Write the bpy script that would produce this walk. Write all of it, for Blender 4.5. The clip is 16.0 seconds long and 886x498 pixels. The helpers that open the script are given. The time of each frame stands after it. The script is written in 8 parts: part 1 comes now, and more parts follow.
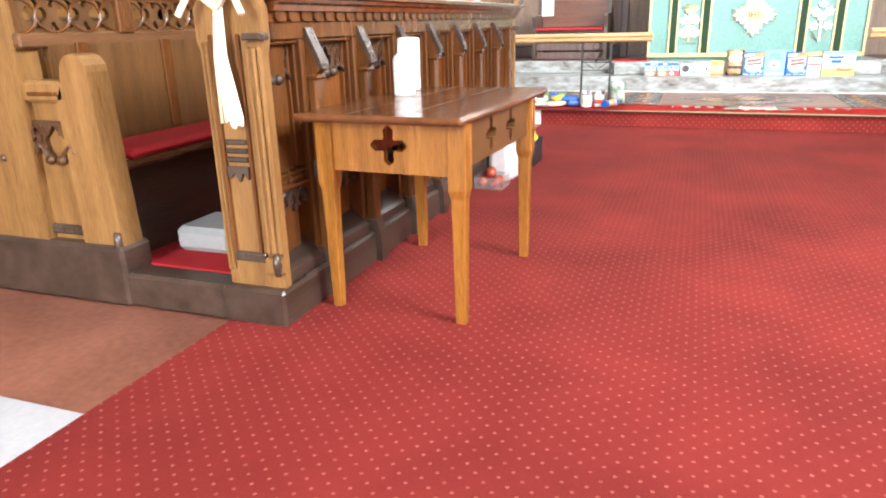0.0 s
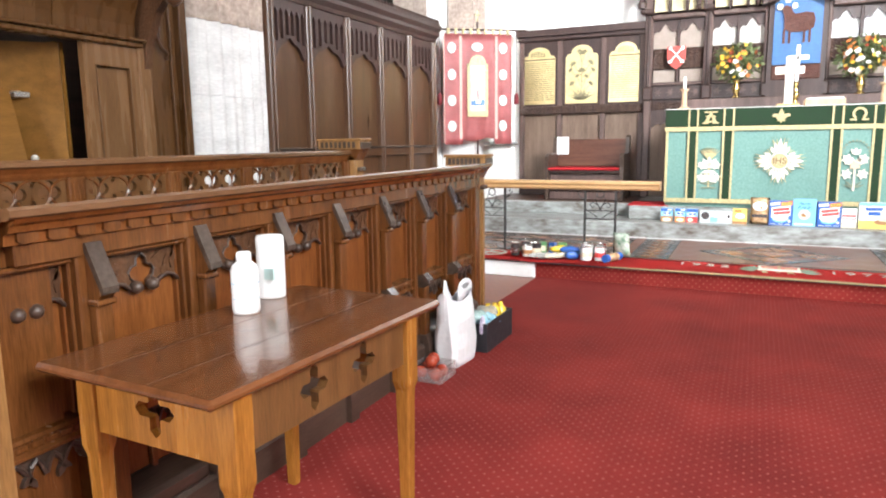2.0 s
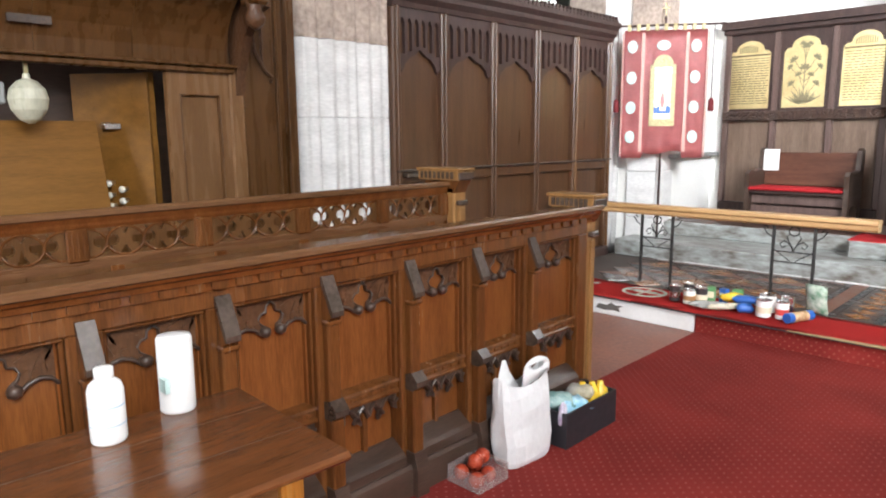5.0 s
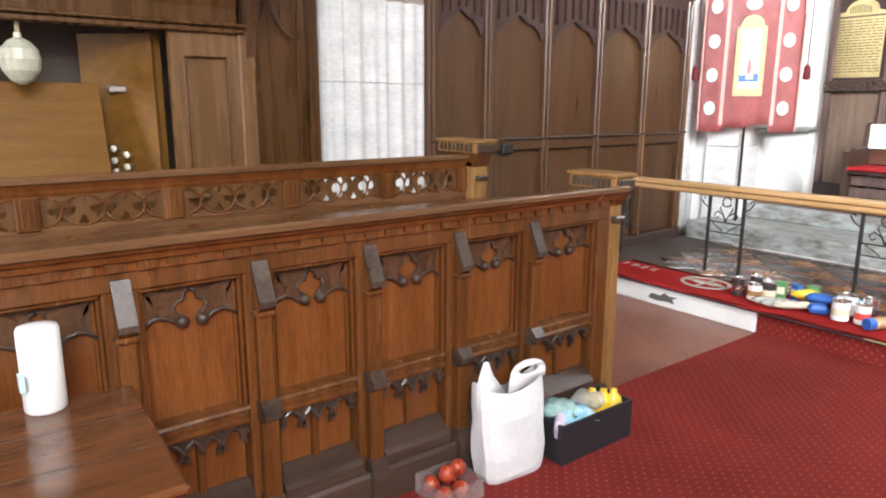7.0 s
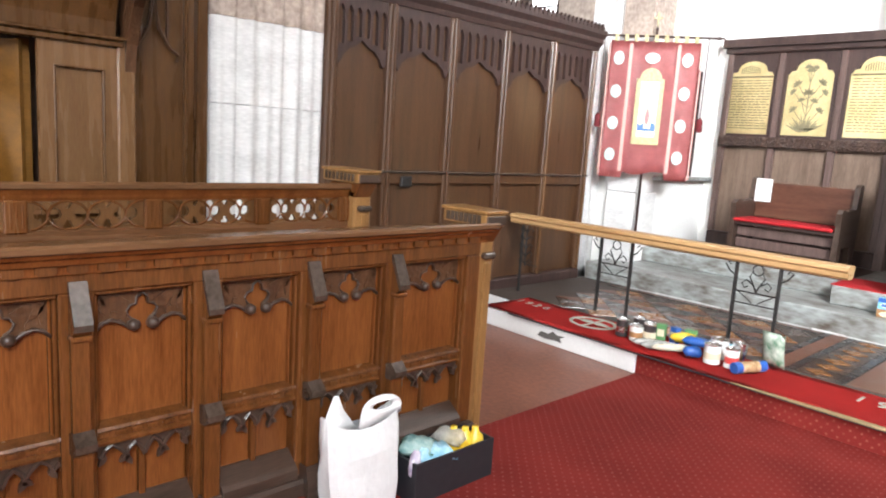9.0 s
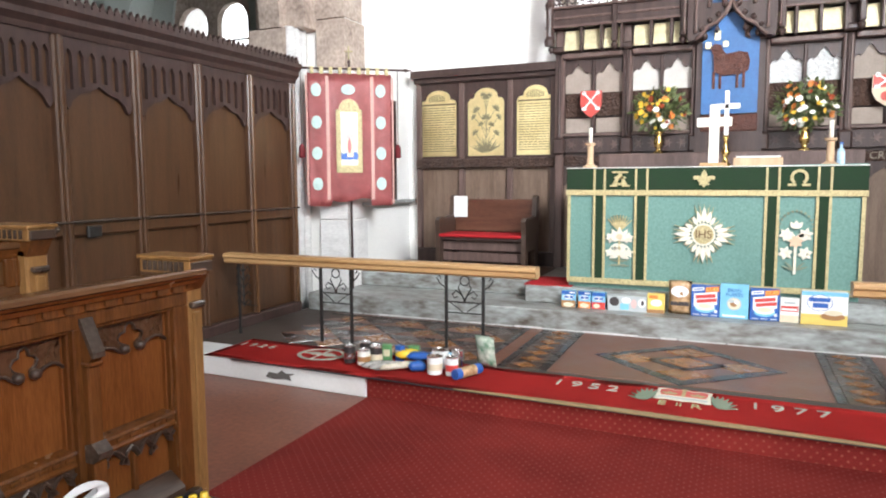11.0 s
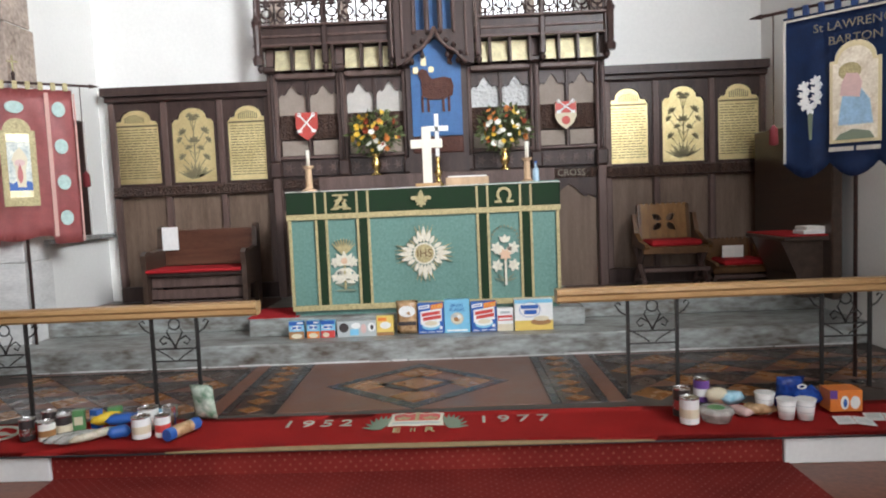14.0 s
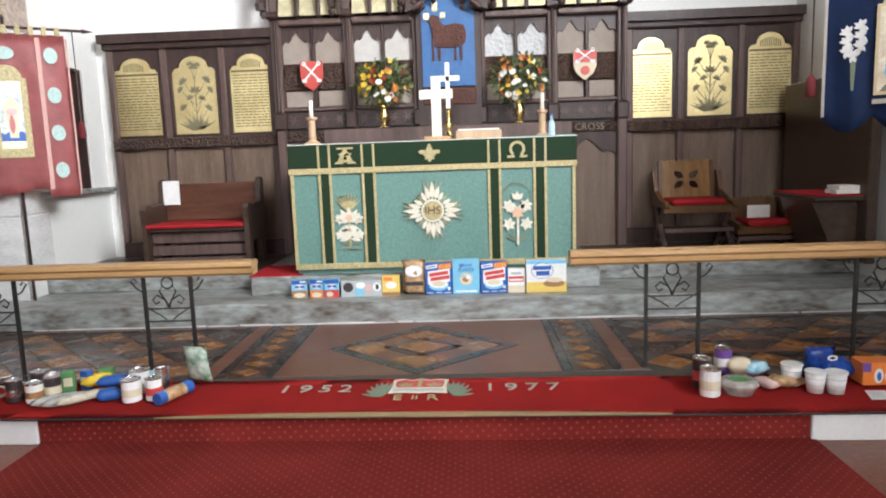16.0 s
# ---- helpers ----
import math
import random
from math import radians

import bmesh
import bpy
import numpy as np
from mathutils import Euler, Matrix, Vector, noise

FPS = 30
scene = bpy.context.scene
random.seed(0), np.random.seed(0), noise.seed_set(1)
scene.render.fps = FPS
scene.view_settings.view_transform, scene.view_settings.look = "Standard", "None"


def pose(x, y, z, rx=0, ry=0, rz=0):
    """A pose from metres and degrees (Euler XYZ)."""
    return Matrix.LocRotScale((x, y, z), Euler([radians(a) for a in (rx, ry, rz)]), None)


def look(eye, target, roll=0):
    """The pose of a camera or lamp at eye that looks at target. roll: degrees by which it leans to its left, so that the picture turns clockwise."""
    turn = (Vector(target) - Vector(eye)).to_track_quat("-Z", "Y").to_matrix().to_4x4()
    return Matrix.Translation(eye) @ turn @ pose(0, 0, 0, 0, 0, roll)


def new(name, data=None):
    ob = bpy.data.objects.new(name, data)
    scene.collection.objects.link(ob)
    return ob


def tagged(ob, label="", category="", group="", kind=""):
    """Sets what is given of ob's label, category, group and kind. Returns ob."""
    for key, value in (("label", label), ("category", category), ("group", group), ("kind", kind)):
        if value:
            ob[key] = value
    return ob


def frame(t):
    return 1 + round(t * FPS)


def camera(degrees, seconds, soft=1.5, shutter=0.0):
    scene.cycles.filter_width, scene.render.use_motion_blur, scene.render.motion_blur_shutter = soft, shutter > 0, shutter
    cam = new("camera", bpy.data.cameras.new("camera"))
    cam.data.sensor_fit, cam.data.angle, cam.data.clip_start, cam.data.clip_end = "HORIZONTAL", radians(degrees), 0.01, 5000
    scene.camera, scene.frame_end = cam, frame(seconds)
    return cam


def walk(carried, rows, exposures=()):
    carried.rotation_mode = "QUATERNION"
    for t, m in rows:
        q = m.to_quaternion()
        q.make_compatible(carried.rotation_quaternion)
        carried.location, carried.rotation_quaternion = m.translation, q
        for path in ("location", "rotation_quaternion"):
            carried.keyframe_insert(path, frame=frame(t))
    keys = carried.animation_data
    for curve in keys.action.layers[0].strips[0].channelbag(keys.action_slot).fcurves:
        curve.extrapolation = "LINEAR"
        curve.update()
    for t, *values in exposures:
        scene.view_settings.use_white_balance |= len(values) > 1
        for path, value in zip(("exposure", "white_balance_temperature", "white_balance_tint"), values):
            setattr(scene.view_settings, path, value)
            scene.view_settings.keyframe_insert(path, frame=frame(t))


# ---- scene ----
cam = camera(66.3, 16.0, soft=2.0)
PATH = [
    (0, (-0.597, 1.547, 1.036), (-1.254, 3.327, 0.405), -1.5),
    (0.5, (-0.57, 1.777, 1.047), (-1.19, 3.604, 0.521), 0.1),
    (1, (-0.542, 1.999, 1.064), (-1.223, 3.798, 0.519), -0.3),
    (1.5, (-0.41, 2.246, 1.12), (-1.233, 4.011, 0.663), -1.5),
    (2, (-0.225, 2.496, 1.306), (-1.05, 4.291, 0.992), -0.7),
    (2.5, (-0.156, 2.656, 1.384), (-1.118, 4.397, 1.177), -0.9),
    (3, (-0.111, 2.894, 1.507), (-1.074, 4.632, 1.285), -0.7),
    (3.5, (-0.029, 3.049, 1.595), (-1.142, 4.709, 1.522), 0.5),
    (4, (0.104, 3.252, 1.548), (-1.183, 4.78, 1.448), 1.8),
    (4.5, (0.101, 3.456, 1.538), (-1.217, 4.924, 1.213), 1.1),
    (5, (0.078, 3.617, 1.543), (-1.296, 5.033, 1.211), -0.5),
    (7.5, (0.169, 4.374, 1.53), (-1.407, 5.531, 1.108), 1.2),
    (8, (0.292, 4.46, 1.528), (-1.289, 5.624, 1.142), 2.5),
    (10.5, (0.251, 4.533, 1.527), (-0.705, 6.276, 1.305), 1.0),
    (11, (0.283, 4.576, 1.542), (-0.509, 6.402, 1.338), -0.3),
    (11.5, (0.291, 4.6, 1.516), (-0.294, 6.505, 1.349), -0.5),
    (12, (0.317, 4.643, 1.531), (-0.073, 6.599, 1.382), -1.4),
    (12.5, (0.41, 4.718, 1.539), (0.095, 6.686, 1.376), -1.1),
    (13, (0.414, 4.751, 1.536), (0.183, 6.729, 1.354), -1.0),
    (13.5, (0.371, 4.815, 1.543), (0.247, 6.803, 1.358), -1.9),
    (14, (0.29, 4.888, 1.542), (0.256, 6.882, 1.39), -2.4),
    (14.5, (0.262, 4.905, 1.526), (0.23, 6.9, 1.387), -2.1),
    (15, (0.262, 4.975, 1.532), (0.091, 6.959, 1.343), -3.1),
    (15.5, (0.337, 5.088, 1.527), (0.176, 7.067, 1.284), -1.9),
    (16, (0.345, 5.169, 1.523), (0.26, 7.147, 1.246), -2.0),
]
EXPOSURES = [(0, 0.8), (1, 0.5), (2, 0.28), (3.2, -0.3), (4.0, -0.75), (4.6, -0.1), (5, 0.0), (8, 0.2), (10.5, -0.1), (12, -0.7), (14, -1.0), (15.2, -0.95), (16, -0.65)]
walk(cam, [(t, look(eye, target, roll)) for t, eye, target, roll in PATH], EXPOSURES)


from mathutils.geometry import tessellate_polygon

# ---- world and light ----
world = bpy.data.worlds.new("sky")
scene.world = world
world.use_nodes = True
_nt = world.node_tree
_sky = _nt.nodes.new("ShaderNodeTexSky")
_sky.sky_type = "NISHITA"
_sky.sun_disc = False
_sky.sun_elevation, _sky.sun_rotation = radians(40), radians(150)
_nt.links.new(_sky.outputs[0], _nt.nodes["Background"].inputs[0])
_nt.nodes["Background"].inputs[1].default_value = 0.12


def window_light(name, at, aim, w, h, power, colour=(0.91, 0.95, 1.0), spread=180):
    d = bpy.data.lights.new(name, "AREA")
    d.shape, d.size, d.size_y, d.energy, d.color = "RECTANGLE", w, h, power, colour
    d.spread = radians(spread)
    ob = new(name, d)
    ob.matrix_world = look(at, aim)
    return ob


window_light("daylight_east", (0.15, 12.75, 4.9), (0.05, 4, 0.5), 3.0, 2.8, 55)
# South lamps fill through unseen windows, added to light sanctuary and stalls
window_light("south_fill_sanctuary", (3.95, 5.5, 5.2), (-1.1, 12.9, 4.2), 2.4, 2.6, 680, spread=95)
window_light("south_fill_choir", (3.95, 2.4, 4.4), (-2.5, 4.4, 0.9), 2.6, 2.6, 600)
window_light("daylight_west", (-1.5, -8.9, 3.9), (-1.2, 4, 0.8), 4.2, 4.6, 1400)


# ---- materials ----
def mat(name, colour, rough=0.6, metal=0.0, var=0.25, scale=6.0, stretch=(1, 1, 1), bump=0.15, fine=60.0, colour2=None, spec=0.5, coat=0.0):
    """Two scales of colour variation, bump and uneven gloss, in object space metres."""
    m = bpy.data.materials.new(name)
    m.use_nodes = True
    nt = m.node_tree
    N, L = nt.nodes, nt.links
    b = N["Principled BSDF"]
    geo = N.new("ShaderNodeNewGeometry")
    mp = N.new("ShaderNodeMapping")
    mp.inputs["Scale"].default_value = stretch
    L.new(geo.outputs["Position"], mp.inputs["Vector"])
    n1, n2 = N.new("ShaderNodeTexNoise"), N.new("ShaderNodeTexNoise")
    for n, s in ((n1, scale), (n2, fine)):
        n.inputs["Scale"].default_value, n.inputs["Detail"].default_value = s, 4
        L.new(mp.outputs[0], n.inputs["Vector"])
    mix = N.new("ShaderNodeMath")
    mix.operation = "MULTIPLY_ADD"
    mix.inputs[1].default_value = 0.45
    L.new(n2.outputs[0], mix.inputs[0])
    sc = N.new("ShaderNodeMath")
    sc.operation = "MULTIPLY"
    sc.inputs[1].default_value = 0.55
    L.new(n1.outputs[0], sc.inputs[0])
    L.new(sc.outputs[0], mix.inputs[2])
    ramp = N.new("ShaderNodeValToRGB")
    lo = [c * (1 - var) for c in colour]
    hi = [min(1, c * (1 + var)) for c in (colour2 or colour)]
    ramp.color_ramp.elements[0].position, ramp.color_ramp.elements[0].color = 0.32, (*lo, 1)
    ramp.color_ramp.elements[1].position, ramp.color_ramp.elements[1].color = 0.68, (*hi, 1)
    L.new(mix.outputs[0], ramp.inputs[0])
    L.new(ramp.outputs[0], b.inputs["Base Color"])
    r = N.new("ShaderNodeMapRange")
    r.inputs["To Min"].default_value, r.inputs["To Max"].default_value = max(0.02, rough - 0.12), min(1, rough + 0.12)
    L.new(n1.outputs[0], r.inputs["Value"])
    L.new(r.outputs[0], b.inputs["Roughness"])
    b.inputs["Metallic"].default_value = metal
    b.inputs["Specular IOR Level"].default_value = spec
    b.inputs["Coat Weight"].default_value = coat
    if bump:
        bp = N.new("ShaderNodeBump")
        bp.inputs["Strength"].default_value, bp.inputs["Distance"].default_value = bump, 0.01
        L.new(mix.outputs[0], bp.inputs["Height"])
        L.new(bp.outputs[0], b.inputs["Normal"])
    return m


def wood(name, lo, hi, rough=0.38, axis="z", var=0.12, bump=0.12, coat=0.0):
    st = {"z": (7, 7, 0.6), "y": (7, 0.6, 7), "x": (0.6, 7, 7)}[axis]
    return mat(name, lo, rough, var=var, scale=2.6, stretch=st, fine=30, colour2=hi, bump=bump, coat=coat, spec=0.3)


def plain(name, colour, rough=0.5, metal=0.0, var=0.08, scale=25, bump=0.05, spec=0.5):
    return mat(name, colour, rough, metal, var, scale, bump=bump, fine=180, spec=spec)


def carve(m, scale, strength):
    """Adds carved relief to a wood: deep cells under the grain."""
    nt = m.node_tree
    vo = nt.nodes.new("ShaderNodeTexVoronoi")
    vo.inputs["Scale"].default_value = scale
    geo = nt.nodes.new("ShaderNodeNewGeometry")
    nt.links.new(geo.outputs["Position"], vo.inputs["Vector"])
    b2 = nt.nodes.new("ShaderNodeBump")
    b2.inputs["Strength"].default_value, b2.inputs["Distance"].default_value = strength, 0.02
    nt.links.new(vo.outputs["Distance"], b2.inputs["Height"])
    bs = nt.nodes["Principled BSDF"]
    if bs.inputs["Normal"].is_linked:
        nt.links.new(bs.inputs["Normal"].links[0].from_socket, b2.inputs["Normal"])
    nt.links.new(b2.outputs[0], bs.inputs["Normal"])
    return m


def dotted(m, colour, pitch, radius):
    """Small woven dots in staggered rows."""
    nt = m.node_tree
    N, L = nt.nodes, nt.links
    b = N["Principled BSDF"]
    geo = N.new("ShaderNodeNewGeometry")
    add = N.new("ShaderNodeCombineXYZ")
    sp, pl = N.new("ShaderNodeSeparateXYZ"), N.new("ShaderNodeMath")
    L.new(geo.outputs["Position"], sp.inputs[0])
    L.new(sp.outputs[1], pl.inputs[0])
    L.new(sp.outputs[2], pl.inputs[1])
    L.new(sp.outputs[0], add.inputs[0])
    L.new(pl.outputs[0], add.inputs[1])
    mp = N.new("ShaderNodeMapping")
    mp.inputs["Rotation"].default_value = (0, 0, radians(45))
    L.new(add.outputs[0], mp.inputs["Vector"])
    vo = N.new("ShaderNodeTexVoronoi")
    vo.inputs["Scale"].default_value, vo.inputs["Randomness"].default_value = 1 / pitch, 0.0
    L.new(mp.outputs[0], vo.inputs["Vector"])
    vo.voronoi_dimensions = "2D"
    lt = N.new("ShaderNodeMath")
    lt.operation = "LESS_THAN"
    lt.inputs[1].default_value = radius / pitch
    L.new(vo.outputs["Distance"], lt.inputs[0])
    wear = N.new("ShaderNodeTexNoise")
    wear.inputs["Scale"].default_value = 40
    L.new(geo.outputs["Position"], wear.inputs["Vector"])
    wm = N.new("ShaderNodeMath")
    wm.operation = "MULTIPLY"
    L.new(lt.outputs[0], wm.inputs[0])
    L.new(wear.outputs[0], wm.inputs[1])
    mix = N.new("ShaderNodeMix")
    mix.data_type = "RGBA"
    mix.inputs["B"].default_value = (*colour, 1)
    src = b.inputs["Base Color"].links[0].from_socket
    L.new(src, mix.inputs["A"])
    L.new(wm.outputs[0], mix.inputs["Factor"])
    L.new(mix.outputs["Result"], b.inputs["Base Color"])
    return m


OAK = wood("oak", (0.075, 0.025, 0.007), (0.15, 0.055, 0.015), 0.24)
OAK_H = wood("oak_lengthwise", (0.09, 0.039, 0.017), (0.165, 0.075, 0.032), 0.28, "y")
OAK_TOP = wood("oak_desk_top", (0.10, 0.045, 0.019), (0.15, 0.072, 0.032), 0.2, "y")
OAK_RED = wood("oak_panel", (0.12, 0.037, 0.0095), (0.20, 0.069, 0.018), 0.22)
OAK_DOOR = wood("oak_door", (0.12, 0.058, 0.024), (0.17, 0.088, 0.038), 0.26)
OAK_ORGAN = wood("oak_organ", (0.055, 0.023, 0.007), (0.10, 0.044, 0.013), 0.28)
OAK_MID = wood("oak_middle", (0.08, 0.034, 0.011), (0.14, 0.064, 0.021), 0.32)
OAK_GLOSS = wood("oak_glossy", (0.13, 0.055, 0.008), (0.19, 0.085, 0.015), 0.45, "y")
OAK_PALE = wood("oak_pale", (0.17, 0.082, 0.027), (0.30, 0.155, 0.054), 0.32)
OAK_ORANGE = wood("oak_orange", (0.19, 0.068, 0.011), (0.35, 0.145, 0.026), 0.25)
OAK_WORN = mat("oak_worn", (0.036, 0.023, 0.016), 0.22, var=0.25, scale=9, fine=60, colour2=(0.075, 0.052, 0.039), bump=0.1)
OAK_DARK = wood("oak_dark", (0.032, 0.019, 0.017), (0.066, 0.039, 0.033), 0.4)
OAK_BLACK = wood("oak_blackened", (0.032, 0.019, 0.013), (0.075, 0.046, 0.033), 0.34, "y")
OAK_SCREEN = wood("oak_screen", (0.05, 0.022, 0.010), (0.088, 0.041, 0.018), 0.33)
OAK_GREY = wood("oak_greyed", (0.075, 0.047, 0.041), (0.14, 0.09, 0.077), 0.42)
PANEL_BROWN = wood("oak_faded_panel", (0.12, 0.078, 0.055), (0.19, 0.13, 0.095), 0.55)
OAK_GLOSS.node_tree.nodes["Principled BSDF"].inputs["Specular IOR Level"].default_value = 0.15
for m_ in (OAK, OAK_H, OAK_TOP, OAK_RED, OAK_MID, OAK_SCREEN, OAK_ORANGE, OAK_BLACK):
    m_.node_tree.nodes["Principled BSDF"].inputs["Specular IOR Level"].default_value = 0.5
OAK_RED_DARK = wood("oak_bench_back", (0.07, 0.027, 0.016), (0.12, 0.05, 0.03), 0.35, "x")
OAK_CARVED = carve(wood("oak_carved", (0.05, 0.023, 0.012), (0.105, 0.048, 0.022), 0.34), 45, 0.2)
OAK_CARVED_DARK = carve(wood("oak_carved_dark", (0.03, 0.017, 0.013), (0.08, 0.045, 0.033), 0.42), 40, 1.0)
TABLE_TOP = wood("table_top_oak", (0.085, 0.028, 0.010), (0.14, 0.05, 0.017), 0.17, "y", coat=0.3)
RAIL_OAK = wood("rail_oak", (0.36, 0.20, 0.085), (0.50, 0.31, 0.14), 0.3, "x")
PALE_WOOD = wood("pale_wood", (0.42, 0.28, 0.17), (0.55, 0.38, 0.24), 0.5)
CREAM_WOOD = plain("cream_wood", (0.80, 0.74, 0.62), 0.5)
CARPET = dotted(mat("red_carpet", (0.158, 0.016, 0.014), 0.95, var=0.22, scale=1.6, fine=320, bump=0.5, spec=0.12, colour2=(0.215, 0.026, 0.021)), (0.38, 0.14, 0.11), 0.041, 0.0052)
CARPET_RISER = dotted(mat("red_carpet_riser", (0.158, 0.016, 0.014), 0.95, var=0.3, scale=1.6, fine=320, bump=0.5, spec=0.12, colour2=(0.215, 0.026, 0.021)), (0.37, 0.13, 0.085), 0.041, 0.0064)
RUNNER = mat("red_runner", (0.56, 0.038, 0.035), 0.9, var=0.15, scale=3, fine=260, bump=0.4, spec=0.12)
CUSHION = mat("red_cushion", (0.42, 0.02, 0.025), 0.85, var=0.18, scale=6, fine=220, bump=0.3, spec=0.2)
RED_DARK = plain("dark_red_thread", (0.14, 0.012, 0.016), 0.8)
PLASTER = mat("white_plaster", (0.78, 0.77, 0.74), 0.85, var=0.05, scale=1.2, fine=30, bump=0.1)
# Chapel's dimness is put into this darker plaster colour
CHAPEL_WALL = mat("chapel_plaster_dim", (0.33, 0.36, 0.33), 0.85, var=0.1, scale=1.2, fine=30, bump=0.1)
WHITE_PAINT = mat("white_painted_stone", (0.80, 0.80, 0.78), 0.5, var=0.06, scale=3, fine=40, bump=0.12)
STAIN = plain("exposed_stone", (0.12, 0.11, 0.10), 0.8)
STONE = mat("sandstone", (0.27, 0.20, 0.165), 0.85, var=0.3, scale=2.2, fine=25, bump=0.35, colour2=(0.44, 0.36, 0.30))
WASHED = mat("limewashed_stone", (0.56, 0.55, 0.535), 0.8, var=0.06, scale=2.6, stretch=(1, 1, 3), fine=22, bump=0.35, colour2=(0.72, 0.71, 0.69))
STEP_STONE = mat("step_stone", (0.12, 0.085, 0.06), 0.42, var=0.3, scale=3.4, stretch=(0.7, 1.5, 1.8), fine=14, bump=0.3, colour2=(0.35, 0.38, 0.37))
PAVING = mat("grey_paving", (0.42, 0.43, 0.44), 0.5, var=0.12, scale=3, fine=40)
FLOOR_RED = mat("red_floor", (0.17, 0.062, 0.04), 0.38, var=0.25, scale=2.5, fine=30, colour2=(0.24, 0.095, 0.06))
GROUT = mat("grout", (0.06, 0.045, 0.036), 0.6, var=0.3, scale=8, fine=60)
TILE_DARK = mat("tile_dark", (0.066, 0.034, 0.024), 0.4, var=0.35, scale=5, fine=30, spec=0.25)
TILE_ROSE = mat("tile_rose", (0.15, 0.06, 0.036), 0.34, var=0.25, scale=6, fine=40)
TILE_BROWN = mat("tile_brown", (0.0553, 0.0312, 0.0228), 0.26, var=0.3, scale=9, fine=40)
TILE_BLACK = mat("tile_black", (0.021, 0.0196, 0.021), 0.26, var=0.3, scale=9, fine=40)
TILE_OCHRE = mat("tile_ochre", (0.24, 0.10, 0.03), 0.26, var=0.3, scale=9, fine=40)
TILE_BLUE = mat("tile_slate", (0.032, 0.032, 0.040), 0.34, var=0.25, scale=9, fine=40)
GREEN = mat("green_damask", (0.10, 0.215, 0.185), 0.6, var=0.12, scale=45, fine=160, colour2=(0.15, 0.285, 0.245))
GREEN_DARK = mat("green_velvet", (0.008, 0.028, 0.009), 0.92, var=0.25, scale=10, fine=120)
GOLD_CLOTH = mat("gold_braid", (0.36, 0.29, 0.13), 0.55, var=0.25, scale=60, fine=200, colour2=(0.52, 0.44, 0.23))
TAN_CLOTH = mat("tan_backing", (0.34, 0.24, 0.12), 0.85, var=0.15, scale=20, fine=200)
GOLD_PALE = plain("pale_gold_thread", (0.66, 0.56, 0.33), 0.6)
RED_SILK = mat("red_silk", (0.50, 0.145, 0.14), 0.45, var=0.18, scale=10, fine=120)
BLUE_CLOTH = mat("blue_velvet", (0.012, 0.035, 0.115), 0.7, var=0.25, scale=10, fine=120)
LINEN = plain("white_linen", (0.78, 0.77, 0.72), 0.8)
THREAD = plain("grey_white_thread", (0.46, 0.41, 0.34), 0.8)
THREAD_WHITE = plain("cream_thread", (0.72, 0.68, 0.56), 0.7, var=0.2, scale=60)
BROWN_THREAD = plain("brown_thread", (0.16, 0.09, 0.04), 0.7)
PINK_THREAD = plain("peach_thread", (0.70, 0.47, 0.32), 0.7)
LAUREL = plain("sage_thread", (0.20, 0.24, 0.17), 0.8)
LAUREL_GOLD = plain("dull_gold_thread", (0.20, 0.175, 0.135), 0.6, var=0.3, scale=90)
SILVER_THREAD = plain("silver_thread", (0.50, 0.47, 0.42), 0.5)
PALE_BRAID = plain("pale_braid", (0.62, 0.36, 0.31), 0.7)
PALE_GREEN = plain("pale_green_silk", (0.42, 0.56, 0.52), 0.6, var=0.2, scale=40)
PIC_BLUE = mat("picture_pale", (0.45, 0.56, 0.58), 0.7, var=0.3, scale=14, fine=60, colour2=(0.75, 0.74, 0.66))
PIC_CREAM = mat("picture_cream", (0.70, 0.58, 0.42), 0.7, var=0.15, scale=14, fine=60, colour2=(0.80, 0.74, 0.62))
PIC_SKY = mat("picture_sky", (0.32, 0.50, 0.66), 0.7, var=0.2, scale=20, fine=60)
GREY_CLOTH = plain("grey_cloth", (0.30, 0.31, 0.31), 0.85)
STRAW = mat("straw", (0.70, 0.60, 0.40), 0.6, var=0.15, scale=30, fine=120, colour2=(0.82, 0.74, 0.55))
IRON = mat("wrought_iron", (0.045, 0.042, 0.04), 0.45, 0.6, var=0.3, scale=20, fine=100)
CHROME = plain("tin_plate", (0.70, 0.70, 0.70), 0.25, 1.0)
BRASS = plain("brass", (0.62, 0.44, 0.16), 0.25, 1.0)
BRASS_DULL = plain("dull_brass", (0.28, 0.24, 0.13), 0.5, 0.7)
BRASS_PLATE = mat("brass_plate", (0.66, 0.52, 0.24), 0.42, 0.75, var=0.12, scale=5, fine=90, colour2=(0.78, 0.66, 0.36))
PLATE_WORN = plain("worn_engraving", (0.24, 0.21, 0.12), 0.6)
PLATE_INK = plain("engraved_line", (0.14, 0.11, 0.05), 0.6)
GILT = mat("gilt", (0.70, 0.60, 0.34), 0.45, 0.5, var=0.15, scale=12, fine=80, colour2=(0.85, 0.78, 0.52))
PIPE_METAL = mat("pipe_metal", (0.62, 0.66, 0.68), 0.36, 0.65, var=0.12, scale=4, fine=60)
GREY_PAINT = plain("grey_paint", (0.26, 0.27, 0.27), 0.5)
IVORY = plain("ivory", (0.72, 0.69, 0.60), 0.35)
SHELL = mat("pearl_shell", (0.48, 0.47, 0.36), 0.3, var=0.2, scale=10, stretch=(1, 1, 0.2), fine=60)
WHITE_PLASTIC = plain("white_plastic", (0.82, 0.82, 0.80), 0.35, var=0.03)
BAG_PLASTIC = mat("bag_film", (0.76, 0.77, 0.77), 0.4, var=0.06, scale=9, fine=40, bump=0.5)
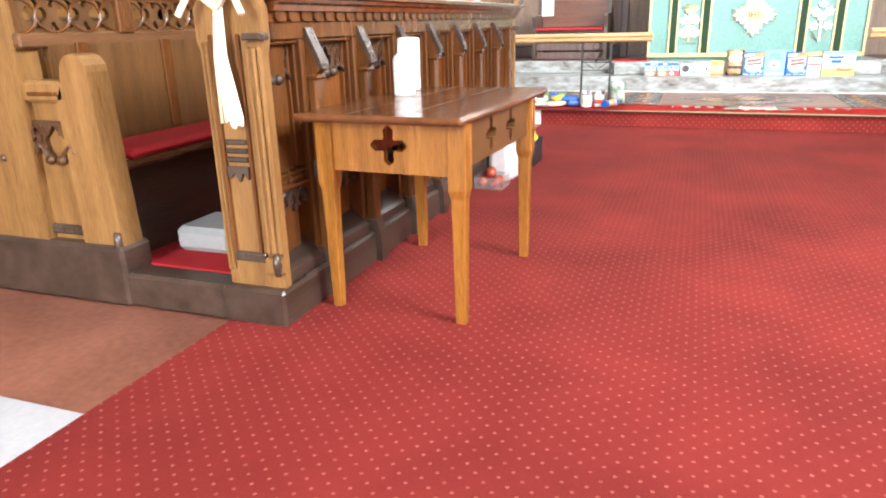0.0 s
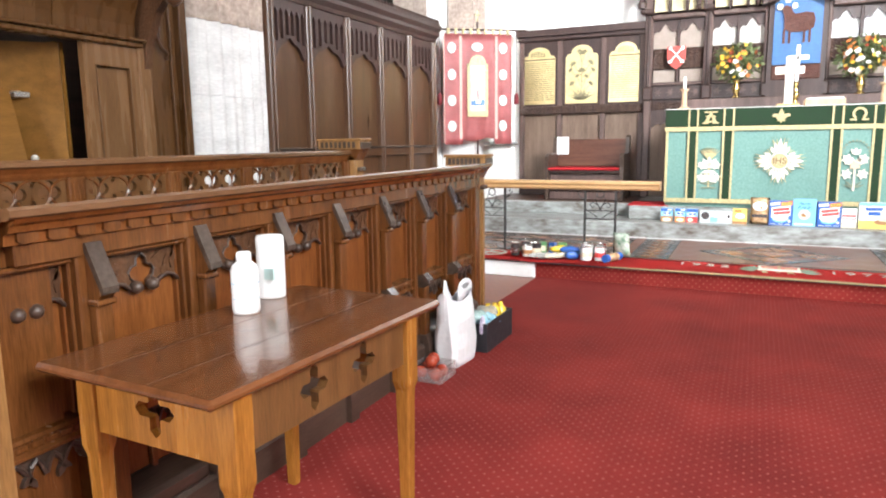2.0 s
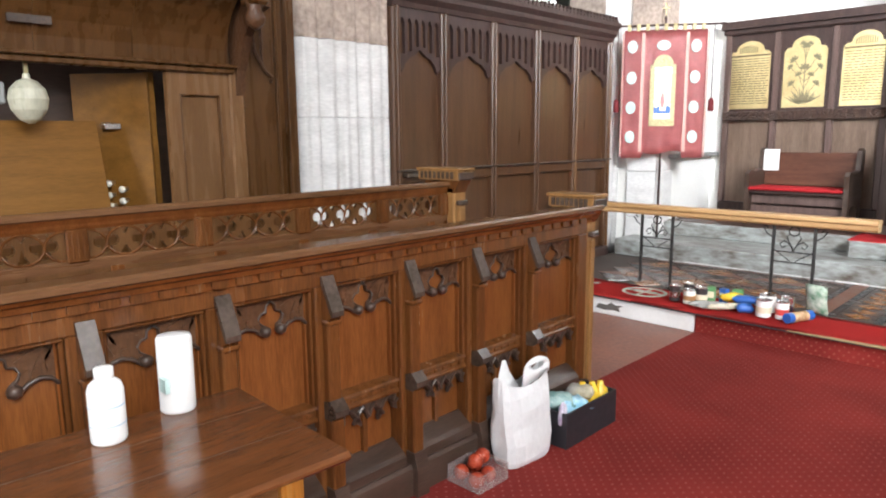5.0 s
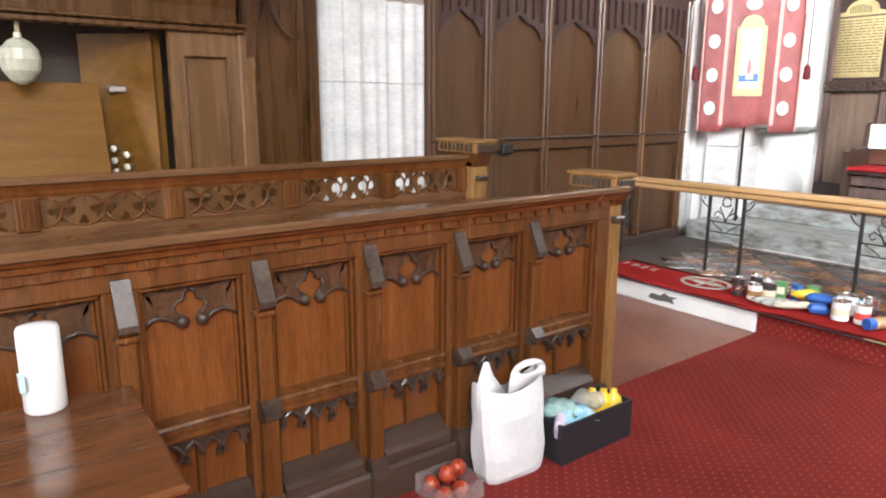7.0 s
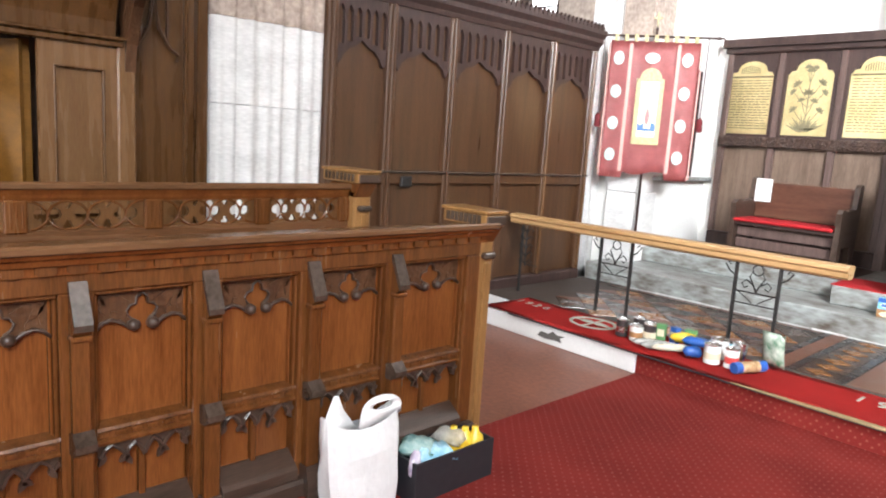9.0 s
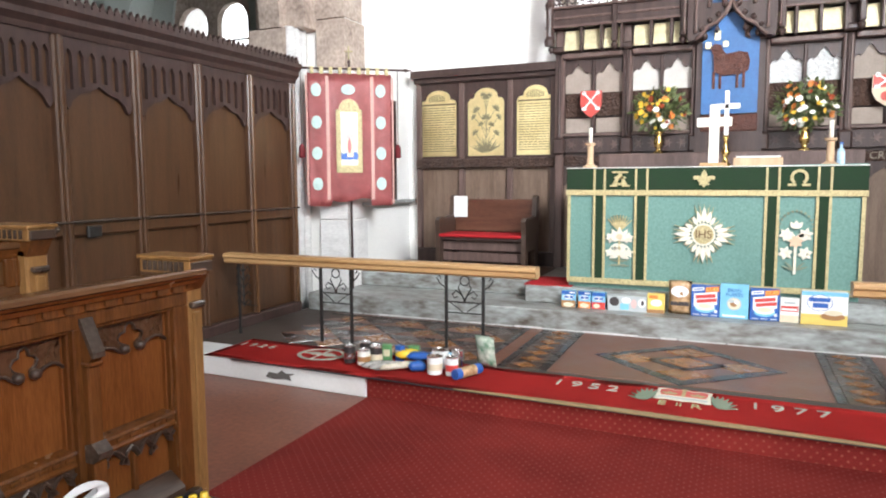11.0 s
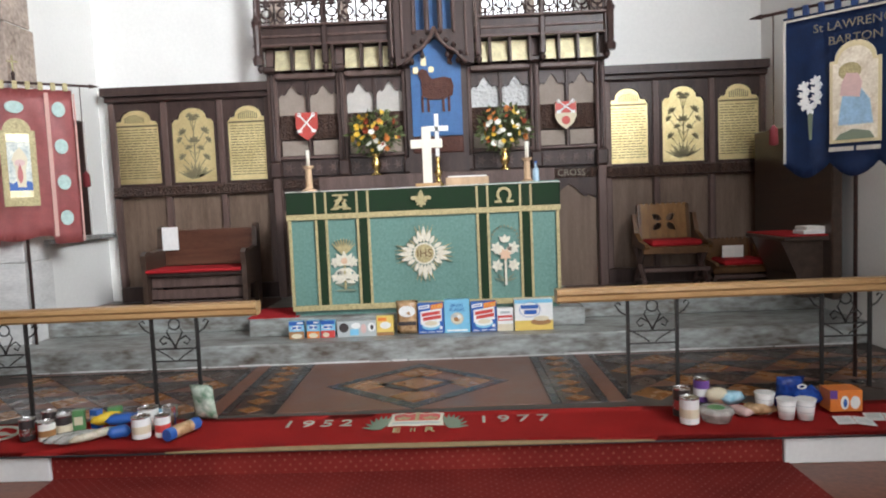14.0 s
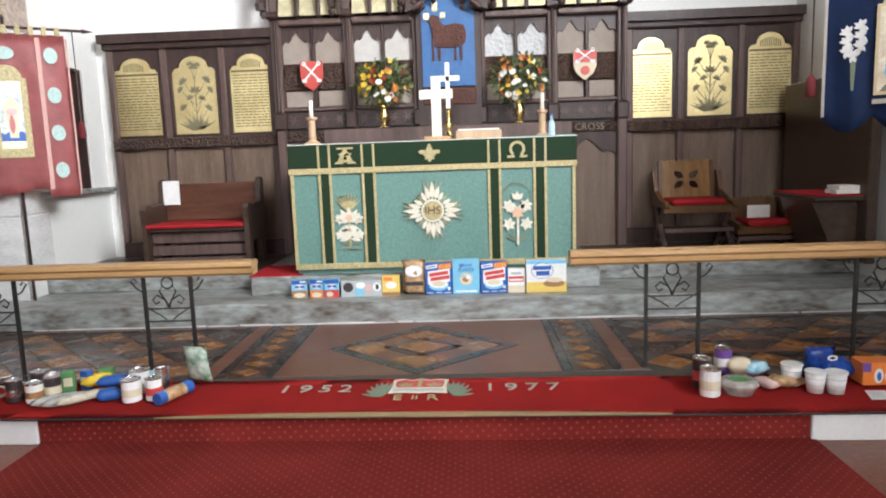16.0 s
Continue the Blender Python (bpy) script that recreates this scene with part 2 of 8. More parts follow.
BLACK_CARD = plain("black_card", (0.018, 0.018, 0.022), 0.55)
WAX = plain("wax", (0.82, 0.78, 0.68), 0.5, var=0.03)
LABEL_BLUE, LABEL_GREEN = plain("label_blue", (0.45, 0.58, 0.68)), plain("label_green", (0.50, 0.66, 0.62))
NICHE_STONE = mat("niche_stone", (0.30, 0.245, 0.205), 0.75, var=0.15, scale=8, fine=50)
NICHE_PALE = mat("niche_pale", (0.50, 0.47, 0.43), 0.75, var=0.12, scale=8, fine=50)
CARVED_WHITE = carve(mat("carved_alabaster", (0.52, 0.52, 0.51), 0.6, var=0.15, scale=12, fine=50), 26, 0.8)
BLUE_PAINT = mat("blue_paint", (0.03, 0.115, 0.29), 0.55, var=0.2, scale=6, fine=60)
CARVED_BROWN = carve(mat("carved_brown", (0.085, 0.028, 0.018), 0.5, var=0.3, scale=20, fine=80), 60, 0.6)
SHIELD_RED, SHIELD_WHITE = plain("shield_red", (0.50, 0.06, 0.045)), plain("shield_cream", (0.62, 0.52, 0.36))
FL_YELLOW, FL_ORANGE, FL_WHITE, FL_RUST = plain("petal_yellow", (0.70, 0.46, 0.05), 0.6), plain("petal_orange", (0.62, 0.22, 0.05), 0.6), plain("petal_white", (0.82, 0.82, 0.76), 0.6), plain("petal_rust", (0.32, 0.06, 0.02), 0.6)
FOLIAGE = mat("foliage", (0.03, 0.06, 0.018), 0.5, var=0.5, scale=25, fine=90, colour2=(0.16, 0.20, 0.08))
APPLE = mat("apple_skin", (0.26, 0.018, 0.012), 0.25, var=0.3, scale=30, fine=90, colour2=(0.42, 0.07, 0.03))
PRINT_WHITE, PRINT_BLUE, PRINT_RED = plain("print_white", (0.80, 0.80, 0.78), 0.45), plain("print_blue", (0.025, 0.11, 0.40), 0.35), plain("print_red", (0.60, 0.06, 0.05), 0.4)
PRINT_YELLOW, PRINT_ORANGE, PRINT_LBLUE = plain("print_yellow", (0.78, 0.56, 0.14), 0.4), plain("print_orange", (0.78, 0.22, 0.04), 0.4), plain("print_light_blue", (0.20, 0.52, 0.72), 0.4)
PRINT_BROWN, PRINT_GREY, PRINT_DARK = plain("print_brown", (0.36, 0.18, 0.07), 0.45), plain("print_grey", (0.45, 0.48, 0.48), 0.45), plain("print_dark", (0.04, 0.03, 0.03), 0.4)
PRINT_PINK, PRINT_CREAM, PRINT_GREEN, PRINT_PURPLE = plain("print_pink", (0.66, 0.45, 0.42), 0.45), plain("print_cream", (0.70, 0.62, 0.45), 0.45), plain("print_green", (0.10, 0.26, 0.10), 0.4), plain("print_purple", (0.16, 0.07, 0.30), 0.4)


def film(name, c1, c2, rough=0.2):
    return mat(name, c1, rough, var=0.15, scale=14, fine=30, colour2=c2, bump=1.0)


PKT_BLUE, PKT_TEAL, PKT_LILAC = film("film_blue", (0.16, 0.50, 0.70), (0.50, 0.72, 0.80)), film("film_teal", (0.10, 0.34, 0.33), (0.42, 0.55, 0.52)), film("film_lilac", (0.38, 0.30, 0.48), (0.70, 0.66, 0.72))
PKT_YELLOW, PKT_PASTA, PKT_GREEN = film("film_yellow", (0.78, 0.48, 0.02), (0.85, 0.62, 0.08)), film("film_pasta", (0.50, 0.42, 0.28), (0.70, 0.66, 0.55)), film("film_green", (0.06, 0.22, 0.11), (0.62, 0.66, 0.58))
PKT_BREAD, PKT_NAVY = film("film_bread", (0.30, 0.15, 0.06), (0.62, 0.42, 0.24)), film("film_navy", (0.004, 0.012, 0.12), (0.02, 0.09, 0.42))
FILM = film("clear_film", (0.42, 0.42, 0.38), (0.72, 0.72, 0.68), 0.12)
FILM.node_tree.nodes["Principled BSDF"].inputs["Alpha"].default_value = 0.55
CLEAR = film("clear_tray", (0.42, 0.30, 0.28), (0.6, 0.5, 0.48), 0.12)
CLEAR.node_tree.nodes["Principled BSDF"].inputs["Alpha"].default_value = 0.2
BOTTLE_BLUE = film("bottle_blue", (0.25, 0.42, 0.58), (0.45, 0.60, 0.70), 0.15)


def glass(name):
    m = bpy.data.materials.new(name)
    m.use_nodes = True
    b = m.node_tree.nodes["Principled BSDF"]
    b.inputs["Transmission Weight"].default_value, b.inputs["Roughness"].default_value, b.inputs["IOR"].default_value = 1.0, 0.05, 1.1
    return m


def glow(name, colour, strength):
    m = bpy.data.materials.new(name)
    m.use_nodes = True
    b = m.node_tree.nodes["Principled BSDF"]
    b.inputs["Base Color"].default_value = (*colour, 1)
    b.inputs["Emission Color"].default_value, b.inputs["Emission Strength"].default_value = (*colour, 1), strength
    return m


GLASS = glass("window_glass")
SKY_GLOW = glow("overcast_sky", (0.95, 0.97, 1.0), 2.6)


# ---- helpers for building ----
def add_box(bm, x0, x1, y0, y1, z0, z1, bev=0.0):
    r = bmesh.ops.create_cube(bm, size=1.0, matrix=Matrix.LocRotScale(((x0 + x1) / 2, (y0 + y1) / 2, (z0 + z1) / 2), None, (abs(x1 - x0), abs(y1 - y0), abs(z1 - z0))))
    if bev:
        es = list({e for v in r["verts"] for e in v.link_edges})
        bmesh.ops.bevel(bm, geom=es, offset=bev, segments=1, affect="EDGES", profile=0.5)
    return bm


def boxes(*rows, bev=0.0):
    bm = bmesh.new()
    for r in rows:
        add_box(bm, *r, bev=bev)
    return bm


def part(name, bm, material, parent=None, label="", smooth=False):
    me = bpy.data.meshes.new(name)
    bm.to_mesh(me)
    bm.free()
    me.materials.append(material)
    if smooth:
        for p in me.polygons:
            p.use_smooth = True
    return piece(name, me, parent, label)


def piece(name, me, parent=None, label=""):
    ob = new(name, me)
    if parent is not None:
        ob.parent = parent
        if parent.type == "EMPTY":
            ob.matrix_parent_inverse = Matrix.Translation(-Vector(parent.location))
    return tagged(ob, label)


def thing(name, label, category, group="", at=(0, 0, 0)):
    e = new(name)
    e.location = at
    e.empty_display_size = 0.1
    return tagged(e, label, category, group)


def structure(name, bm, material, label=""):
    return tagged(part(name, bm, material), label, kind="structure")


def axes_of(plane):
    """Maps (u, v, w) to the world: xz faces -y, yz faces +x, xy faces up."""
    return {"xz": lambda u, v, w: (u, w, v), "yz": lambda u, v, w: (w, u, v), "xy": lambda u, v, w: (u, v, w)}[plane]


def plate(bm, loops, plane, w0, w1):
    """A plate with holes: loops[0] is its outline, the others are the holes; it reaches from w0 to w1."""
    to = axes_of(plane)
    flat = [p for l in loops for p in l]
    tris = tessellate_polygon([[Vector((u, v, 0)) for u, v in l] for l in loops])
    a = [bm.verts.new(to(u, v, w0)) for u, v in flat]
    b = [bm.verts.new(to(u, v, w1)) for u, v in flat]
    for t in tris:
        if len({*t}) == 3:
            try:
                bm.faces.new([a[i] for i in t])
                bm.faces.new([b[i] for i in reversed(t)])
            except ValueError:
                pass
    s = 0
    for l in loops:
        n = len(l)
        for i in range(n):
            bm.faces.new((a[s + i], a[s + (i + 1) % n], b[s + (i + 1) % n], b[s + i]))
        s += n
    bmesh.ops.recalc_face_normals(bm, faces=bm.faces[:])
    return bm


def shape(plane, w0, w1, *loops):
    return plate(bmesh.new(), loops, plane, w0, w1)


def lathe(bm, profile, at, seg=16):
    rings = []
    for r, z in profile:
        rings.append([bm.verts.new((at[0] + r * math.cos(2 * math.pi * i / seg), at[1] + r * math.sin(2 * math.pi * i / seg), at[2] + z)) for i in range(seg)])
    for p, q in zip(rings, rings[1:]):
        for i in range(seg):
            bm.faces.new((p[i], p[(i + 1) % seg], q[(i + 1) % seg], q[i]))
    bm.faces.new(rings[0][::-1])
    bm.faces.new(rings[-1])
    return bm


def turned(profile, at, seg=16):
    return lathe(bmesh.new(), profile, at, seg)


def tube(bm, pts, r, seg=6, r1=None):
    """A round bar along a line of points, tapering to r1."""
    pts = [Vector(p) for p in pts]
    rings = []
    for i, p in enumerate(pts):
        d = (pts[min(i + 1, len(pts) - 1)] - pts[max(i - 1, 0)]).normalized()
        u = d.orthogonal().normalized() if abs(d.z) > 0.99 else d.cross(Vector((0, 0, 1))).normalized()
        v = d.cross(u)
        k = r if r1 is None else r + (r1 - r) * i / max(1, len(pts) - 1)
        rings.append([bm.verts.new(p + k * (math.cos(2 * math.pi * j / seg) * u + math.sin(2 * math.pi * j / seg) * v)) for j in range(seg)])
    for p, q in zip(rings, rings[1:]):
        for j in range(seg):
            bm.faces.new((p[j], p[(j + 1) % seg], q[(j + 1) % seg], q[j]))
    bm.faces.new(rings[0][::-1])
    bm.faces.new(rings[-1])
    bmesh.ops.recalc_face_normals(bm, faces=bm.faces[:])
    return bm


def arc(cx, cy, r, a0, a1, n=10, ry=None):
    return [(cx + r * math.cos(radians(a0 + (a1 - a0) * i / n)), cy + (ry or r) * math.sin(radians(a0 + (a1 - a0) * i / n))) for i in range(n + 1)]


def disc(cx, cy, r, n=14, ry=None):
    return arc(cx, cy, r, 0, 360 - 360 / n, n - 1, ry)


def rect(x0, x1, y0, y1):
    return [(x0, y0), (x1, y0), (x1, y1), (x0, y1)]


def foils(cx, cy, r, k=4, turn=0, n=6):
    """The outline of an opening of k round lobes."""
    pts = []
    for i in range(k):
        a = turn + 360 * i / k
        pts += arc(cx + 0.5 * r * math.cos(radians(a)), cy + 0.5 * r * math.sin(radians(a)), 0.46 * r, a - 105, a + 105, n)
    return pts


def petal(cx, cy, a, l, w, n=6):
    """A leaf-shaped outline that points along a degrees."""
    c, s = math.cos(radians(a)), math.sin(radians(a))
    up = [(l * i / n, w * math.sin(math.pi * (i / n) ** 0.8)) for i in range(n + 1)]
    dn = [(u, -v) for u, v in up[-2:0:-1]]
    return [(cx + u * c - v * s, cy + u * s + v * c) for u, v in up + dn]


def lettering(name, text, size, m, material, parent, depth=0.002, label=""):
    """Raised letters in the built-in font, centred at the pose m."""
    cu = bpy.data.curves.new(name, "FONT")
    cu.body, cu.size, cu.extrude, cu.align_x, cu.align_y, cu.resolution_u = text, size, depth, "CENTER", "CENTER", 3
    tmp = new("tmp", cu)
    me = bpy.data.meshes.new_from_object(tmp.evaluated_get(bpy.context.evaluated_depsgraph_get()))
    bpy.data.objects.remove(tmp)
    bpy.data.curves.remove(cu)
    me.transform(m)
    me.materials.clear()
    me.materials.append(material)
    return piece(name, me, parent, label)


# ---- structure: floors and steps ----
floor = structure("floor", boxes((-9, 9, -9, 8.83, -0.2, 0.0)), FLOOR_RED, "worn reddish brown floor of the choir")
structure("paving", boxes((-3.4, -2.15, -3.0, 2.78, 0.0, 0.004)), PAVING, "pale grey stone paving beside the carpet")
structure("carpet", boxes((-2.15, 2.1, -3, 3.6, 0.0, 0.009), (-2.075, 2.08, 3.6, 8.7, 0.0, 0.0092)), CARPET, "red carpet with small pale dots down the choir")
structure("carpet_riser", boxes((-2.09, 2.055, 8.645, 9.0, 0.0, 0.15)), CARPET_RISER, "red dotted carpet over the front of the step")
sanctuary = structure("sanctuary_floor", boxes((-4, 4, 8.83, 13, -0.2, 0.147)), GROUT, "dark patterned tile floor of the sanctuary")
step1 = structure("step_1", boxes((-3.95, 3.95, 10.65, 12.9, 0.147, 0.335), bev=0.012), STEP_STONE, "worn pale stone step with flaking paint")
rnd = random.Random(31)
bm = bmesh.new()
u = -3.4
while u < 3.4:
    w = rnd.uniform(0.12, 0.5)
    add_box(bm, u, u + w, 10.645, 10.652, 0.149, 0.149 + rnd.uniform(0.006, 0.017))
    u += w + rnd.choice((0, 0, 0, 0.02))
part("paint_edge", bm, WASHED, step1, "worn white paint along the foot of the step")
structure("step_2", boxes((-3.95, -1.62, 11.35, 12.9, 0.335, 0.49), (-1.62, 1.45, 11.0, 12.9, 0.335, 0.5), (1.45, 3.95, 11.35, 12.9, 0.335, 0.49), bev=0.01), STEP_STONE, "pale stone upper step under the altar")
structure("upper_tile_floor", boxes((-3.9, -1.65, 11.45, 12.45, 0.49, 0.495), (1.5, 3.9, 11.45, 12.45, 0.49, 0.495)), TILE_DARK, "dark tiled upper floor")
structure("white_riser_north", boxes((-3.95, -2.095, 8.63, 9.0, 0, 0.1485), bev=0.006), WHITE_PAINT, "scuffed white painted stone riser")
structure("white_riser_south", boxes((2.06, 3.95, 8.63, 9.03, 0, 0.1485), bev=0.006), WHITE_PAINT, "scuffed white painted stone riser")
structure("altar_carpet", boxes((-1.72, -1.25, 11.02, 11.6, 0.5, 0.508)), CUSHION, "red carpet beside the altar")
structure("wall_stain_north", shape("xz", 8.624, 8.6285, [(-2.98, 0.05), (-2.9, 0.04), (-2.8, 0.05), (-2.74, 0.045), (-2.76, 0.075), (-2.71, 0.1), (-2.79, 0.095), (-2.83, 0.115), (-2.87, 0.085), (-2.95, 0.09)]), STAIN, "dark worn patch in the white paint")

# ---- structure: walls ----
# East wall with its great window
def pointed(cx, w, z0, zs, n=8):
    """A pointed-arch outline of width w from z0, springing at zs."""
    h = w / 2
    left = [(cx + h - 2 * h + 2 * h * (1 - math.cos(radians(60 * i / n))), zs + 2 * h * math.sin(radians(60 * i / n))) for i in range(n + 1)]
    right = [(2 * cx - u, v) for u, v in left[-2::-1]]
    return [(cx - h, z0)] + left + right + [(cx + h, z0)]


EW = pointed(0.05, 3.5, 3.3, 4.9)
structure("wall_east", shape("xz", 12.66, 13.1, rect(-9, 9, 0, 9), EW[::-1], pointed(-6.72, 1.5, 3.3, 3.75)[::-1]), PLASTER, "white plastered east wall")
structure("window_east_jamb", shape("xz", 12.64, 12.72, pointed(0.05, 3.74, 3.24, 4.9), pointed(0.05, 3.4, 3.32, 4.9)[::-1]), STONE)
ew = thing("window_1", "tall stone window with plain bright glass above the altar", "window", at=(0.05, 12.8, 3.3))
ew["kind"] = "structure"
for x in (-1.02, -0.42, 0.52, 1.12):
    part("mullion", boxes((x - 0.06, x + 0.06, 12.80, 12.94, 3.3, 6.6), bev=0.03), STONE, ew)
for z in (4.3, 5.2):
    part("saddle_bar", boxes((-1.7, 1.8, 12.855, 12.87, z, z + 0.02)), IRON, ew)
for i, (a, b) in enumerate(((-1.7, -1.08), (-0.96, -0.48), (-0.36, 0.46), (0.58, 1.06), (1.18, 1.8))):
    part("pane", boxes((a, b, 12.862, 12.87, 3.3, 6.9)), GLASS, ew).visible_shadow = False
structure("backdrop_sky_east", boxes((-12, 6, 14.5, 14.52, 1.5, 11)), SKY_GLOW, "bright overcast sky beyond the windows")

# North wall: pier, arcade arch, organ bay, window recess
structure("wall_north_sanctuary", shape("yz", -3.7, -4.3, rect(11.12, 12.66, 0, 9), rect(11.88, 12.34, 1.29, 2.53)[::-1]), PLASTER, "white plastered sanctuary wall")
rec = structure("wall_recess", boxes((-4.3, -4.25, 11.7, 12.5, 1.2, 2.6)), OAK_DARK, "dark recess of a small wall opening")
# Thin dark sheets added over the white reveals to darken the opening
structure("recess_lining", boxes((-4.25, -3.72, 11.88, 11.895, 1.29, 2.53), (-4.25, -3.72, 12.325, 12.34, 1.29, 2.53), (-4.25, -3.72, 11.895, 12.325, 2.515, 2.53)), OAK_DARK, "dark lining added inside the small wall opening")
structure("recess_sill", boxes((-4.0, -3.58, 11.4, 12.6, 1.245, 1.29), bev=0.01), STEP_STONE)
structure("wall_arcade", boxes((-4.6, -4.22, 6.28, 11.15, 5.75, 9)), PLASTER, "white plastered wall above the arcade")
pier = thing("pier", "pale sandstone pier with moulded shafts and whitewash streaks", "pier", at=(-4.1, 6.7, 0))
pier["kind"] = "structure"
def pier_outline():
    """Plan of the pier: broad rolls and hollows along its face."""
    pts = [(-4.6, 6.46), (-4.6, 7.34), (-4.16, 7.34)]
    n = 64
    for i in range(n + 1):
        u = 1 - i / n
        roll = 0.034 * abs(math.sin(5 * math.pi * u)) + 0.012 * math.sin(15 * math.pi * u)
        pts.append((-4.12 + roll + 0.03 * math.sin(math.pi * u), 6.47 + 0.86 * u))
    return pts + [(-4.16, 6.46)]


PIER = pier_outline()
for i in range(9):
    z0, z1 = i * 0.56, i * 0.56 + 0.556
    part("stone", shape("xy", z0, z1, PIER), WASHED if i < 4 else STONE, pier)


def arch_band(y0, y1, zs, rise, thick, x0, x1, name, material, parent):
    """Voussoirs of a pointed arch between y0 and y1, each a stone of its own."""
    half = (y1 - y0) / 2
    n = 7
    for side in (0, 1):
        for i in range(n):
            pts = []
            for a, rr in ((i, 0), (i + 0.97, 0), (i + 0.97, thick), (i, thick)):
                t = radians(72 * a / n)
                R = 2 * half * 0.82 + rr
                u = y1 - 2 * half * 0.82 + R * math.cos(t) if side else y0 + 2 * half * 0.82 - R * math.cos(t)
                pts.append((u, zs + R * math.sin(t) * rise))
            part(name, shape("yz", x0, x1, pts), material, parent)


arcade = thing("arcade_arch", "pointed arch of pale red sandstone blocks", "arch", at=(-4.1, 10.5, 0))
arcade["kind"] = "structure"
for i in range(6):
    part("stone", boxes((-4.7, -4.2, 10.74, 11.12, i * 0.53, i * 0.53 + 0.523), bev=0.01), WASHED if i < 4 else STONE, arcade)
for y in (10.79, 10.9, 11.02):
    part("shaft", turned([(0.05, 0), (0.05, 3.18)], (-4.2, y, 0), 12), WASHED, arcade, smooth=True)
arch_band(7.28, 10.74, 3.18, 0.9, 0.3, -4.55, -4.28, "voussoir", STONE, arcade)
arch_band(6.98, 11.04, 3.18, 0.9, 0.38, -4.5, -4.17, "voussoir", STONE, arcade)
for i in range(9):
    part("stone", boxes((-4.7, -4.06, 10.86, 11.13, 3.18 + i * 0.55, 3.18 + i * 0.55 + 0.543), bev=0.01), STONE, arcade)
for i in range(15):
    part("quoin", boxes((-4.06, -3.688, 11.08, 11.47 + 0.05 * (i % 2), i * 0.55, i * 0.55 + 0.543), bev=0.008), STONE if i > 4 else WASHED, arcade)
structure("wall_spandrel", boxes((-4.7, -4.24, 10.9, 11.1, 3.18, 9), (-4.7, -4.26, 10.3, 10.9, 4.9, 9)), PLASTER)

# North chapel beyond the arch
structure("chapel_wall_north", boxes((-9.2, -9, 3, 12.5, 0, 7)), CHAPEL_WALL, "grey green chapel wall, the room's dimness in its colour")
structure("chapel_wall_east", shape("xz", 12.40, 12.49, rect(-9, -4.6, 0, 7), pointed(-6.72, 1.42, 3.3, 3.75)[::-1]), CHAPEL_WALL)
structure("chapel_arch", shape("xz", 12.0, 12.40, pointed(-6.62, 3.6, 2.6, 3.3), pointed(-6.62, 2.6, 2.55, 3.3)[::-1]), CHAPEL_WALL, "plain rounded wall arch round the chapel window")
structure("chapel_ceiling", boxes((-9, -4.6, 3, 12.5, 5.6, 5.8)), OAK_DARK, "dark timber chapel roof")
structure("roof_beam", boxes((-9, -4.6, 10.3, 10.5, 5.25, 5.6), (-9, -4.6, 8.2, 8.4, 5.25, 5.6)), OAK_DARK)
cw = thing("window_2", "small three light stone tracery window", "window", at=(-6.88, 12.5, 3.3))
cw["kind"] = "structure"
part("tracery", shape("xz", 12.45, 12.55, pointed(-6.88, 1.5, 3.3, 3.75), foils(-6.88, 4.52, 0.4, 4, 90)[::-1],
     [(-7.52, 3.33)] + arc(-7.24, 3.78, 0.27, 180, 0, 8)[0:] + [(-6.97, 3.33)],
     [(-6.79, 3.33)] + arc(-6.52, 3.78, 0.27, 180, 0, 8) + [(-6.25, 3.33)]), STONE, cw)
part("saddle_bar", boxes((-7.55, -6.2, 12.47, 12.485, 3.52, 3.54)), IRON, cw)
part("pane", boxes((-7.6, -6.15, 12.56, 12.565, 3.3, 5.0)), GLASS, cw).visible_shadow = False

cw.location.x += 0.16

# Organ bay, south wall, nave, ceiling
# Stone instead of white plaster, to keep bounced light low
structure("wall_organ_bay", boxes((-4.8, -4.6, -9, 6.3, 0, 9)), STONE)
# Window openings out of view, cut for the added south lamps
SW = [(5.5, 2.5, 3.6), (2.4, 2.7, 3.0)]
structure("wall_south", shape("yz", 3.80, 4.25, rect(-9, 12.66, 0, 9), *[[(c - w / 2, z), (c - w / 2, z + 2.6), (c, z + 3.4), (c + w / 2, z + 2.6), (c + w / 2, z)] for c, w, z in SW]), PLASTER, "white plastered south wall")
# Glowing sheet behind the added south windows
structure("backdrop_glow_south", boxes((5.0, 5.02, -0.6, 12.3, 2.5, 8.6)), SKY_GLOW, "bright overcast sky beyond the windows")
# West wall and its opening are unseen; darker stone lowers the fill light
structure("wall_west", shape("xz", -9.2, -9.0, rect(-9, 9, 0, 9), [(-3.7, 1.5), (-3.7, 6.0), (-1.5, 7.8), (0.7, 6.0), (0.7, 1.5)]), STONE, "unseen stone west wall closing the nave")
structure("backdrop_sky_west", boxes((-4, 4, -10.6, -10.58, 1, 9)), SKY_GLOW, "bright overcast sky beyond the windows")
# Ceiling is out of view, made dark to reduce bounce
structure("ceiling", boxes((-9.2, 9, -9.2, 13.1, 9, 9.2)), OAK_DARK, "unseen ceiling, dark to cut bounced light")


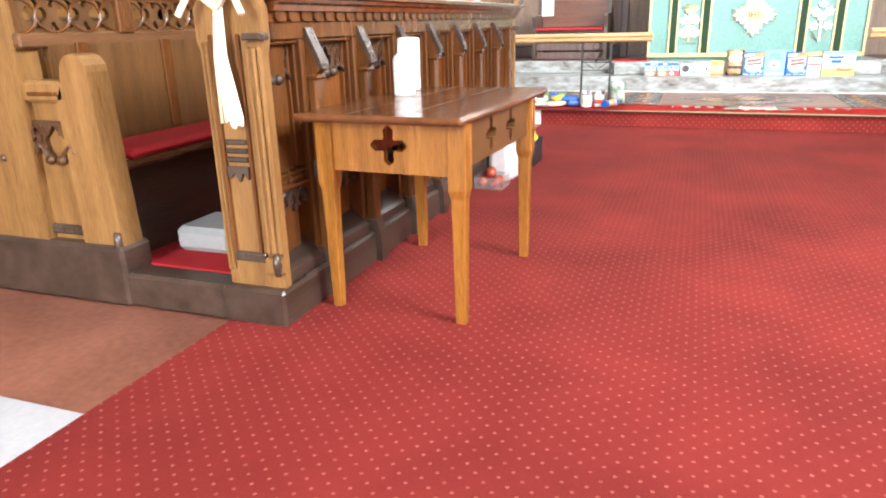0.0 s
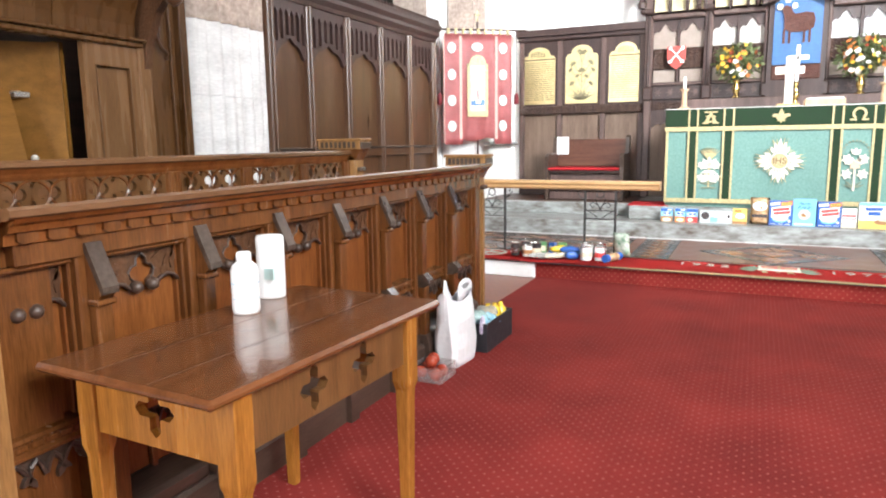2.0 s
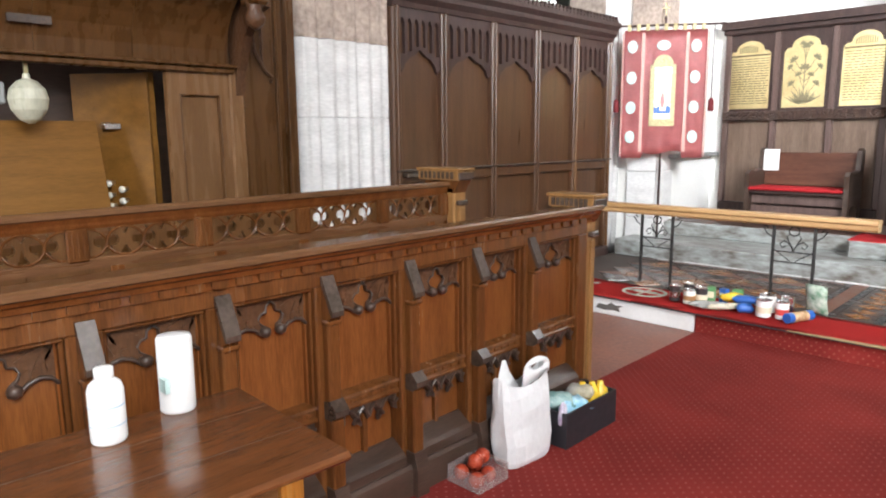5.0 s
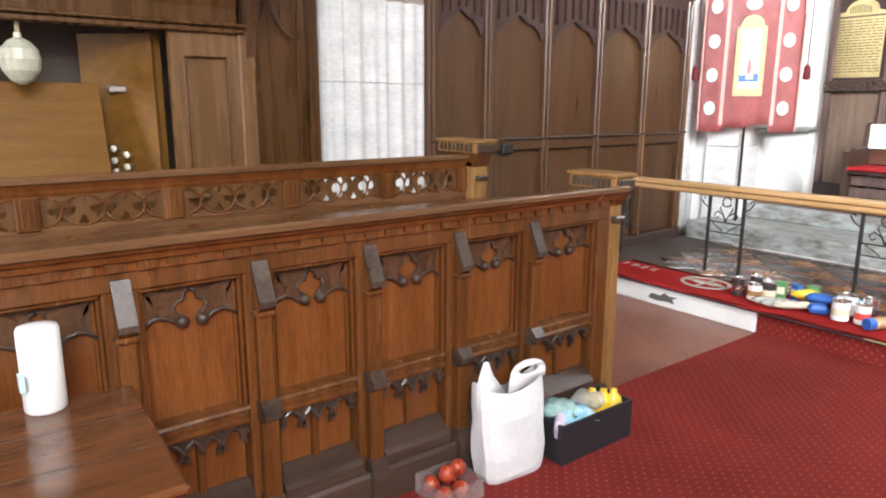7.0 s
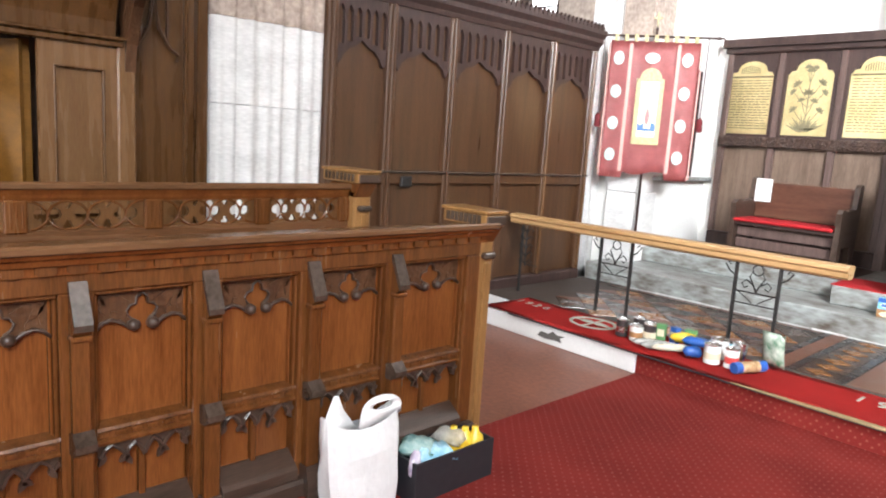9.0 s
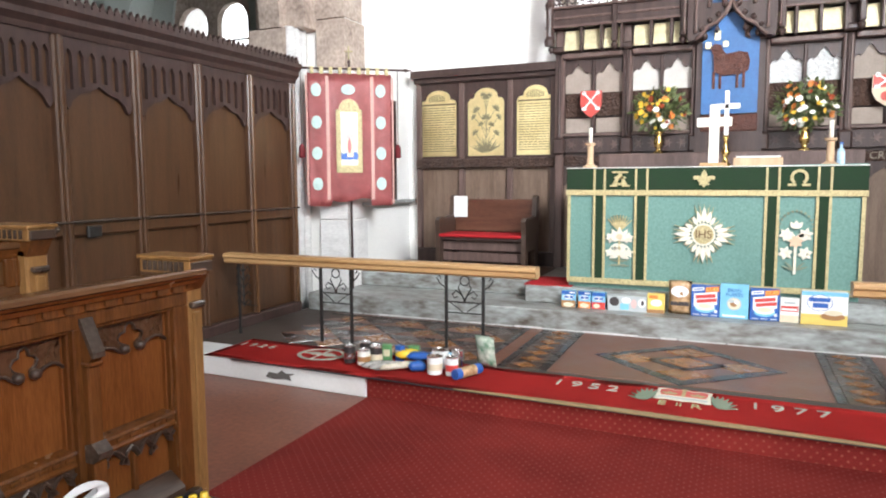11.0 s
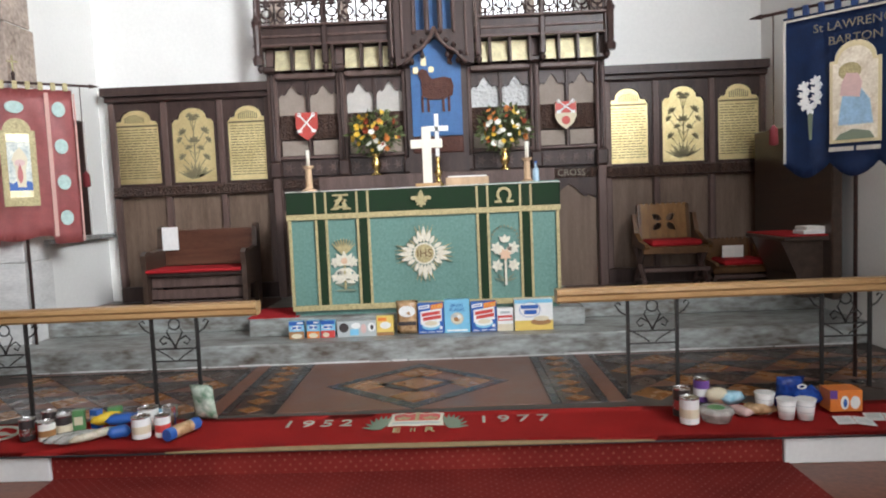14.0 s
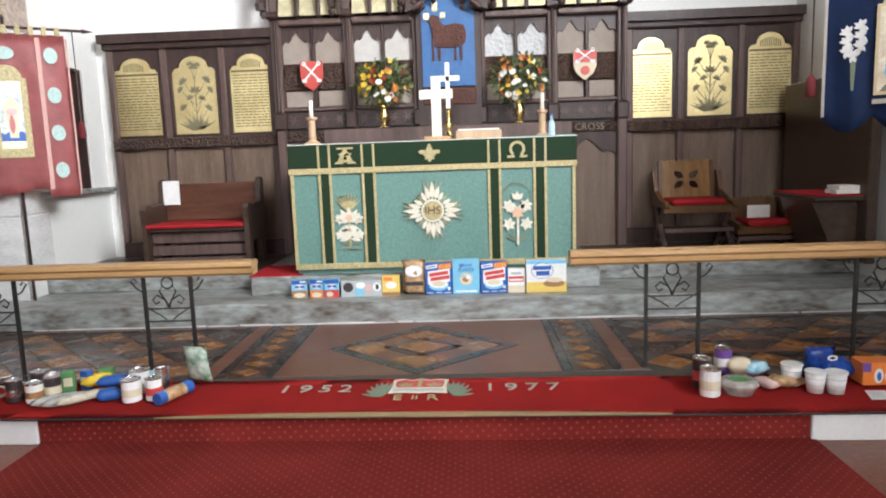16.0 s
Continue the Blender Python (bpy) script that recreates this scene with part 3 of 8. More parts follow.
# ---- choir stalls ----
def carved_head(y0, y1, z0, z1, x):
    """Carved cusped panel head: a plate in the panel with a trefoil opening below."""
    w, h = y1 - y0, z1 - z0
    low = [(1, 0.05), (0.93, 0.22), (0.84, 0.27), (0.74, 0.2), (0.64, 0.03), (0.585, 0.06), (0.58, 0.22), (0.645, 0.32), (0.675, 0.47), (0.635, 0.6), (0.565, 0.62), (0.56, 0.78), (0.5, 0.9)]
    low += [(1 - u, v) for u, v in low[-2::-1]]
    return shape("yz", x, x + 0.016, [(y0 + u * w, z0 + v * h) for u, v in low] + [(y0, z1), (y1, z1)])


def head_rim(y0, y1, z0, z1, x):
    """Raised moulding along the cusps of a carved head."""
    w, h = y1 - y0, z1 - z0
    half = [(0.0, 0.08), (0.07, 0.24), (0.16, 0.29), (0.26, 0.22), (0.34, 0.08), (0.385, 0.06)]
    trefoil = [(0.41, 0.08), (0.41, 0.23), (0.35, 0.33), (0.325, 0.47), (0.365, 0.6), (0.43, 0.63), (0.435, 0.79), (0.5, 0.9)]
    bm = bmesh.new()
    for f in (lambda u: u, lambda u: 1 - u):
        tube(bm, [(x + 0.02, y0 + f(u) * w, z0 + v * h) for u, v in half], 0.0065, 6)
        tube(bm, [(x + 0.017, y0 + f(u) * w, z0 + v * h) for u, v in trefoil], 0.0042, 6)
    return bm


def head_leaf(y0, y1, z0, z1, x, side):
    """Leaves in one spandrel of a carved head."""
    w, h = y1 - y0, z1 - z0
    bm = bmesh.new()
    for u, v, a, l in ((0.04, 0.9, -48, 0.55), (0.05, 0.88, -80, 0.5), (0.06, 0.92, -18, 0.7), (0.17, 0.5, -60, 0.26)):
        pts = petal(y0 + u * w, z0 + v * h, a, l * h, 0.085 * h)
        if side:
            pts = [(y0 + y1 - p, q) for p, q in pts]
        tmp = shape("yz", x + 0.013, x + 0.021, pts)
        me = bpy.data.meshes.new("leaf")
        tmp.to_mesh(me)
        tmp.free()
        bm.from_mesh(me)
        bpy.data.meshes.remove(me)
    return bm


def pendant_strip(y0, y1, z0, z1, x):
    """A carved vine hanging under a rail: two swags with pointed leaves."""
    w, h = y1 - y0, z1 - z0
    half = [(0.0, 0.45), (0.06, 0.2), (0.1, 0.55), (0.17, 0.72), (0.24, 0.5), (0.31, 0.12), (0.34, 0.4), (0.4, 0.62), (0.455, 0.4), (0.5, 0.0)]
    low = half + [(1 - u, v) for u, v in half[-2::-1]]
    bm = shape("yz", x, x + 0.022, [(y0 + u * w, z0 + v * h) for u, v in low[::-1]] + [(y0, z1), (y1, z1)])
    for f in (lambda u: u, lambda u: 1 - u):
        tube(bm, [(x + 0.03, y0 + f(u) * w, z0 + (v + 0.16) * h) for u, v in half], 0.008, 5)
        for u, v, a in ((0.1, 0.45, 235), (0.3, 0.25, 300), (0.34, 0.3, 215)):
            plate(bm, [petal(y0 + f(u) * w, z0 + v * h, a if f(0) == 0 else 180 - a, 0.04, 0.01)], "yz", x + 0.02, x + 0.036)
    return bm


FACE = -1.945
stall = thing("choir_stall", "carved oak choir stall front with panels and sloping desk top", "choir stall", at=(-2.1, 5.2, 0))
part("plinth", shape("xz", 3.62, 6.86, [(-2.06, 0), (-1.905, 0), (-1.905, 0.135), (-1.915, 0.15), (-2.06, 0.15)]), OAK_BLACK, stall, "dark scuffed oak plinth")
part("back_board", boxes((-2.06, -2.02, 3.62, 6.86, 0.15, 1.06)), OAK_H, stall)
part("desk_top", shape("xz", 3.55, 6.90, [(-2.16, 1.095), (-1.885, 1.125), (-1.868, 1.134), (-1.868, 1.15), (-1.88, 1.158), (-2.16, 1.125)]), OAK_TOP, stall, "worn polished oak desk top")
part("cornice", shape("xz", 3.57, 6.89, [(-2.05, 1.055), (-1.94, 1.055), (-1.935, 1.083), (-1.915, 1.09), (-1.905, 1.108), (-1.89, 1.116), (-1.88, 1.128), (-2.05, 1.118)]), OAK_RED, stall, "moulded oak cornice")
for i in range(38):
    y = 3.60 + i * 0.0853
    part("bead", shape("yz", -1.942, -1.926, [(y, 1.087), (y, 1.066), (y + 0.012, 1.058), (y + 0.046, 1.058), (y + 0.058, 1.066), (y + 0.058, 1.087)]), OAK, stall)
part("frieze_rail", boxes((-2.03, FACE, 3.60, 6.86, 0.995, 1.056), bev=0.004), OAK, stall)
STILES = [6.336 - 0.4188 * i for i in range(7)][::-1]
for y in STILES:
    part("stile", boxes((-2.03, FACE, y - 0.052, y + 0.052, 0.15, 0.996), bev=0.006), OAK, stall)
    part("weathering", shape("xz", y - 0.027, y + 0.027, [(FACE - 0.002, 1.034), (FACE + 0.008, 1.034), (FACE + 0.066, 0.908), (FACE + 0.066, 0.888), (FACE + 0.058, 0.886), (FACE - 0.002, 1.012)]), OAK_WORN, stall, "worn sloping buttress cap")
    part("cap_body", shape("xz", y - 0.026, y + 0.026, [(FACE - 0.002, 1.01), (FACE + 0.056, 0.888), (FACE + 0.034, 0.866), (FACE - 0.002, 0.866)]), OAK, stall)
    part("cap_neck", boxes((FACE, FACE + 0.05, y - 0.032, y + 0.032, 0.852, 0.87), bev=0.005), OAK, stall)
    part("buttress", boxes((FACE - 0.002, FACE + 0.036, y - 0.027, y + 0.027, 0.52, 0.856), bev=0.006), OAK, stall)
    part("weathering", shape("xz", y - 0.032, y + 0.032, [(FACE, 0.55), (FACE + 0.036, 0.56), (FACE + 0.072, 0.525), (FACE + 0.072, 0.502), (FACE + 0.04, 0.482), (FACE, 0.482)]), OAK_WORN, stall)
    part("buttress_foot", boxes((FACE, FACE + 0.046, y - 0.03, y + 0.03, 0.2, 0.484), bev=0.006), OAK, stall)
    part("buttress_base", shape("xz", y - 0.034, y + 0.034, [(FACE, 0.0), (FACE + 0.07, 0.0), (FACE + 0.07, 0.135), (FACE + 0.066, 0.15), (FACE + 0.05, 0.205), (FACE, 0.205)]), OAK_BLACK, stall, "dark scuffed oak foot")
edges = [3.46] + STILES + [6.827]
for a, b in zip(edges, edges[1:]):
    y0, y1 = a + 0.052, b - 0.052
    if b == 6.827:
        part("end_stile", boxes((-2.03, FACE, 6.775, 6.86, 0.15, 0.996), bev=0.006), OAK, stall)
    part("panel", boxes((-2.03, -2.012, y0, y1, 0.53, 0.985), bev=0.004), OAK_RED, stall, "reddish polished oak panel")
    ch = part("carved_head", carved_head(y0 + 0.012, y1 - 0.012, 0.845, 0.98, -2.012), OAK_CARVED, stall, "carved cusped oak tracery with foliage")
    part("cusp_moulding", head_rim(y0 + 0.012, y1 - 0.012, 0.845, 0.98, -2.012), OAK_BLACK, ch, smooth=True)
    part("foliage", head_leaf(y0 + 0.012, y1 - 0.012, 0.845, 0.98, -2.012, 0), OAK_CARVED, ch)
    part("foliage", head_leaf(y0 + 0.012, y1 - 0.012, 0.845, 0.98, -2.012, 1), OAK_CARVED, ch)
    for u in (0.40, 0.60):
        part("boss", turned([(0.004, -0.02), (0.018, -0.012), (0.022, 0), (0.018, 0.012), (0.004, 0.02)], (-1.985, y0 + u * (y1 - y0), 0.862), 10), OAK_BLACK, stall, smooth=True)
    part("top_bead", boxes((-2.02, -1.957, y0, y1, 0.98, 0.996), bev=0.005), OAK, stall)
    for u, q in ((y0, 1), (y1, -1)):
        part("side_bead", boxes((-2.015, -1.968, u, u + q * 0.012, 0.53, 0.98), bev=0.004), OAK, stall)
        part("inner_bead", boxes((-2.015, -1.99, u + q * 0.012, u + q * 0.02, 0.53, 0.98), bev=0.003), OAK_RED, stall)
    part("middle_rail", shape("xz", y0, y1, [(-2.03, 0.472), (-1.962, 0.472), (-1.962, 0.482), (-1.972, 0.49), (-1.972, 0.515), (-1.96, 0.522), (-1.965, 0.532), (-2.012, 0.542), (-2.03, 0.542)]), OAK, stall)
    part("carved_strip", pendant_strip(y0, y1, 0.395, 0.474, -2.005), OAK_BLACK, stall, "dark carved leaf strip")
    m = (y0 + y1) / 2
    for p0, p1 in ((y0, m - 0.012), (m + 0.012, y1)):
        part("lower_panel", boxes((-2.03, -2.015, p0, p1, 0.15, 0.474), bev=0.004), OAK_RED, stall)
    # Sill's near-black colour holds the shadow low on the stall front
    part("shaded_base_sill", shape("xz", y0, y1, [(-2.02, 0.148), (-1.925, 0.148), (-1.925, 0.19), (-1.94, 0.205), (-2.005, 0.25), (-2.02, 0.25)]), OAK_BLACK, stall)
    for k in range(6):
        yk = y0 + (y1 - y0) * (k + 0.5) / 6
        part("rail_bead", boxes((-1.974, -1.965, yk - 0.018, yk + 0.018, 0.494, 0.512), bev=0.003), OAK, stall)
    part("muntin", boxes((-2.03, -1.998, m - 0.012, m + 0.012, 0.15, 0.474), bev=0.004), OAK, stall)


def bench_end(name, x0, x1, y0, y1, top, label):
    """Far end of a stall, with a notched crest and a slender corner buttress."""
    e = thing(name, label, "stall end", "stall ends", at=((x0 + x1) / 2, (y0 + y1) / 2, 0))
    part("panel", boxes((x0, x1 - 0.06, y0, y1, 0, top - 0.07), bev=0.006), OAK, e)
    part("post", boxes((x1 - 0.07, x1, y0 - 0.02, y1 + 0.01, 0, top - 0.10), bev=0.012), OAK_PALE, e, "pale worn oak corner post")
    part("post_groove", boxes((x1 - 0.002, x1 + 0.012, y0 + 0.02, y1 - 0.02, 0.12, top - 0.24), bev=0.004), OAK_PALE, e)
    part("stop", boxes((x1 - 0.02, x1 + 0.03, y0 + 0.0, y1 - 0.0, top - 0.22, top - 0.19), bev=0.008), OAK_WORN, e)
    part("foot", turned([(0.035, 0), (0.04, 0.03), (0.025, 0.06), (0.03, 0.09), (0.012, 0.11)], (x1 + 0.01, y0 - 0.0, 0), 10), OAK_BLACK, e, smooth=True)
    part("bracket", shape("xz", y0 - 0.02, y1, [(x1 - 0.12, top - 0.13), (x1 - 0.0, top - 0.14), (x1 + 0.05, top - 0.06), (x1 + 0.05, top - 0.02), (x1 - 0.12, top - 0.02)]), OAK, e)
    crest = part("crest", boxes((x0 - 0.02, x1 + 0.05, y0 - 0.035, y1 + 0.02, top - 0.06, top), (x0 - 0.03, x1 + 0.06, y0 - 0.045, y1 + 0.03, top, top + 0.018), bev=0.004), OAK_PALE, e, "pale notched oak crest")
    n = 8
    for i in range(n):
        u = x0 + (x1 - x0 + 0.02) * (i + 0.15) / n
        part("notch", boxes((u, u + 0.022, y0 - 0.041, y0 - 0.03, top - 0.05, top - 0.006)), OAK_WORN, crest)
    part("crest_end", boxes((x1 + 0.045, x1 + 0.062, y0 - 0.03, y1 + 0.015, top - 0.055, top - 0.008), bev=0.004), OAK_BLACK, crest)
    return e


bench_end("stall_end", -2.17, -1.945, 6.86, 6.94, 1.195, "oak stall end with notched pale crest and worn corner post")
bench_end("stall_end", -3.18, -2.89, 6.80, 6.89, 1.315, "oak stall end with notched pale crest and worn corner post")

# Near end of the stall: tall bench end with plinth and step-over sill
near = thing("bench_end", "tall carved oak bench end with panel carving and worn plinth", "bench end", "bench ends", at=(-1.88, 3.35, 0))
part("panel", shape("xz", 3.30, 3.335, [(-2.0, 0.14), (-1.715, 0.14), (-1.715, 0.95), (-1.70, 1.0), (-1.70, 1.10), (-1.73, 1.15), (-1.72, 1.17), (-1.76, 1.20), (-1.95, 1.20), (-1.99, 1.17), (-1.98, 1.15), (-2.02, 1.10), (-2.02, 1.0), (-2.0, 0.95)]), OAK_PALE, near)
part("side_panel", boxes((-1.99, -1.80, 3.335, 3.53, 0.14, 1.05)), OAK, near)
for x in (-1.775, -1.752, -1.729):
    part("edge_moulding", boxes((x - 0.01, x + 0.013, 3.284 + 0.006 * (x > -1.74), 3.31, 0.27, 0.98), bev=0.008), OAK_PALE, near)
part("moulding_base", boxes((-1.79, -1.712, 3.268, 3.31, 0.2, 0.265), bev=0.01), OAK_PALE, near)
for x in (-1.992, -1.972):
    part("edge_moulding", boxes((x - 0.008, x + 0.01, 3.288, 3.31, 0.2, 1.0), bev=0.006), OAK_PALE, near)
part("inner_moulding", boxes((-1.955, -1.94, 3.285, 3.31, 0.27, 1.02), (-1.825, -1.81, 3.285, 3.31, 0.27, 1.02), bev=0.004), OAK, near)
for z in (0.66, 0.63, 0.60):
    part("carved_bar", boxes((-1.935, -1.83, 3.287, 3.303, z, z + 0.018), bev=0.004), OAK_WORN, near)
part("carved_leaf", shape("xz", 3.285, 3.303, [(-1.935, 0.585), (-1.83, 0.585), (-1.835, 0.54), (-1.86, 0.565), (-1.88, 0.53), (-1.90, 0.565), (-1.93, 0.54)]), OAK_WORN, near)
part("base_bar", boxes((-1.95, -1.79, 3.282, 3.303, 0.24, 0.275), bev=0.006), OAK_WORN, near)
part("stop", turned([(0.012, -0.04), (0.019, 0.0), (0.014, 0.04)], (-1.728, 3.275, 0.24), 8), OAK_WORN, near, "worn pale stop", smooth=True)
part("collar", boxes((-1.78, -1.69, 3.265, 3.32, 1.0, 1.022), bev=0.005), OAK_WORN, near)
part("plinth", boxes((-2.02, -1.70, 3.26, 3.50, 0, 0.145), bev=0.012), OAK_BLACK, near, "dark scuffed plinth")
near.location += Vector((-0.17, 0.185, 0))
near.scale.x = 0.82
sill = tagged(part("stall_sill", boxes((-2.64, -2.15, 3.455, 3.58, 0, 0.14), bev=0.014), OAK_BLACK), "worn dark oak sill across the stall entry", "sill")
sec = thing("bench_end", "pale oak bench end with rounded arm and carved tracery", "bench end", "bench ends", at=(-2.75, 3.35, 0))
part("arm_post", shape("xz", 3.29, 3.39, [(-2.66, 0.2), (-2.46, 0.2), (-2.475, 0.5), (-2.49, 0.88)] + arc(-2.555, 0.90, 0.065, 0, 180, 8) + [(-2.63, 0.85), (-2.66, 0.80)]), OAK_PALE, sec)
part("panel", boxes((-3.15, -2.62, 3.32, 3.39, 0.2, 0.80), bev=0.006), OAK_PALE, sec)
part("top_rail", boxes((-2.84, -2.62, 3.29, 3.39, 0.79, 0.87), bev=0.012), OAK_PALE, sec)
part("rail_groove", boxes((-2.80, -2.65, 3.283, 3.30, 0.815, 0.83), bev=0.004), OAK, sec)
part("tall_post", shape("xz", 3.28, 3.39, [(-3.2, 0.2), (-2.84, 0.2), (-2.82, 0.85), (-2.83, 1.2), (-3.2, 1.2)]), OAK_PALE, sec)
for x in (-3.02, -2.72):
    bm = shape("xz", 3.30, 3.322, [(x - 0.1, 0.72), (x - 0.1, 0.60), (x - 0.075, 0.625), (x - 0.045, 0.60), (x - 0.05, 0.65), (x - 0.02, 0.68), (x, 0.705), (x + 0.02, 0.68), (x + 0.05, 0.65), (x + 0.045, 0.60), (x + 0.075, 0.625), (x + 0.1, 0.60), (x + 0.1, 0.72)])
    for q in (-1, 1):
        tube(bm, [(x + q * 0.1, 3.298, 0.60), (x + q * 0.075, 3.296, 0.628), (x + q * 0.045, 3.294, 0.60), (x + q * 0.03, 3.294, 0.575)], 0.011, 6)
        for a in (-60, -20, 20):
            plate(bm, [petal(x + q * 0.085, 0.70, 270 + q * a, 0.065, 0.014)], "xz", 3.291, 3.302)
    part("carved_head", bm, OAK_CARVED, sec, "carved cusped tracery")
    for q in (-1, 1):
        part("boss", turned([(0.004, -0.02), (0.018, -0.01), (0.021, 0), (0.018, 0.01), (0.004, 0.02)], (x + q * 0.03, 3.29, 0.572), 10), OAK_CARVED, sec, smooth=True)
part("base_bar", boxes((-3.1, -2.56, 3.305, 3.325, 0.265, 0.305), bev=0.006), OAK_WORN, sec)
part("stop", turned([(0.012, -0.04), (0.018, 0.0), (0.014, 0.04)], (-2.48, 3.285, 0.26), 8), OAK_WORN, sec, smooth=True)
part("plinth", boxes((-3.25, -2.45, 3.26, 3.42, 0, 0.245), bev=0.014), OAK_BLACK, sec)

sec.location += Vector((-0.165, 0.185, 0))

# Corn plait hung on the bench end
plait = thing("corn_dolly", "cream plaited straw sheaf hung on the bench end", "corn dolly", at=(-1.86, 3.25, 1.1))
bm = bmesh.new()
for i in range(26):
    a = random.uniform(-1, 1)
    tube(bm, [(-1.862 + 0.012 * a, 3.262, 1.11), (-1.868 + 0.022 * a, 3.255, 0.95), (-1.855 + 0.045 * a, 3.262, 0.735 + random.uniform(-0.015, 0.02))], 0.006, 5, 0.005)
part("straw_sheaf", bm, STRAW, plait)
bm = bmesh.new()
for i in range(46):
    a, b = random.uniform(-1, 1), random.uniform(0.04, 0.2)
    tube(bm, [(-1.862 + 0.012 * a, 3.262, 1.11), (-1.862 + 0.055 * a, 3.25 - 0.02 * abs(a), 1.11 + b * 0.6), (-1.862 + 0.06 * a * (1.2 - b * 3), 3.255, 1.12 + b)], 0.009, 5, 0.003)
part("wheat_head", bm, STRAW, plait, "bunched pale wheat ears")
bm = bmesh.new()
for s in (-1, 1):
    tube(bm, [(-1.862, 3.25, 1.10)] + [(-1.862 + s * (0.02 + 0.10 * i / 6), 3.25 - 0.006 * i, 1.10 + 0.05 * math.sin(i * 0.6)) for i in range(1, 7)], 0.011, 6)
part("ribbon", bm, STRAW, plait)

plait.location += Vector((-0.173, 0.185, 0))

# First-row seat behind the stall front
seat = thing("stall_bench", "dark oak stall bench with red seat cushion", "bench", at=(-2.8, 5.1, 0))
part("seat", boxes((-2.95, -2.66, 3.60, 6.75, 0.52, 0.555), bev=0.01), OAK_H, seat)
part("seat_front", boxes((-2.76, -2.73, 3.60, 6.75, 0.13, 0.52)), OAK_BLACK, seat)
part("cushion", boxes((-2.94, -2.65, 3.62, 6.72, 0.557, 0.595), bev=0.016), CUSHION, seat, "flat red seat cushion")
part("seat_back", boxes((-2.99, -2.955, 3.60, 6.75, 0.555, 1.0)), OAK_MID, seat)
for i in range(7):
    y = 3.75 + i * 0.48
    part("back_stile", boxes((-2.955, -2.94, y - 0.03, y + 0.03, 0.6, 1.0), bev=0.004), OAK, seat)
tagged(part("kneeler", boxes((-2.62, -2.34, 3.74, 4.02, 0.142, 0.25), bev=0.025), GREY_CLOTH), "grey padded kneeler on the stall floor", "kneeler")
structure("stall_floor", boxes((-2.95, -2.06, 3.56, 6.8, 0.0, 0.13)), OAK_BLACK, "dark boarded platform under the stall")
structure("stall_carpet", boxes((-2.72, -2.07, 3.582, 6.78, 0.13, 0.142)), CUSHION, "red carpet between the stalls")

# Second desk with pierced tracery
desk = thing("choir_stall", "oak stall desk with pierced quatrefoil tracery", "choir stall", at=(-3.03, 5.1, 0))
part("top_rail", shape("xz", 3.48, 6.80, [(-3.12, 1.195), (-2.94, 1.212), (-2.925, 1.222), (-2.925, 1.24), (-2.935, 1.25), (-3.12, 1.235)]), OAK_TOP, desk)
part("cornice", shape("xz", 3.48, 6.80, [(-3.03, 1.165), (-2.965, 1.165), (-2.955, 1.18), (-2.95, 1.192), (-2.935, 1.214), (-3.03, 1.21)]), OAK_RED, desk)
part("lower_rail", boxes((-3.02, -2.955, 3.48, 6.80, 0.985, 1.04), bev=0.008), OAK_H, desk)
BAYS = [3.50, 4.05, 4.60, 5.16, 5.72, 6.28, 6.80]
for a, b in zip(BAYS, BAYS[1:]):
    part("stile", boxes((-3.02, -2.942, b - 0.085, b, 1.03, 1.17), bev=0.006), OAK, desk)
    for u in (b - 0.062, b - 0.04, b - 0.018):
        part("stile_flute", boxes((-2.944, -2.938, u - 0.004, u + 0.004, 1.05, 1.155), bev=0.002), OAK, desk)
    e = b - 0.085
    w = e - a
    holes = []
    for k in range(3):
        cy = a + w * (k + 0.5) / 3
        holes.append(foils(cy, 1.108, 0.056, 4, 0)[::-1])
        if k:
            holes.append(foils(a + w * k / 3, 1.058, 0.024, 3, 90, 5)[::-1])
            holes.append(foils(a + w * k / 3, 1.152, 0.02, 3, 270, 5)[::-1])
    tr = part("tracery", shape("yz", -2.99, -2.968, rect(a, e, 1.035, 1.17), *holes), OAK_MID, desk, "pierced carved tracery")
    for k in range(3):
        cy = a + w * (k + 0.5) / 3
        bm = bmesh.new()
        tube(bm, [(-2.964, cy + u, 1.04 + v) for u, v in arc(-w / 6, 0.062, w / 6, -90, 90, 8, 0.062)], 0.006, 5)
        tube(bm, [(-2.963, cy + u, 1.04 + v) for u, v in arc(w / 6, 0.062, w / 6, 90, 270, 8, 0.062)], 0.006, 5)
        part("tracery_bar", bm, OAK, tr)

# ---- table ----
table = thing("side_table", "oak side table with tapered legs and pierced quatrefoil apron", "table", at=(-1.43, 4.0, 0))
tt = part("tabletop", boxes((-1.75, -1.12, 3.44, 4.61, 0.728, 0.755), bev=0.01), TABLE_TOP, table, "glossy dark oak tabletop")
for x in (-1.545, -1.34):
    part("board_joint", boxes((x - 0.0012, x + 0.0012, 3.46, 4.59, 0.7545, 0.7557)), OAK_BLACK, tt)


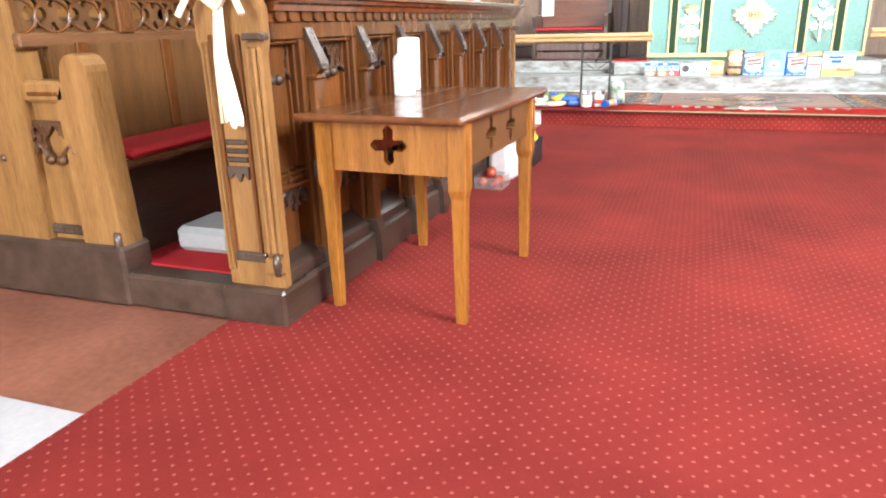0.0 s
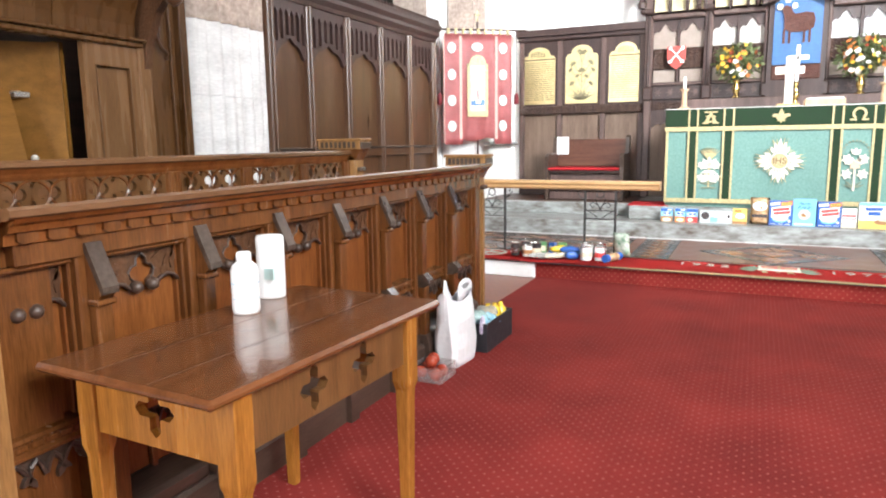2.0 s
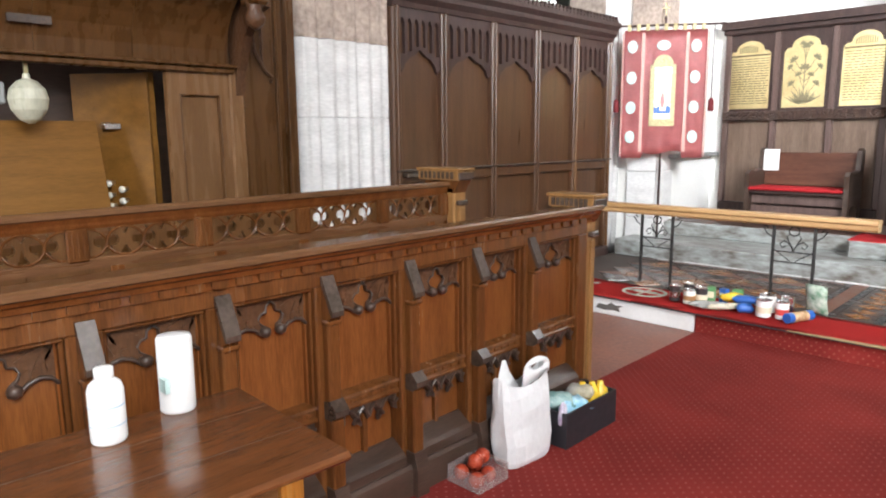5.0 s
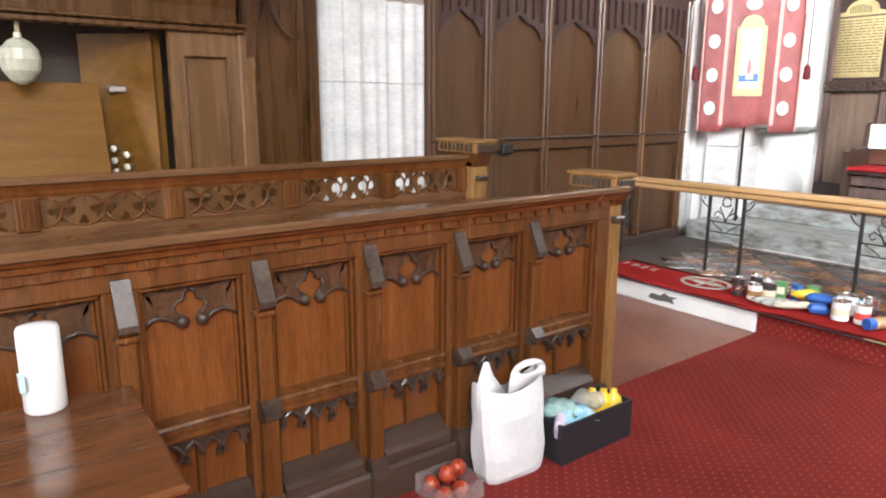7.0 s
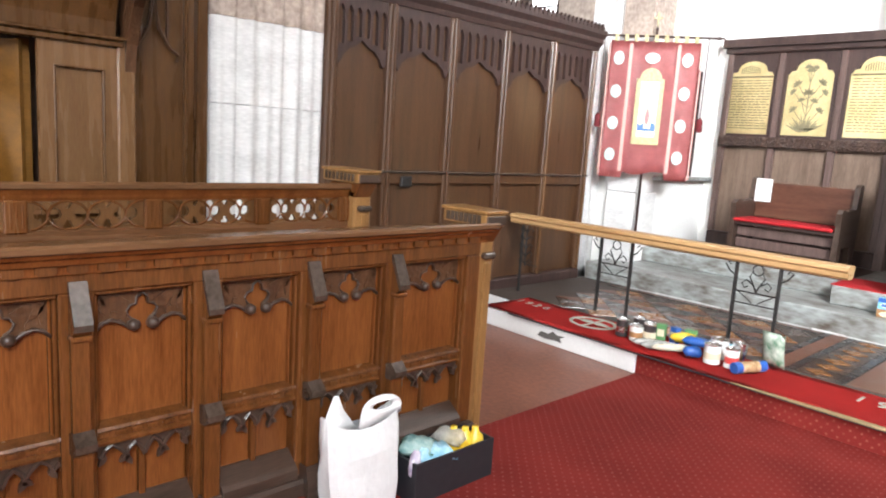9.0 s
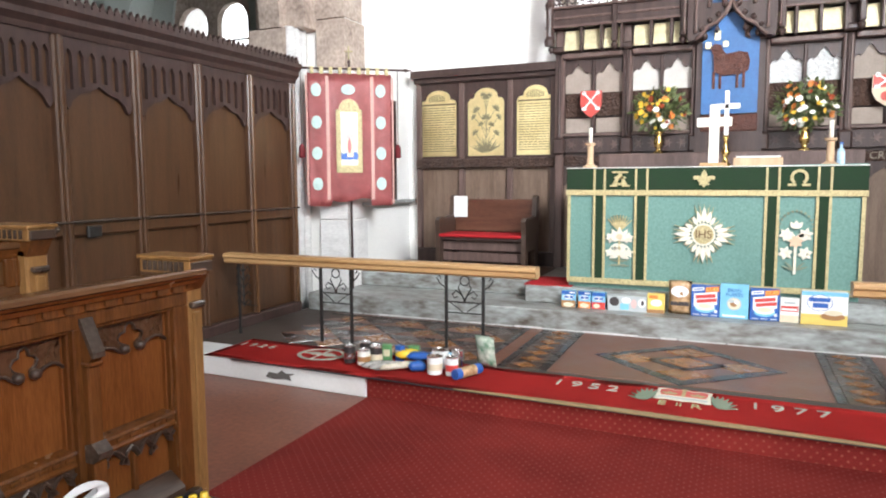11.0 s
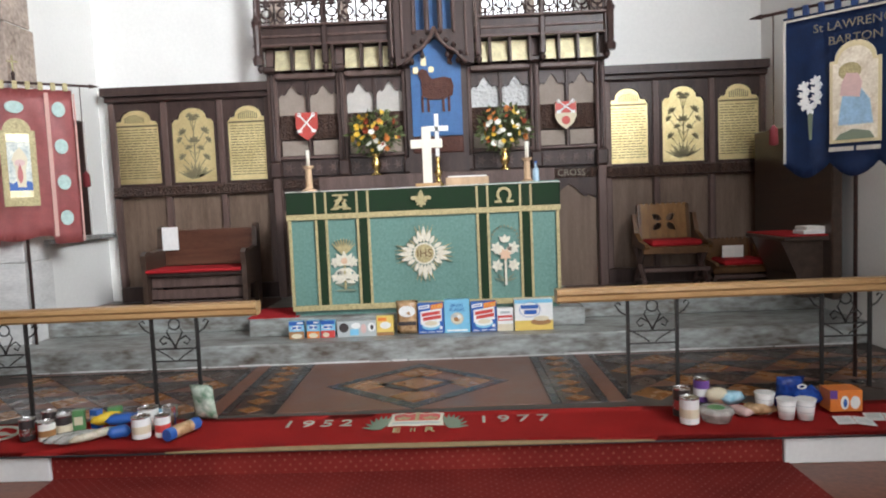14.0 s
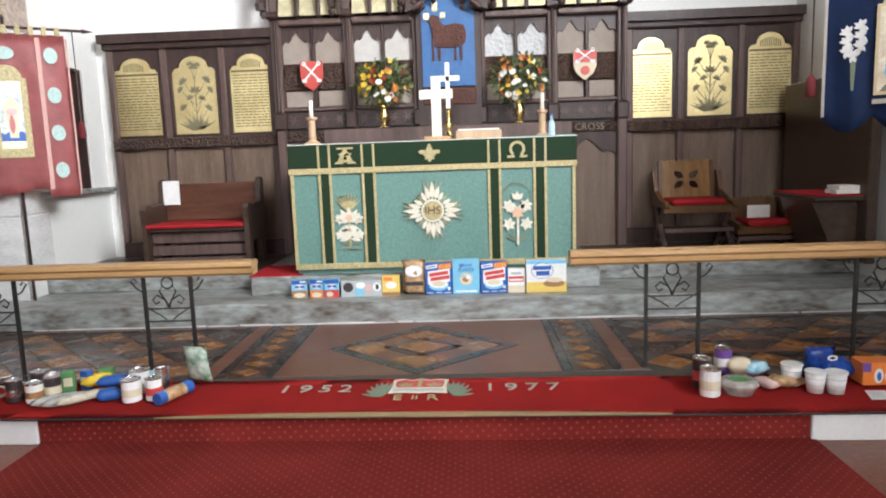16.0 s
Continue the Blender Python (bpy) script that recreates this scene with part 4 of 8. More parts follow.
def taper_leg(x, y):
    bm = bmesh.new()
    for (h, z) in ((0.034, 0.728), (0.034, 0.5), (0.026, 0.47), (0.019, 0.0)):
        for sx, sy in ((-1, -1), (1, -1), (1, 1), (-1, 1)):
            bm.verts.new((x + sx * h, y + sy * h, z))
    bm.verts.ensure_lookup_table()
    v = bm.verts
    for r in range(3):
        for i in range(4):
            bm.faces.new((v[4 * r + i], v[4 * r + (i + 1) % 4], v[4 * r + 4 + (i + 1) % 4], v[4 * r + 4 + i]))
    bm.faces.new([v[i] for i in range(4)])
    bm.faces.new([v[12 + i] for i in range(4)])
    bmesh.ops.recalc_face_normals(bm, faces=bm.faces[:])
    bmesh.ops.bevel(bm, geom=[e for e in bm.edges], offset=0.004, segments=1, affect="EDGES")
    return bm


for x, y in ((-1.175, 3.57), (-1.685, 3.57), (-1.175, 4.43), (-1.685, 4.43)):
    part("leg", taper_leg(x, y), OAK_ORANGE, table, "orange-toned tapered oak leg")


def cross_hole(c, z, r):
    pts = []
    for k in range(4):
        a = 90 * k
        for da, rr in ((-38, 0.42), (-20, 0.8), (0, 1.0), (20, 0.8), (38, 0.42)):
            pts.append((c + r * rr * math.cos(radians(a + da)), z + r * rr * math.sin(radians(a + da))))
    return pts


part("end_apron", shape("xz", 3.55, 3.58, rect(-1.652, -1.208, 0.545, 0.728), cross_hole(-1.43, 0.642, 0.072)[::-1]), OAK_ORANGE, table)
part("end_apron", shape("xz", 4.42, 4.45, rect(-1.652, -1.208, 0.545, 0.728)), OAK_ORANGE, table)
part("side_apron", shape("yz", -1.19, -1.16, rect(3.603, 4.397, 0.57, 0.728), *[cross_hole(c, 0.65, 0.068)[::-1] for c in (3.88, 4.14)]), OAK_MID, table)
part("side_apron", shape("yz", -1.70, -1.67, rect(3.603, 4.397, 0.545, 0.728)), OAK_ORANGE, table)
table.location = (-1.548, 4.075, 0)
table.rotation_euler.z = radians(-3)
table.scale.y = 0.91
jug = thing("milk_bottle", "white plastic bottle with pale blue label", "bottle", at=(-1.73, 4.21, 0.755))
part("body", turned([(0.041, 0), (0.045, 0.008), (0.045, 0.14), (0.04, 0.158), (0.024, 0.172)], (-1.73, 4.21, 0.755), 20), WHITE_PLASTIC, jug, smooth=True)
part("cap", turned([(0.023, 0.172), (0.024, 0.175), (0.024, 0.199), (0.02, 0.203)], (-1.73, 4.21, 0.755), 16), WHITE_PLASTIC, jug, smooth=True)
part("label_band", turned([(0.0457, 0.10), (0.0457, 0.104)], (-1.73, 4.21, 0.755), 20), LABEL_BLUE, jug)
part("label_band", turned([(0.0457, 0.05), (0.0457, 0.053)], (-1.73, 4.21, 0.755), 20), LABEL_BLUE, jug)
tub = thing("paper_roll", "tall white cylinder tub with faint green label", "tub", at=(-1.80, 4.43, 0.755))
part("body", turned([(0.046, 0), (0.05, 0.006), (0.05, 0.215), (0.046, 0.225), (0.02, 0.228)], (-1.80, 4.43, 0.755), 24), WHITE_PLASTIC, tub, smooth=True)
part("label_patch", boxes((-1.785, -1.745, 4.373, 4.386, 0.83, 0.87)), LABEL_GREEN, tub)

# ---- things on the carpet by the stall ----
bag = thing("carrier_bag", "crumpled white plastic carrier bag standing on the carpet", "bag", at=(-1.73, 6.1, 0))
bm = bmesh.new()
rings, seg = [], 20
for k, (z, wx, wy, dy) in enumerate(((0.009, 0.075, 0.125, 0.012), (0.035, 0.085, 0.137, 0.01), (0.11, 0.088, 0.145, 0.006), (0.18, 0.08, 0.148, 0.0), (0.25, 0.076, 0.15, 0.0), (0.31, 0.062, 0.152, -0.002), (0.36, 0.045, 0.152, -0.004))):
    row = []
    for i in range(seg):
        a = 2 * math.pi * (i + 0.5) / seg
        c, q = math.cos(a), math.sin(a)
        n = 1 + 0.07 * noise.noise(Vector((c * 1.7, q * 1.7, z * 6 + 3)))
        sq = 1 / max(abs(c) ** 4 + abs(q) ** 4, 0.2) ** 0.25
        lift = 0.05 * (q * q) * (k == 6) - 0.02 * (k == 6) * (1 - q * q)
        row.append(bm.verts.new((-1.73 + wx * n * sq * c + 0.004 * math.sin(3 * a + 2 * k), 6.13 + dy + wy * n * sq * q, z + lift)))
    rings.append(row)
for p, q in zip(rings, rings[1:]):
    for i in range(seg):
        bm.faces.new((p[i], p[(i + 1) % seg], q[(i + 1) % seg], q[i]))
bm.faces.new(rings[0][::-1])
part("body", bm, BAG_PLASTIC, bag)


def bag_handle(outline, hole, x):
    """A flat loop of film that leans a little."""
    bm = shape("yz", x, x + 0.004, outline, *hole)
    for v in bm.verts:
        v.co.x += 0.12 * (v.co.z - 0.36) * math.sin(9 * v.co.y)
    return bm


part("handle", bag_handle([(6.10, 0.335), (6.285, 0.365)] + [(6.285, 0.40)] + arc(6.20, 0.395, 0.085, 0, 180, 12, 0.05) + [(6.112, 0.39)], [disc(6.205, 0.405, 0.045, 12, 0.015)[::-1]], -1.70), BAG_PLASTIC, bag, smooth=True)
part("handle", bag_handle([(5.980, 0.335), (6.115, 0.325), (6.085, 0.375), (6.06, 0.41), (6.042, 0.462), (6.022, 0.468), (6.002, 0.43), (5.984, 0.385)], [], -1.735), BAG_PLASTIC, bag, smooth=True)
crate = thing("food_crate", "low black cardboard crate on the carpet", "crate", at=(-1.72, 6.6, 0))
for nm, r in (("front_side", (-1.68, -1.67, 6.275, 6.745, 0.009, 0.19)), ("back_side", (-1.87, -1.86, 6.275, 6.745, 0.009, 0.19)), ("near_side", (-1.86, -1.68, 6.275, 6.285, 0.009, 0.19)), ("far_side", (-1.86, -1.68, 6.735, 6.745, 0.009, 0.19)), ("bottom", (-1.86, -1.68, 6.285, 6.735, 0.009, 0.016))):
    part(nm, boxes(r), BLACK_CARD, crate)


def packet(name, label, cat, at, size, material, rz=0, tilt=0, crease=0.35):
    """A soft packet: a pillow with pinched ends."""
    bm = bmesh.new()
    n, mrow = 8, 5
    sx, sy, sz = size
    top, bot = [], []
    for i in range(n + 1):
        rt, rb = [], []
        for j in range(mrow + 1):
            u, v = i / n * 2 - 1, j / mrow * 2 - 1
            h = ((1 - abs(u) ** 4) * (1 - abs(v) ** 4)) ** 0.6
            w = crease * noise.noise(Vector((u * 3 + at[0] * 7, v * 3, at[1] * 5)))
            rt.append(bm.verts.new((u * sx / 2, v * sy / 2 * (0.93 + 0.07 * abs(u)), sz / 2 * h * (1 + w) + sz / 2)))
            rb.append(bm.verts.new((u * sx / 2, v * sy / 2 * (0.93 + 0.07 * abs(u)), -sz / 2 * h * (1 + w) + sz / 2)))
        top.append(rt)
        bot.append(rb)
    for g, f in ((top, 1), (bot, -1)):
        for i in range(n):
            for j in range(mrow):
                q = (g[i][j], g[i + 1][j], g[i + 1][j + 1], g[i][j + 1])
                bm.faces.new(q if f > 0 else q[::-1])
    bmesh.ops.remove_doubles(bm, verts=bm.verts[:], dist=0.0005)
    bmesh.ops.transform(bm, matrix=pose(*at, 0, tilt, rz), verts=bm.verts[:])
    return tagged(part(name, bm, material, smooth=True), label, cat, "harvest food")


packet("tea_packet", "pale blue plastic packet in the black crate", "packet", (-1.745, 6.42, 0.13), (0.2, 0.13, 0.09), PKT_BLUE, 80, 10)
packet("teal_packet", "teal and silver film packet in the crate", "packet", (-1.79, 6.38, 0.16), (0.16, 0.14, 0.08), PKT_TEAL, 40)
packet("lilac_packet", "lilac and white packet in the crate", "packet", (-1.71, 6.30, 0.09), (0.06, 0.03, 0.14), PKT_LILAC, 90)
bag.scale = (1.0, 1.16, 1.12)
bag.location += Vector((-0.06, -0.07, 0))
packet("clear_packet", "clear shiny film packet in the crate", "packet", (-1.79, 6.58, 0.16), (0.15, 0.12, 0.07), FILM, 20)
for y, x in ((6.64, -1.755), (6.68, -1.73), (6.60, -1.79)):
    tagged(part("sauce_bottle", turned([(0.035, 0), (0.04, 0.02), (0.045, 0.07), (0.038, 0.11), (0.018, 0.13), (0.016, 0.15)], (x, y, 0.09), 12), PKT_YELLOW, smooth=True), "yellow plastic bottle standing in the crate", "bottle", "harvest food")
punnet = thing("tomato_punnet", "clear plastic punnet of red apples on the carpet", "punnet", at=(-1.78, 5.83, 0))
part("tray", boxes((-1.87, -1.68, 5.73, 5.93, 0.009, 0.013), (-1.87, -1.867, 5.73, 5.93, 0.009, 0.09), (-1.683, -1.68, 5.73, 5.93, 0.009, 0.09), (-1.867, -1.683, 5.73, 5.733, 0.009, 0.09), (-1.867, -1.683, 5.927, 5.93, 0.009, 0.09)), CLEAR, punnet)
for x, y, z in ((-1.83, 5.78, 0.047), (-1.83, 5.87, 0.047), (-1.73, 5.77, 0.047), (-1.73, 5.85, 0.047), (-1.78, 5.82, 0.1), (-1.80, 5.89, 0.095)):
    bm = bmesh.new()
    bmesh.ops.create_uvsphere(bm, u_segments=14, v_segments=8, radius=0.036, matrix=Matrix.Translation((x, y, z)))
    part("apple", bm, APPLE, punnet, smooth=True)

punnet.location += Vector((-0.02, -0.07, 0))
# ---- organ ----
organ = thing("organ", "oak pipe organ case with console recess and silvery pipes", "organ", at=(-4.2, 4.8, 0))
part("case_back", boxes((-4.58, -4.5, 2.2, 5.95, 0, 4.5)), OAK_BLACK, organ)
part("recess_floor", boxes((-4.5, -3.97, 3.2, 5.40, 0.98, 1.10)), OAK_H, organ)
part("lower_case", boxes((-4.5, -3.98, 2.2, 5.95, 0, 0.98)), OAK_ORGAN, organ)
part("fallboard", shape("xz", 3.4, 5.06, [(-4.05, 1.10), (-4.03, 1.12), (-4.16, 1.64), (-4.19, 1.63)]), OAK_GLOSS, organ, "sloping glossy oak fallboard")
part("music_ledge", boxes((-4.06, -4.0, 3.5, 5.0, 1.10, 1.125), bev=0.006), OAK_BLACK, organ)
part("jamb", boxes((-4.48, -4.12, 5.34, 5.40, 1.1, 1.93)), OAK_GLOSS, organ)
part("stop_jamb", shape("xy", 1.10, 1.92, [(-4.42, 5.04), (-4.10, 5.36), (-4.08, 5.34), (-4.40, 5.02)]), OAK_GLOSS, organ, "glossy oak stop jamb")
for i, (u, z) in enumerate(((0.45, 1.27), (0.62, 1.235), (0.45, 1.20), (0.62, 1.165), (0.46, 1.135), (0.63, 1.10))):
    x, y = -4.40 + 0.32 * u, 5.02 + 0.32 * u
    k = part("stop_knob", turned([(0.012, 0), (0.012, 0.05), (0.02, 0.055), (0.02, 0.065), (0.004, 0.068)], (0, 0, 0), 12), IVORY, organ, "black stop knob with ivory face", smooth=True)
    k.data.transform(pose(x + 0.0, y, z, 90, 0, 45 + 180 - 180))
part("door_frame", shape("yz", -3.99, -3.945, rect(5.40, 5.80, 0.98, 1.93), rect(5.475, 5.735, 1.08, 1.80)[::-1]), OAK_DOOR, organ)
part("door_panel", boxes((-3.985, -3.968, 5.46, 5.75, 1.07, 1.82), bev=0.004), OAK_DOOR, organ)
for r in ((5.475, 5.485, 1.08, 1.80), (5.725, 5.735, 1.08, 1.80), (5.485, 5.725, 1.79, 1.80)):
    part("panel_moulding", boxes((-3.97, -3.938, *r), bev=0.003), OAK_ORGAN, organ)
part("pilaster", boxes((-4.0, -3.93, 5.80, 5.90, 0, 1.98), bev=0.01), OAK_DOOR, organ)
part("cove_bead", boxes((-4.0, -3.91, 2.2, 5.83, 1.93, 1.96), (-4.0, -3.89, 2.2, 5.84, 1.965, 1.985), bev=0.006), OAK_ORGAN, organ)
COVE = [(-3.96 + 0.40 * (1 - math.cos(radians(90 * i / 8))), 1.985 + 0.44 * math.sin(radians(90 * i / 8))) for i in range(9)]
for a, b in ((2.2, 2.85), (2.87, 3.5), (3.52, 4.15), (4.17, 4.72), (4.74, 5.22), (5.24, 5.80)):
    part("cove_panel", shape("xz", a, b, COVE + [(-3.62, 2.42), (-4.0, 2.42), (-4.0, 1.985)]), OAK_ORGAN, organ, "curved oak cove panel")
for y in (2.86, 3.51, 4.16, 4.73, 5.23):
    part("cove_rib", shape("xz", y - 0.012, y + 0.012, [(u + 0.012, v - 0.004) for u, v in COVE] + [(-4.0, 2.42), (-4.0, 1.985)]), OAK_ORGAN, organ)
part("cornice", shape("xz", 2.2, 5.82, [(-4.0, 2.42), (-3.55, 2.42), (-3.53, 2.46), (-3.50, 2.48), (-3.50, 2.53), (-3.47, 2.55), (-3.47, 2.60), (-4.0, 2.60)]), OAK_ORGAN, organ)
for i in range(40):
    y = 2.25 + i * 0.089
    part("brattishing", shape("yz", -3.50, -3.46, [(y, 2.60), (y + 0.075, 2.60), (y + 0.075, 2.64), (y + 0.055, 2.655), (y + 0.038, 2.675), (y + 0.02, 2.655), (y, 2.64)]), OAK_CARVED, organ)
part("name_plate", boxes((-3.93, -3.90, 4.60, 4.80, 2.12, 2.16)), OAK_WORN, organ, "small dull brass plate")
part("corner_post", boxes((-3.66, -3.52, 5.74, 5.86, 2.3, 4.4), bev=0.015), OAK_ORGAN, organ)
part("post_drop", turned([(0.01, 0), (0.05, 0.03), (0.06, 0.07), (0.04, 0.12), (0.065, 0.16)], (-3.59, 5.80, 2.16), 10), OAK_CARVED, organ, smooth=True)
for i in range(18):
    y, r = 5.62 - i * 0.125, 0.045 - 0.0008 * i
    h = 0.9 + 0.3 * abs(math.sin(i * 0.5))
    part("pipe", turned([(0.011, 0), (r, 0.44), (r * 1.04, 0.445), (r, 0.45), (r, 0.5 + h), (r * 0.9, 0.5 + h)], (-3.60, y, 2.6), 14), PIPE_METAL, organ, "silvery metal organ pipe", smooth=True)
part("pipe_back", boxes((-4.3, -4.25, 2.2, 5.8, 2.6, 4.5)), OAK_BLACK, organ)
# carved bracket and side panel
part("bracket", shape("xz", 5.84, 5.90, [(-3.99, 1.75), (-3.94, 1.75), (-3.90, 1.95), (-3.80, 2.15), (-3.66, 2.28), (-3.58, 2.30), (-3.58, 2.42), (-3.99, 2.42)]), OAK_CARVED, organ, "carved oak bracket")
part("side_panel", boxes((-4.2, -4.16, 5.90, 6.42, 0, 4.2)), OAK_ORGAN, organ)
part("side_stile", boxes((-4.18, -4.10, 6.34, 6.41, 0, 4.2), (-4.17, -4.13, 6.27, 6.29, 0.9, 4.0), bev=0.006), OAK_ORGAN, organ)
bm = bmesh.new()
for s in (-1, 1):
    tube(bm, [(-4.11, 6.07, 2.35), (-4.11, 6.07 + s * 0.03, 2.1), (-4.11, 6.07 + s * 0.10, 1.98), (-4.11, 6.07 + s * 0.15, 1.95), (-4.11, 6.07 + s * 0.14, 1.91)], 0.013, 6)
    tube(bm, [(-4.11, 6.07 + s * 0.08, 2.35), (-4.11, 6.07 + s * 0.08, 2.02)], 0.011, 6)
part("hanging_tracery", bm, OAK_CARVED, organ)
shell = tagged(part("shell_lamp", turned([(0.012, -0.125), (0.05, -0.105), (0.085, -0.055), (0.096, 0.0), (0.085, 0.05), (0.05, 0.09), (0.02, 0.105), (0.016, 0.13)], (-3.99, 4.68, 1.745), 22), SHELL, organ, "pale ribbed shell-shaped lamp shade", smooth=False), "pale ribbed shell-shaped lamp shade")
part("lamp_stem", boxes((-4.0, -3.98, 4.67, 4.69, 1.86, 1.94)), BRASS_DULL, organ)
part("light_box", boxes((-4.1, -4.0, 4.44, 4.58, 1.72, 1.83), bev=0.008), GREY_PAINT, organ, "small grey metal box")
part("catch", boxes((-4.28, -4.20, 5.12, 5.22, 1.59, 1.63), bev=0.006), CHROME, organ, "metal clip on the jamb")

organ.location.y += 0.035

# ---- parclose screen ----
screen = thing("parclose_screen", "tall dark oak parclose screen with traceried panels and cresting", "screen", at=(-3.92, 8.7, 0))
SX = -4.10
POSTS = [7.36, 7.915, 8.58, 9.25, 9.93, 10.60]
part("sill_beam", boxes((SX - 0.06, SX + 0.08, 7.33, 10.645, 0.0, 0.24), bev=0.015), OAK_DARK, screen)
part("middle_rail", boxes((SX - 0.04, SX + 0.05, 7.33, 10.645, 1.15, 1.25), bev=0.012), OAK_SCREEN, screen)
part("rail_shelf", boxes((SX, SX + 0.085, 7.33, 10.645, 1.245, 1.262), bev=0.005), OAK_WORN, screen, "polished rail moulding")
part("head_beam", shape("xz", 7.32, 10.665, [(SX - 0.05, 2.55), (SX + 0.05, 2.55), (SX + 0.06, 2.59), (SX + 0.10, 2.63), (SX + 0.10, 2.67), (SX + 0.14, 2.71), (SX + 0.14, 2.75), (SX - 0.05, 2.75)]), OAK_DARK, screen)
for i in range(52):
    y = 7.33 + i * 0.064
    part("cresting_leaf", shape("yz", SX + 0.09, SX + 0.12, [(y, 2.75), (y + 0.042, 2.75), (y + 0.05, 2.775), (y + 0.034, 2.79), (y + 0.021, 2.82), (y + 0.008, 2.79), (y - 0.008, 2.775)]), OAK_DARK, screen)
for i, y in enumerate(POSTS):
    part("post", boxes((SX - 0.05, SX + 0.06, y - 0.045, y + 0.045, 0.24, 2.55), bev=0.012), OAK_SCREEN, screen)
    part("post_shaft", boxes((SX + 0.055, SX + 0.08, y - 0.018, y + 0.018, 0.24, 2.55), bev=0.008), OAK_MID if i in (4, 5) else OAK_SCREEN, screen)
for a, b in zip(POSTS, POSTS[1:]):
    y0, y1 = a + 0.045, b - 0.045
    w = y1 - y0
    part("panel", boxes((SX - 0.02, SX, y0, y1, 1.25, 2.55)), OAK_SCREEN, screen)
    part("lower_panel", boxes((SX - 0.02, SX, y0, y1, 0.24, 1.15)), OAK_SCREEN, screen)
    head = [(y0, 2.09), (y0 + 0.025, 2.05), (y0 + 0.045, 2.075), (y0 + 0.06, 2.11), (y0 + 0.12 * w + 0.06, 2.165), (y0 + 0.36 * w, 2.185), (y0 + 0.5 * w, 2.235)]
    head += [(2 * (y0 + y1) / 2 - u, v) for u, v in head[-2::-1]]
    slots = []
    for k in range(6):
        c = y0 + w * (k + 0.5) / 6
        low = 2.19 if k in (0, 5) else 2.215 if k in (1, 4) else 2.255
        slots.append([(c - 0.026, low), (c + 0.026, low), (c + 0.026, 2.43), (c + 0.013, 2.455), (c, 2.475), (c - 0.013, 2.455), (c - 0.026, 2.43)])
    part("tracery_head", shape("yz", SX + 0.002, SX + 0.035, head[::-1] + [(y0, 2.55), (y1, 2.55)], *slots), OAK_DARK, screen, "dark pierced tracery head")
part("lock", boxes((SX + 0.05, SX + 0.085, 8.05, 8.17, 1.13, 1.22), bev=0.01), IRON, screen, "black iron lock")
part("ledge", boxes((SX + 0.0, SX + 0.12, 7.4, 7.8, 1.20, 1.235), bev=0.006), OAK_WORN, screen)

# ---- sanctuary floor tiles ----
TZ = 0.147


def tile_mesh(name, pts, material, h=0.004):
    bm = bmesh.new()
    lo, hi = [bm.verts.new((u, v, 0)) for u, v in pts], [bm.verts.new((u * 0.985, v * 0.985, h)) for u, v in pts]
    n = len(pts)
    bm.faces.new(hi)
    for i in range(n):
        bm.faces.new((lo[i], lo[(i + 1) % n], hi[(i + 1) % n], hi[i]))
    me = bpy.data.meshes.new(name)
    bm.to_mesh(me)
    bm.free()
    me.materials.append(material)
    return me


def lay(me, x, y, dz=0.0):
    o = piece("tile", me, sanctuary)
    o.location = (x, y, TZ + dz)
    return o


def strip(x0, x1, y0, y1, material, dz=0.0, n=1):
    """A run of oblong tiles along y."""
    l = (y1 - y0) / n
    me = tile_mesh("tile", rect(-(x1 - x0) / 2, (x1 - x0) / 2, -l / 2, l / 2), material)
    for i in range(n):
        lay(me, (x0 + x1) / 2, y0 + l * (i + 0.5), dz)


CX = -0.03
strip(CX - 0.92, CX + 0.92, 9.30, 10.65, TILE_ROSE)
# diamond of black bands with ochre tiles inside
for k, (sx, sy) in enumerate(((1, 1), (1, -1), (-1, 1), (-1, -1))):
    pts = [(sx * 0.69, 0), (0.0, sy * 0.61), (0.0, sy * 0.50), (sx * 0.57, 0)]
    if sx * sy < 0:
        pts = pts[::-1]
    me = tile_mesh("tile", pts, TILE_BLACK)
    lay(me, CX, 9.9, 0.004)
dm = lambda w, h: [(w, 0), (0, h), (-w, 0), (0, -h)]
for x, y, w, h, mt in ((CX, 9.9, 0.30, 0.24, TILE_BLUE), (CX, 9.9, 0.20, 0.16, TILE_OCHRE), (CX, 10.21, 0.19, 0.15, TILE_OCHRE), (CX, 9.59, 0.19, 0.15, TILE_OCHRE), (CX - 0.39, 9.9, 0.19, 0.15, TILE_OCHRE), (CX + 0.39, 9.9, 0.19, 0.15, TILE_OCHRE)):
    lay(tile_mesh("tile", dm(w, h), mt), x, y, 0.004 if mt is TILE_BLUE or w < 0.2 else 0.008)
small = tile_mesh("tile", dm(0.085, 0.07), TILE_OCHRE)
for s in (-1, 1):
    g = lambda a, b: (CX + a, CX + b) if s > 0 else (CX - b, CX - a)
    strip(*g(0.93, 0.985), 9.30, 10.65, TILE_BLACK, n=6)
    strip(*g(0.99, 1.24), 9.30, 10.65, TILE_BROWN, n=5)
    for i in range(7):
        lay(small, CX + s * 1.115, 9.40 + i * 0.19, 0.004)
    strip(*g(1.245, 1.30), 9.30, 10.65, TILE_BLACK, n=6)
    strip(*g(1.305, 1.42), 9.30, 10.65, TILE_ROSE, n=6)
    strip(*g(1.425, 1.47), 9.30, 10.65, TILE_BLACK, n=6)
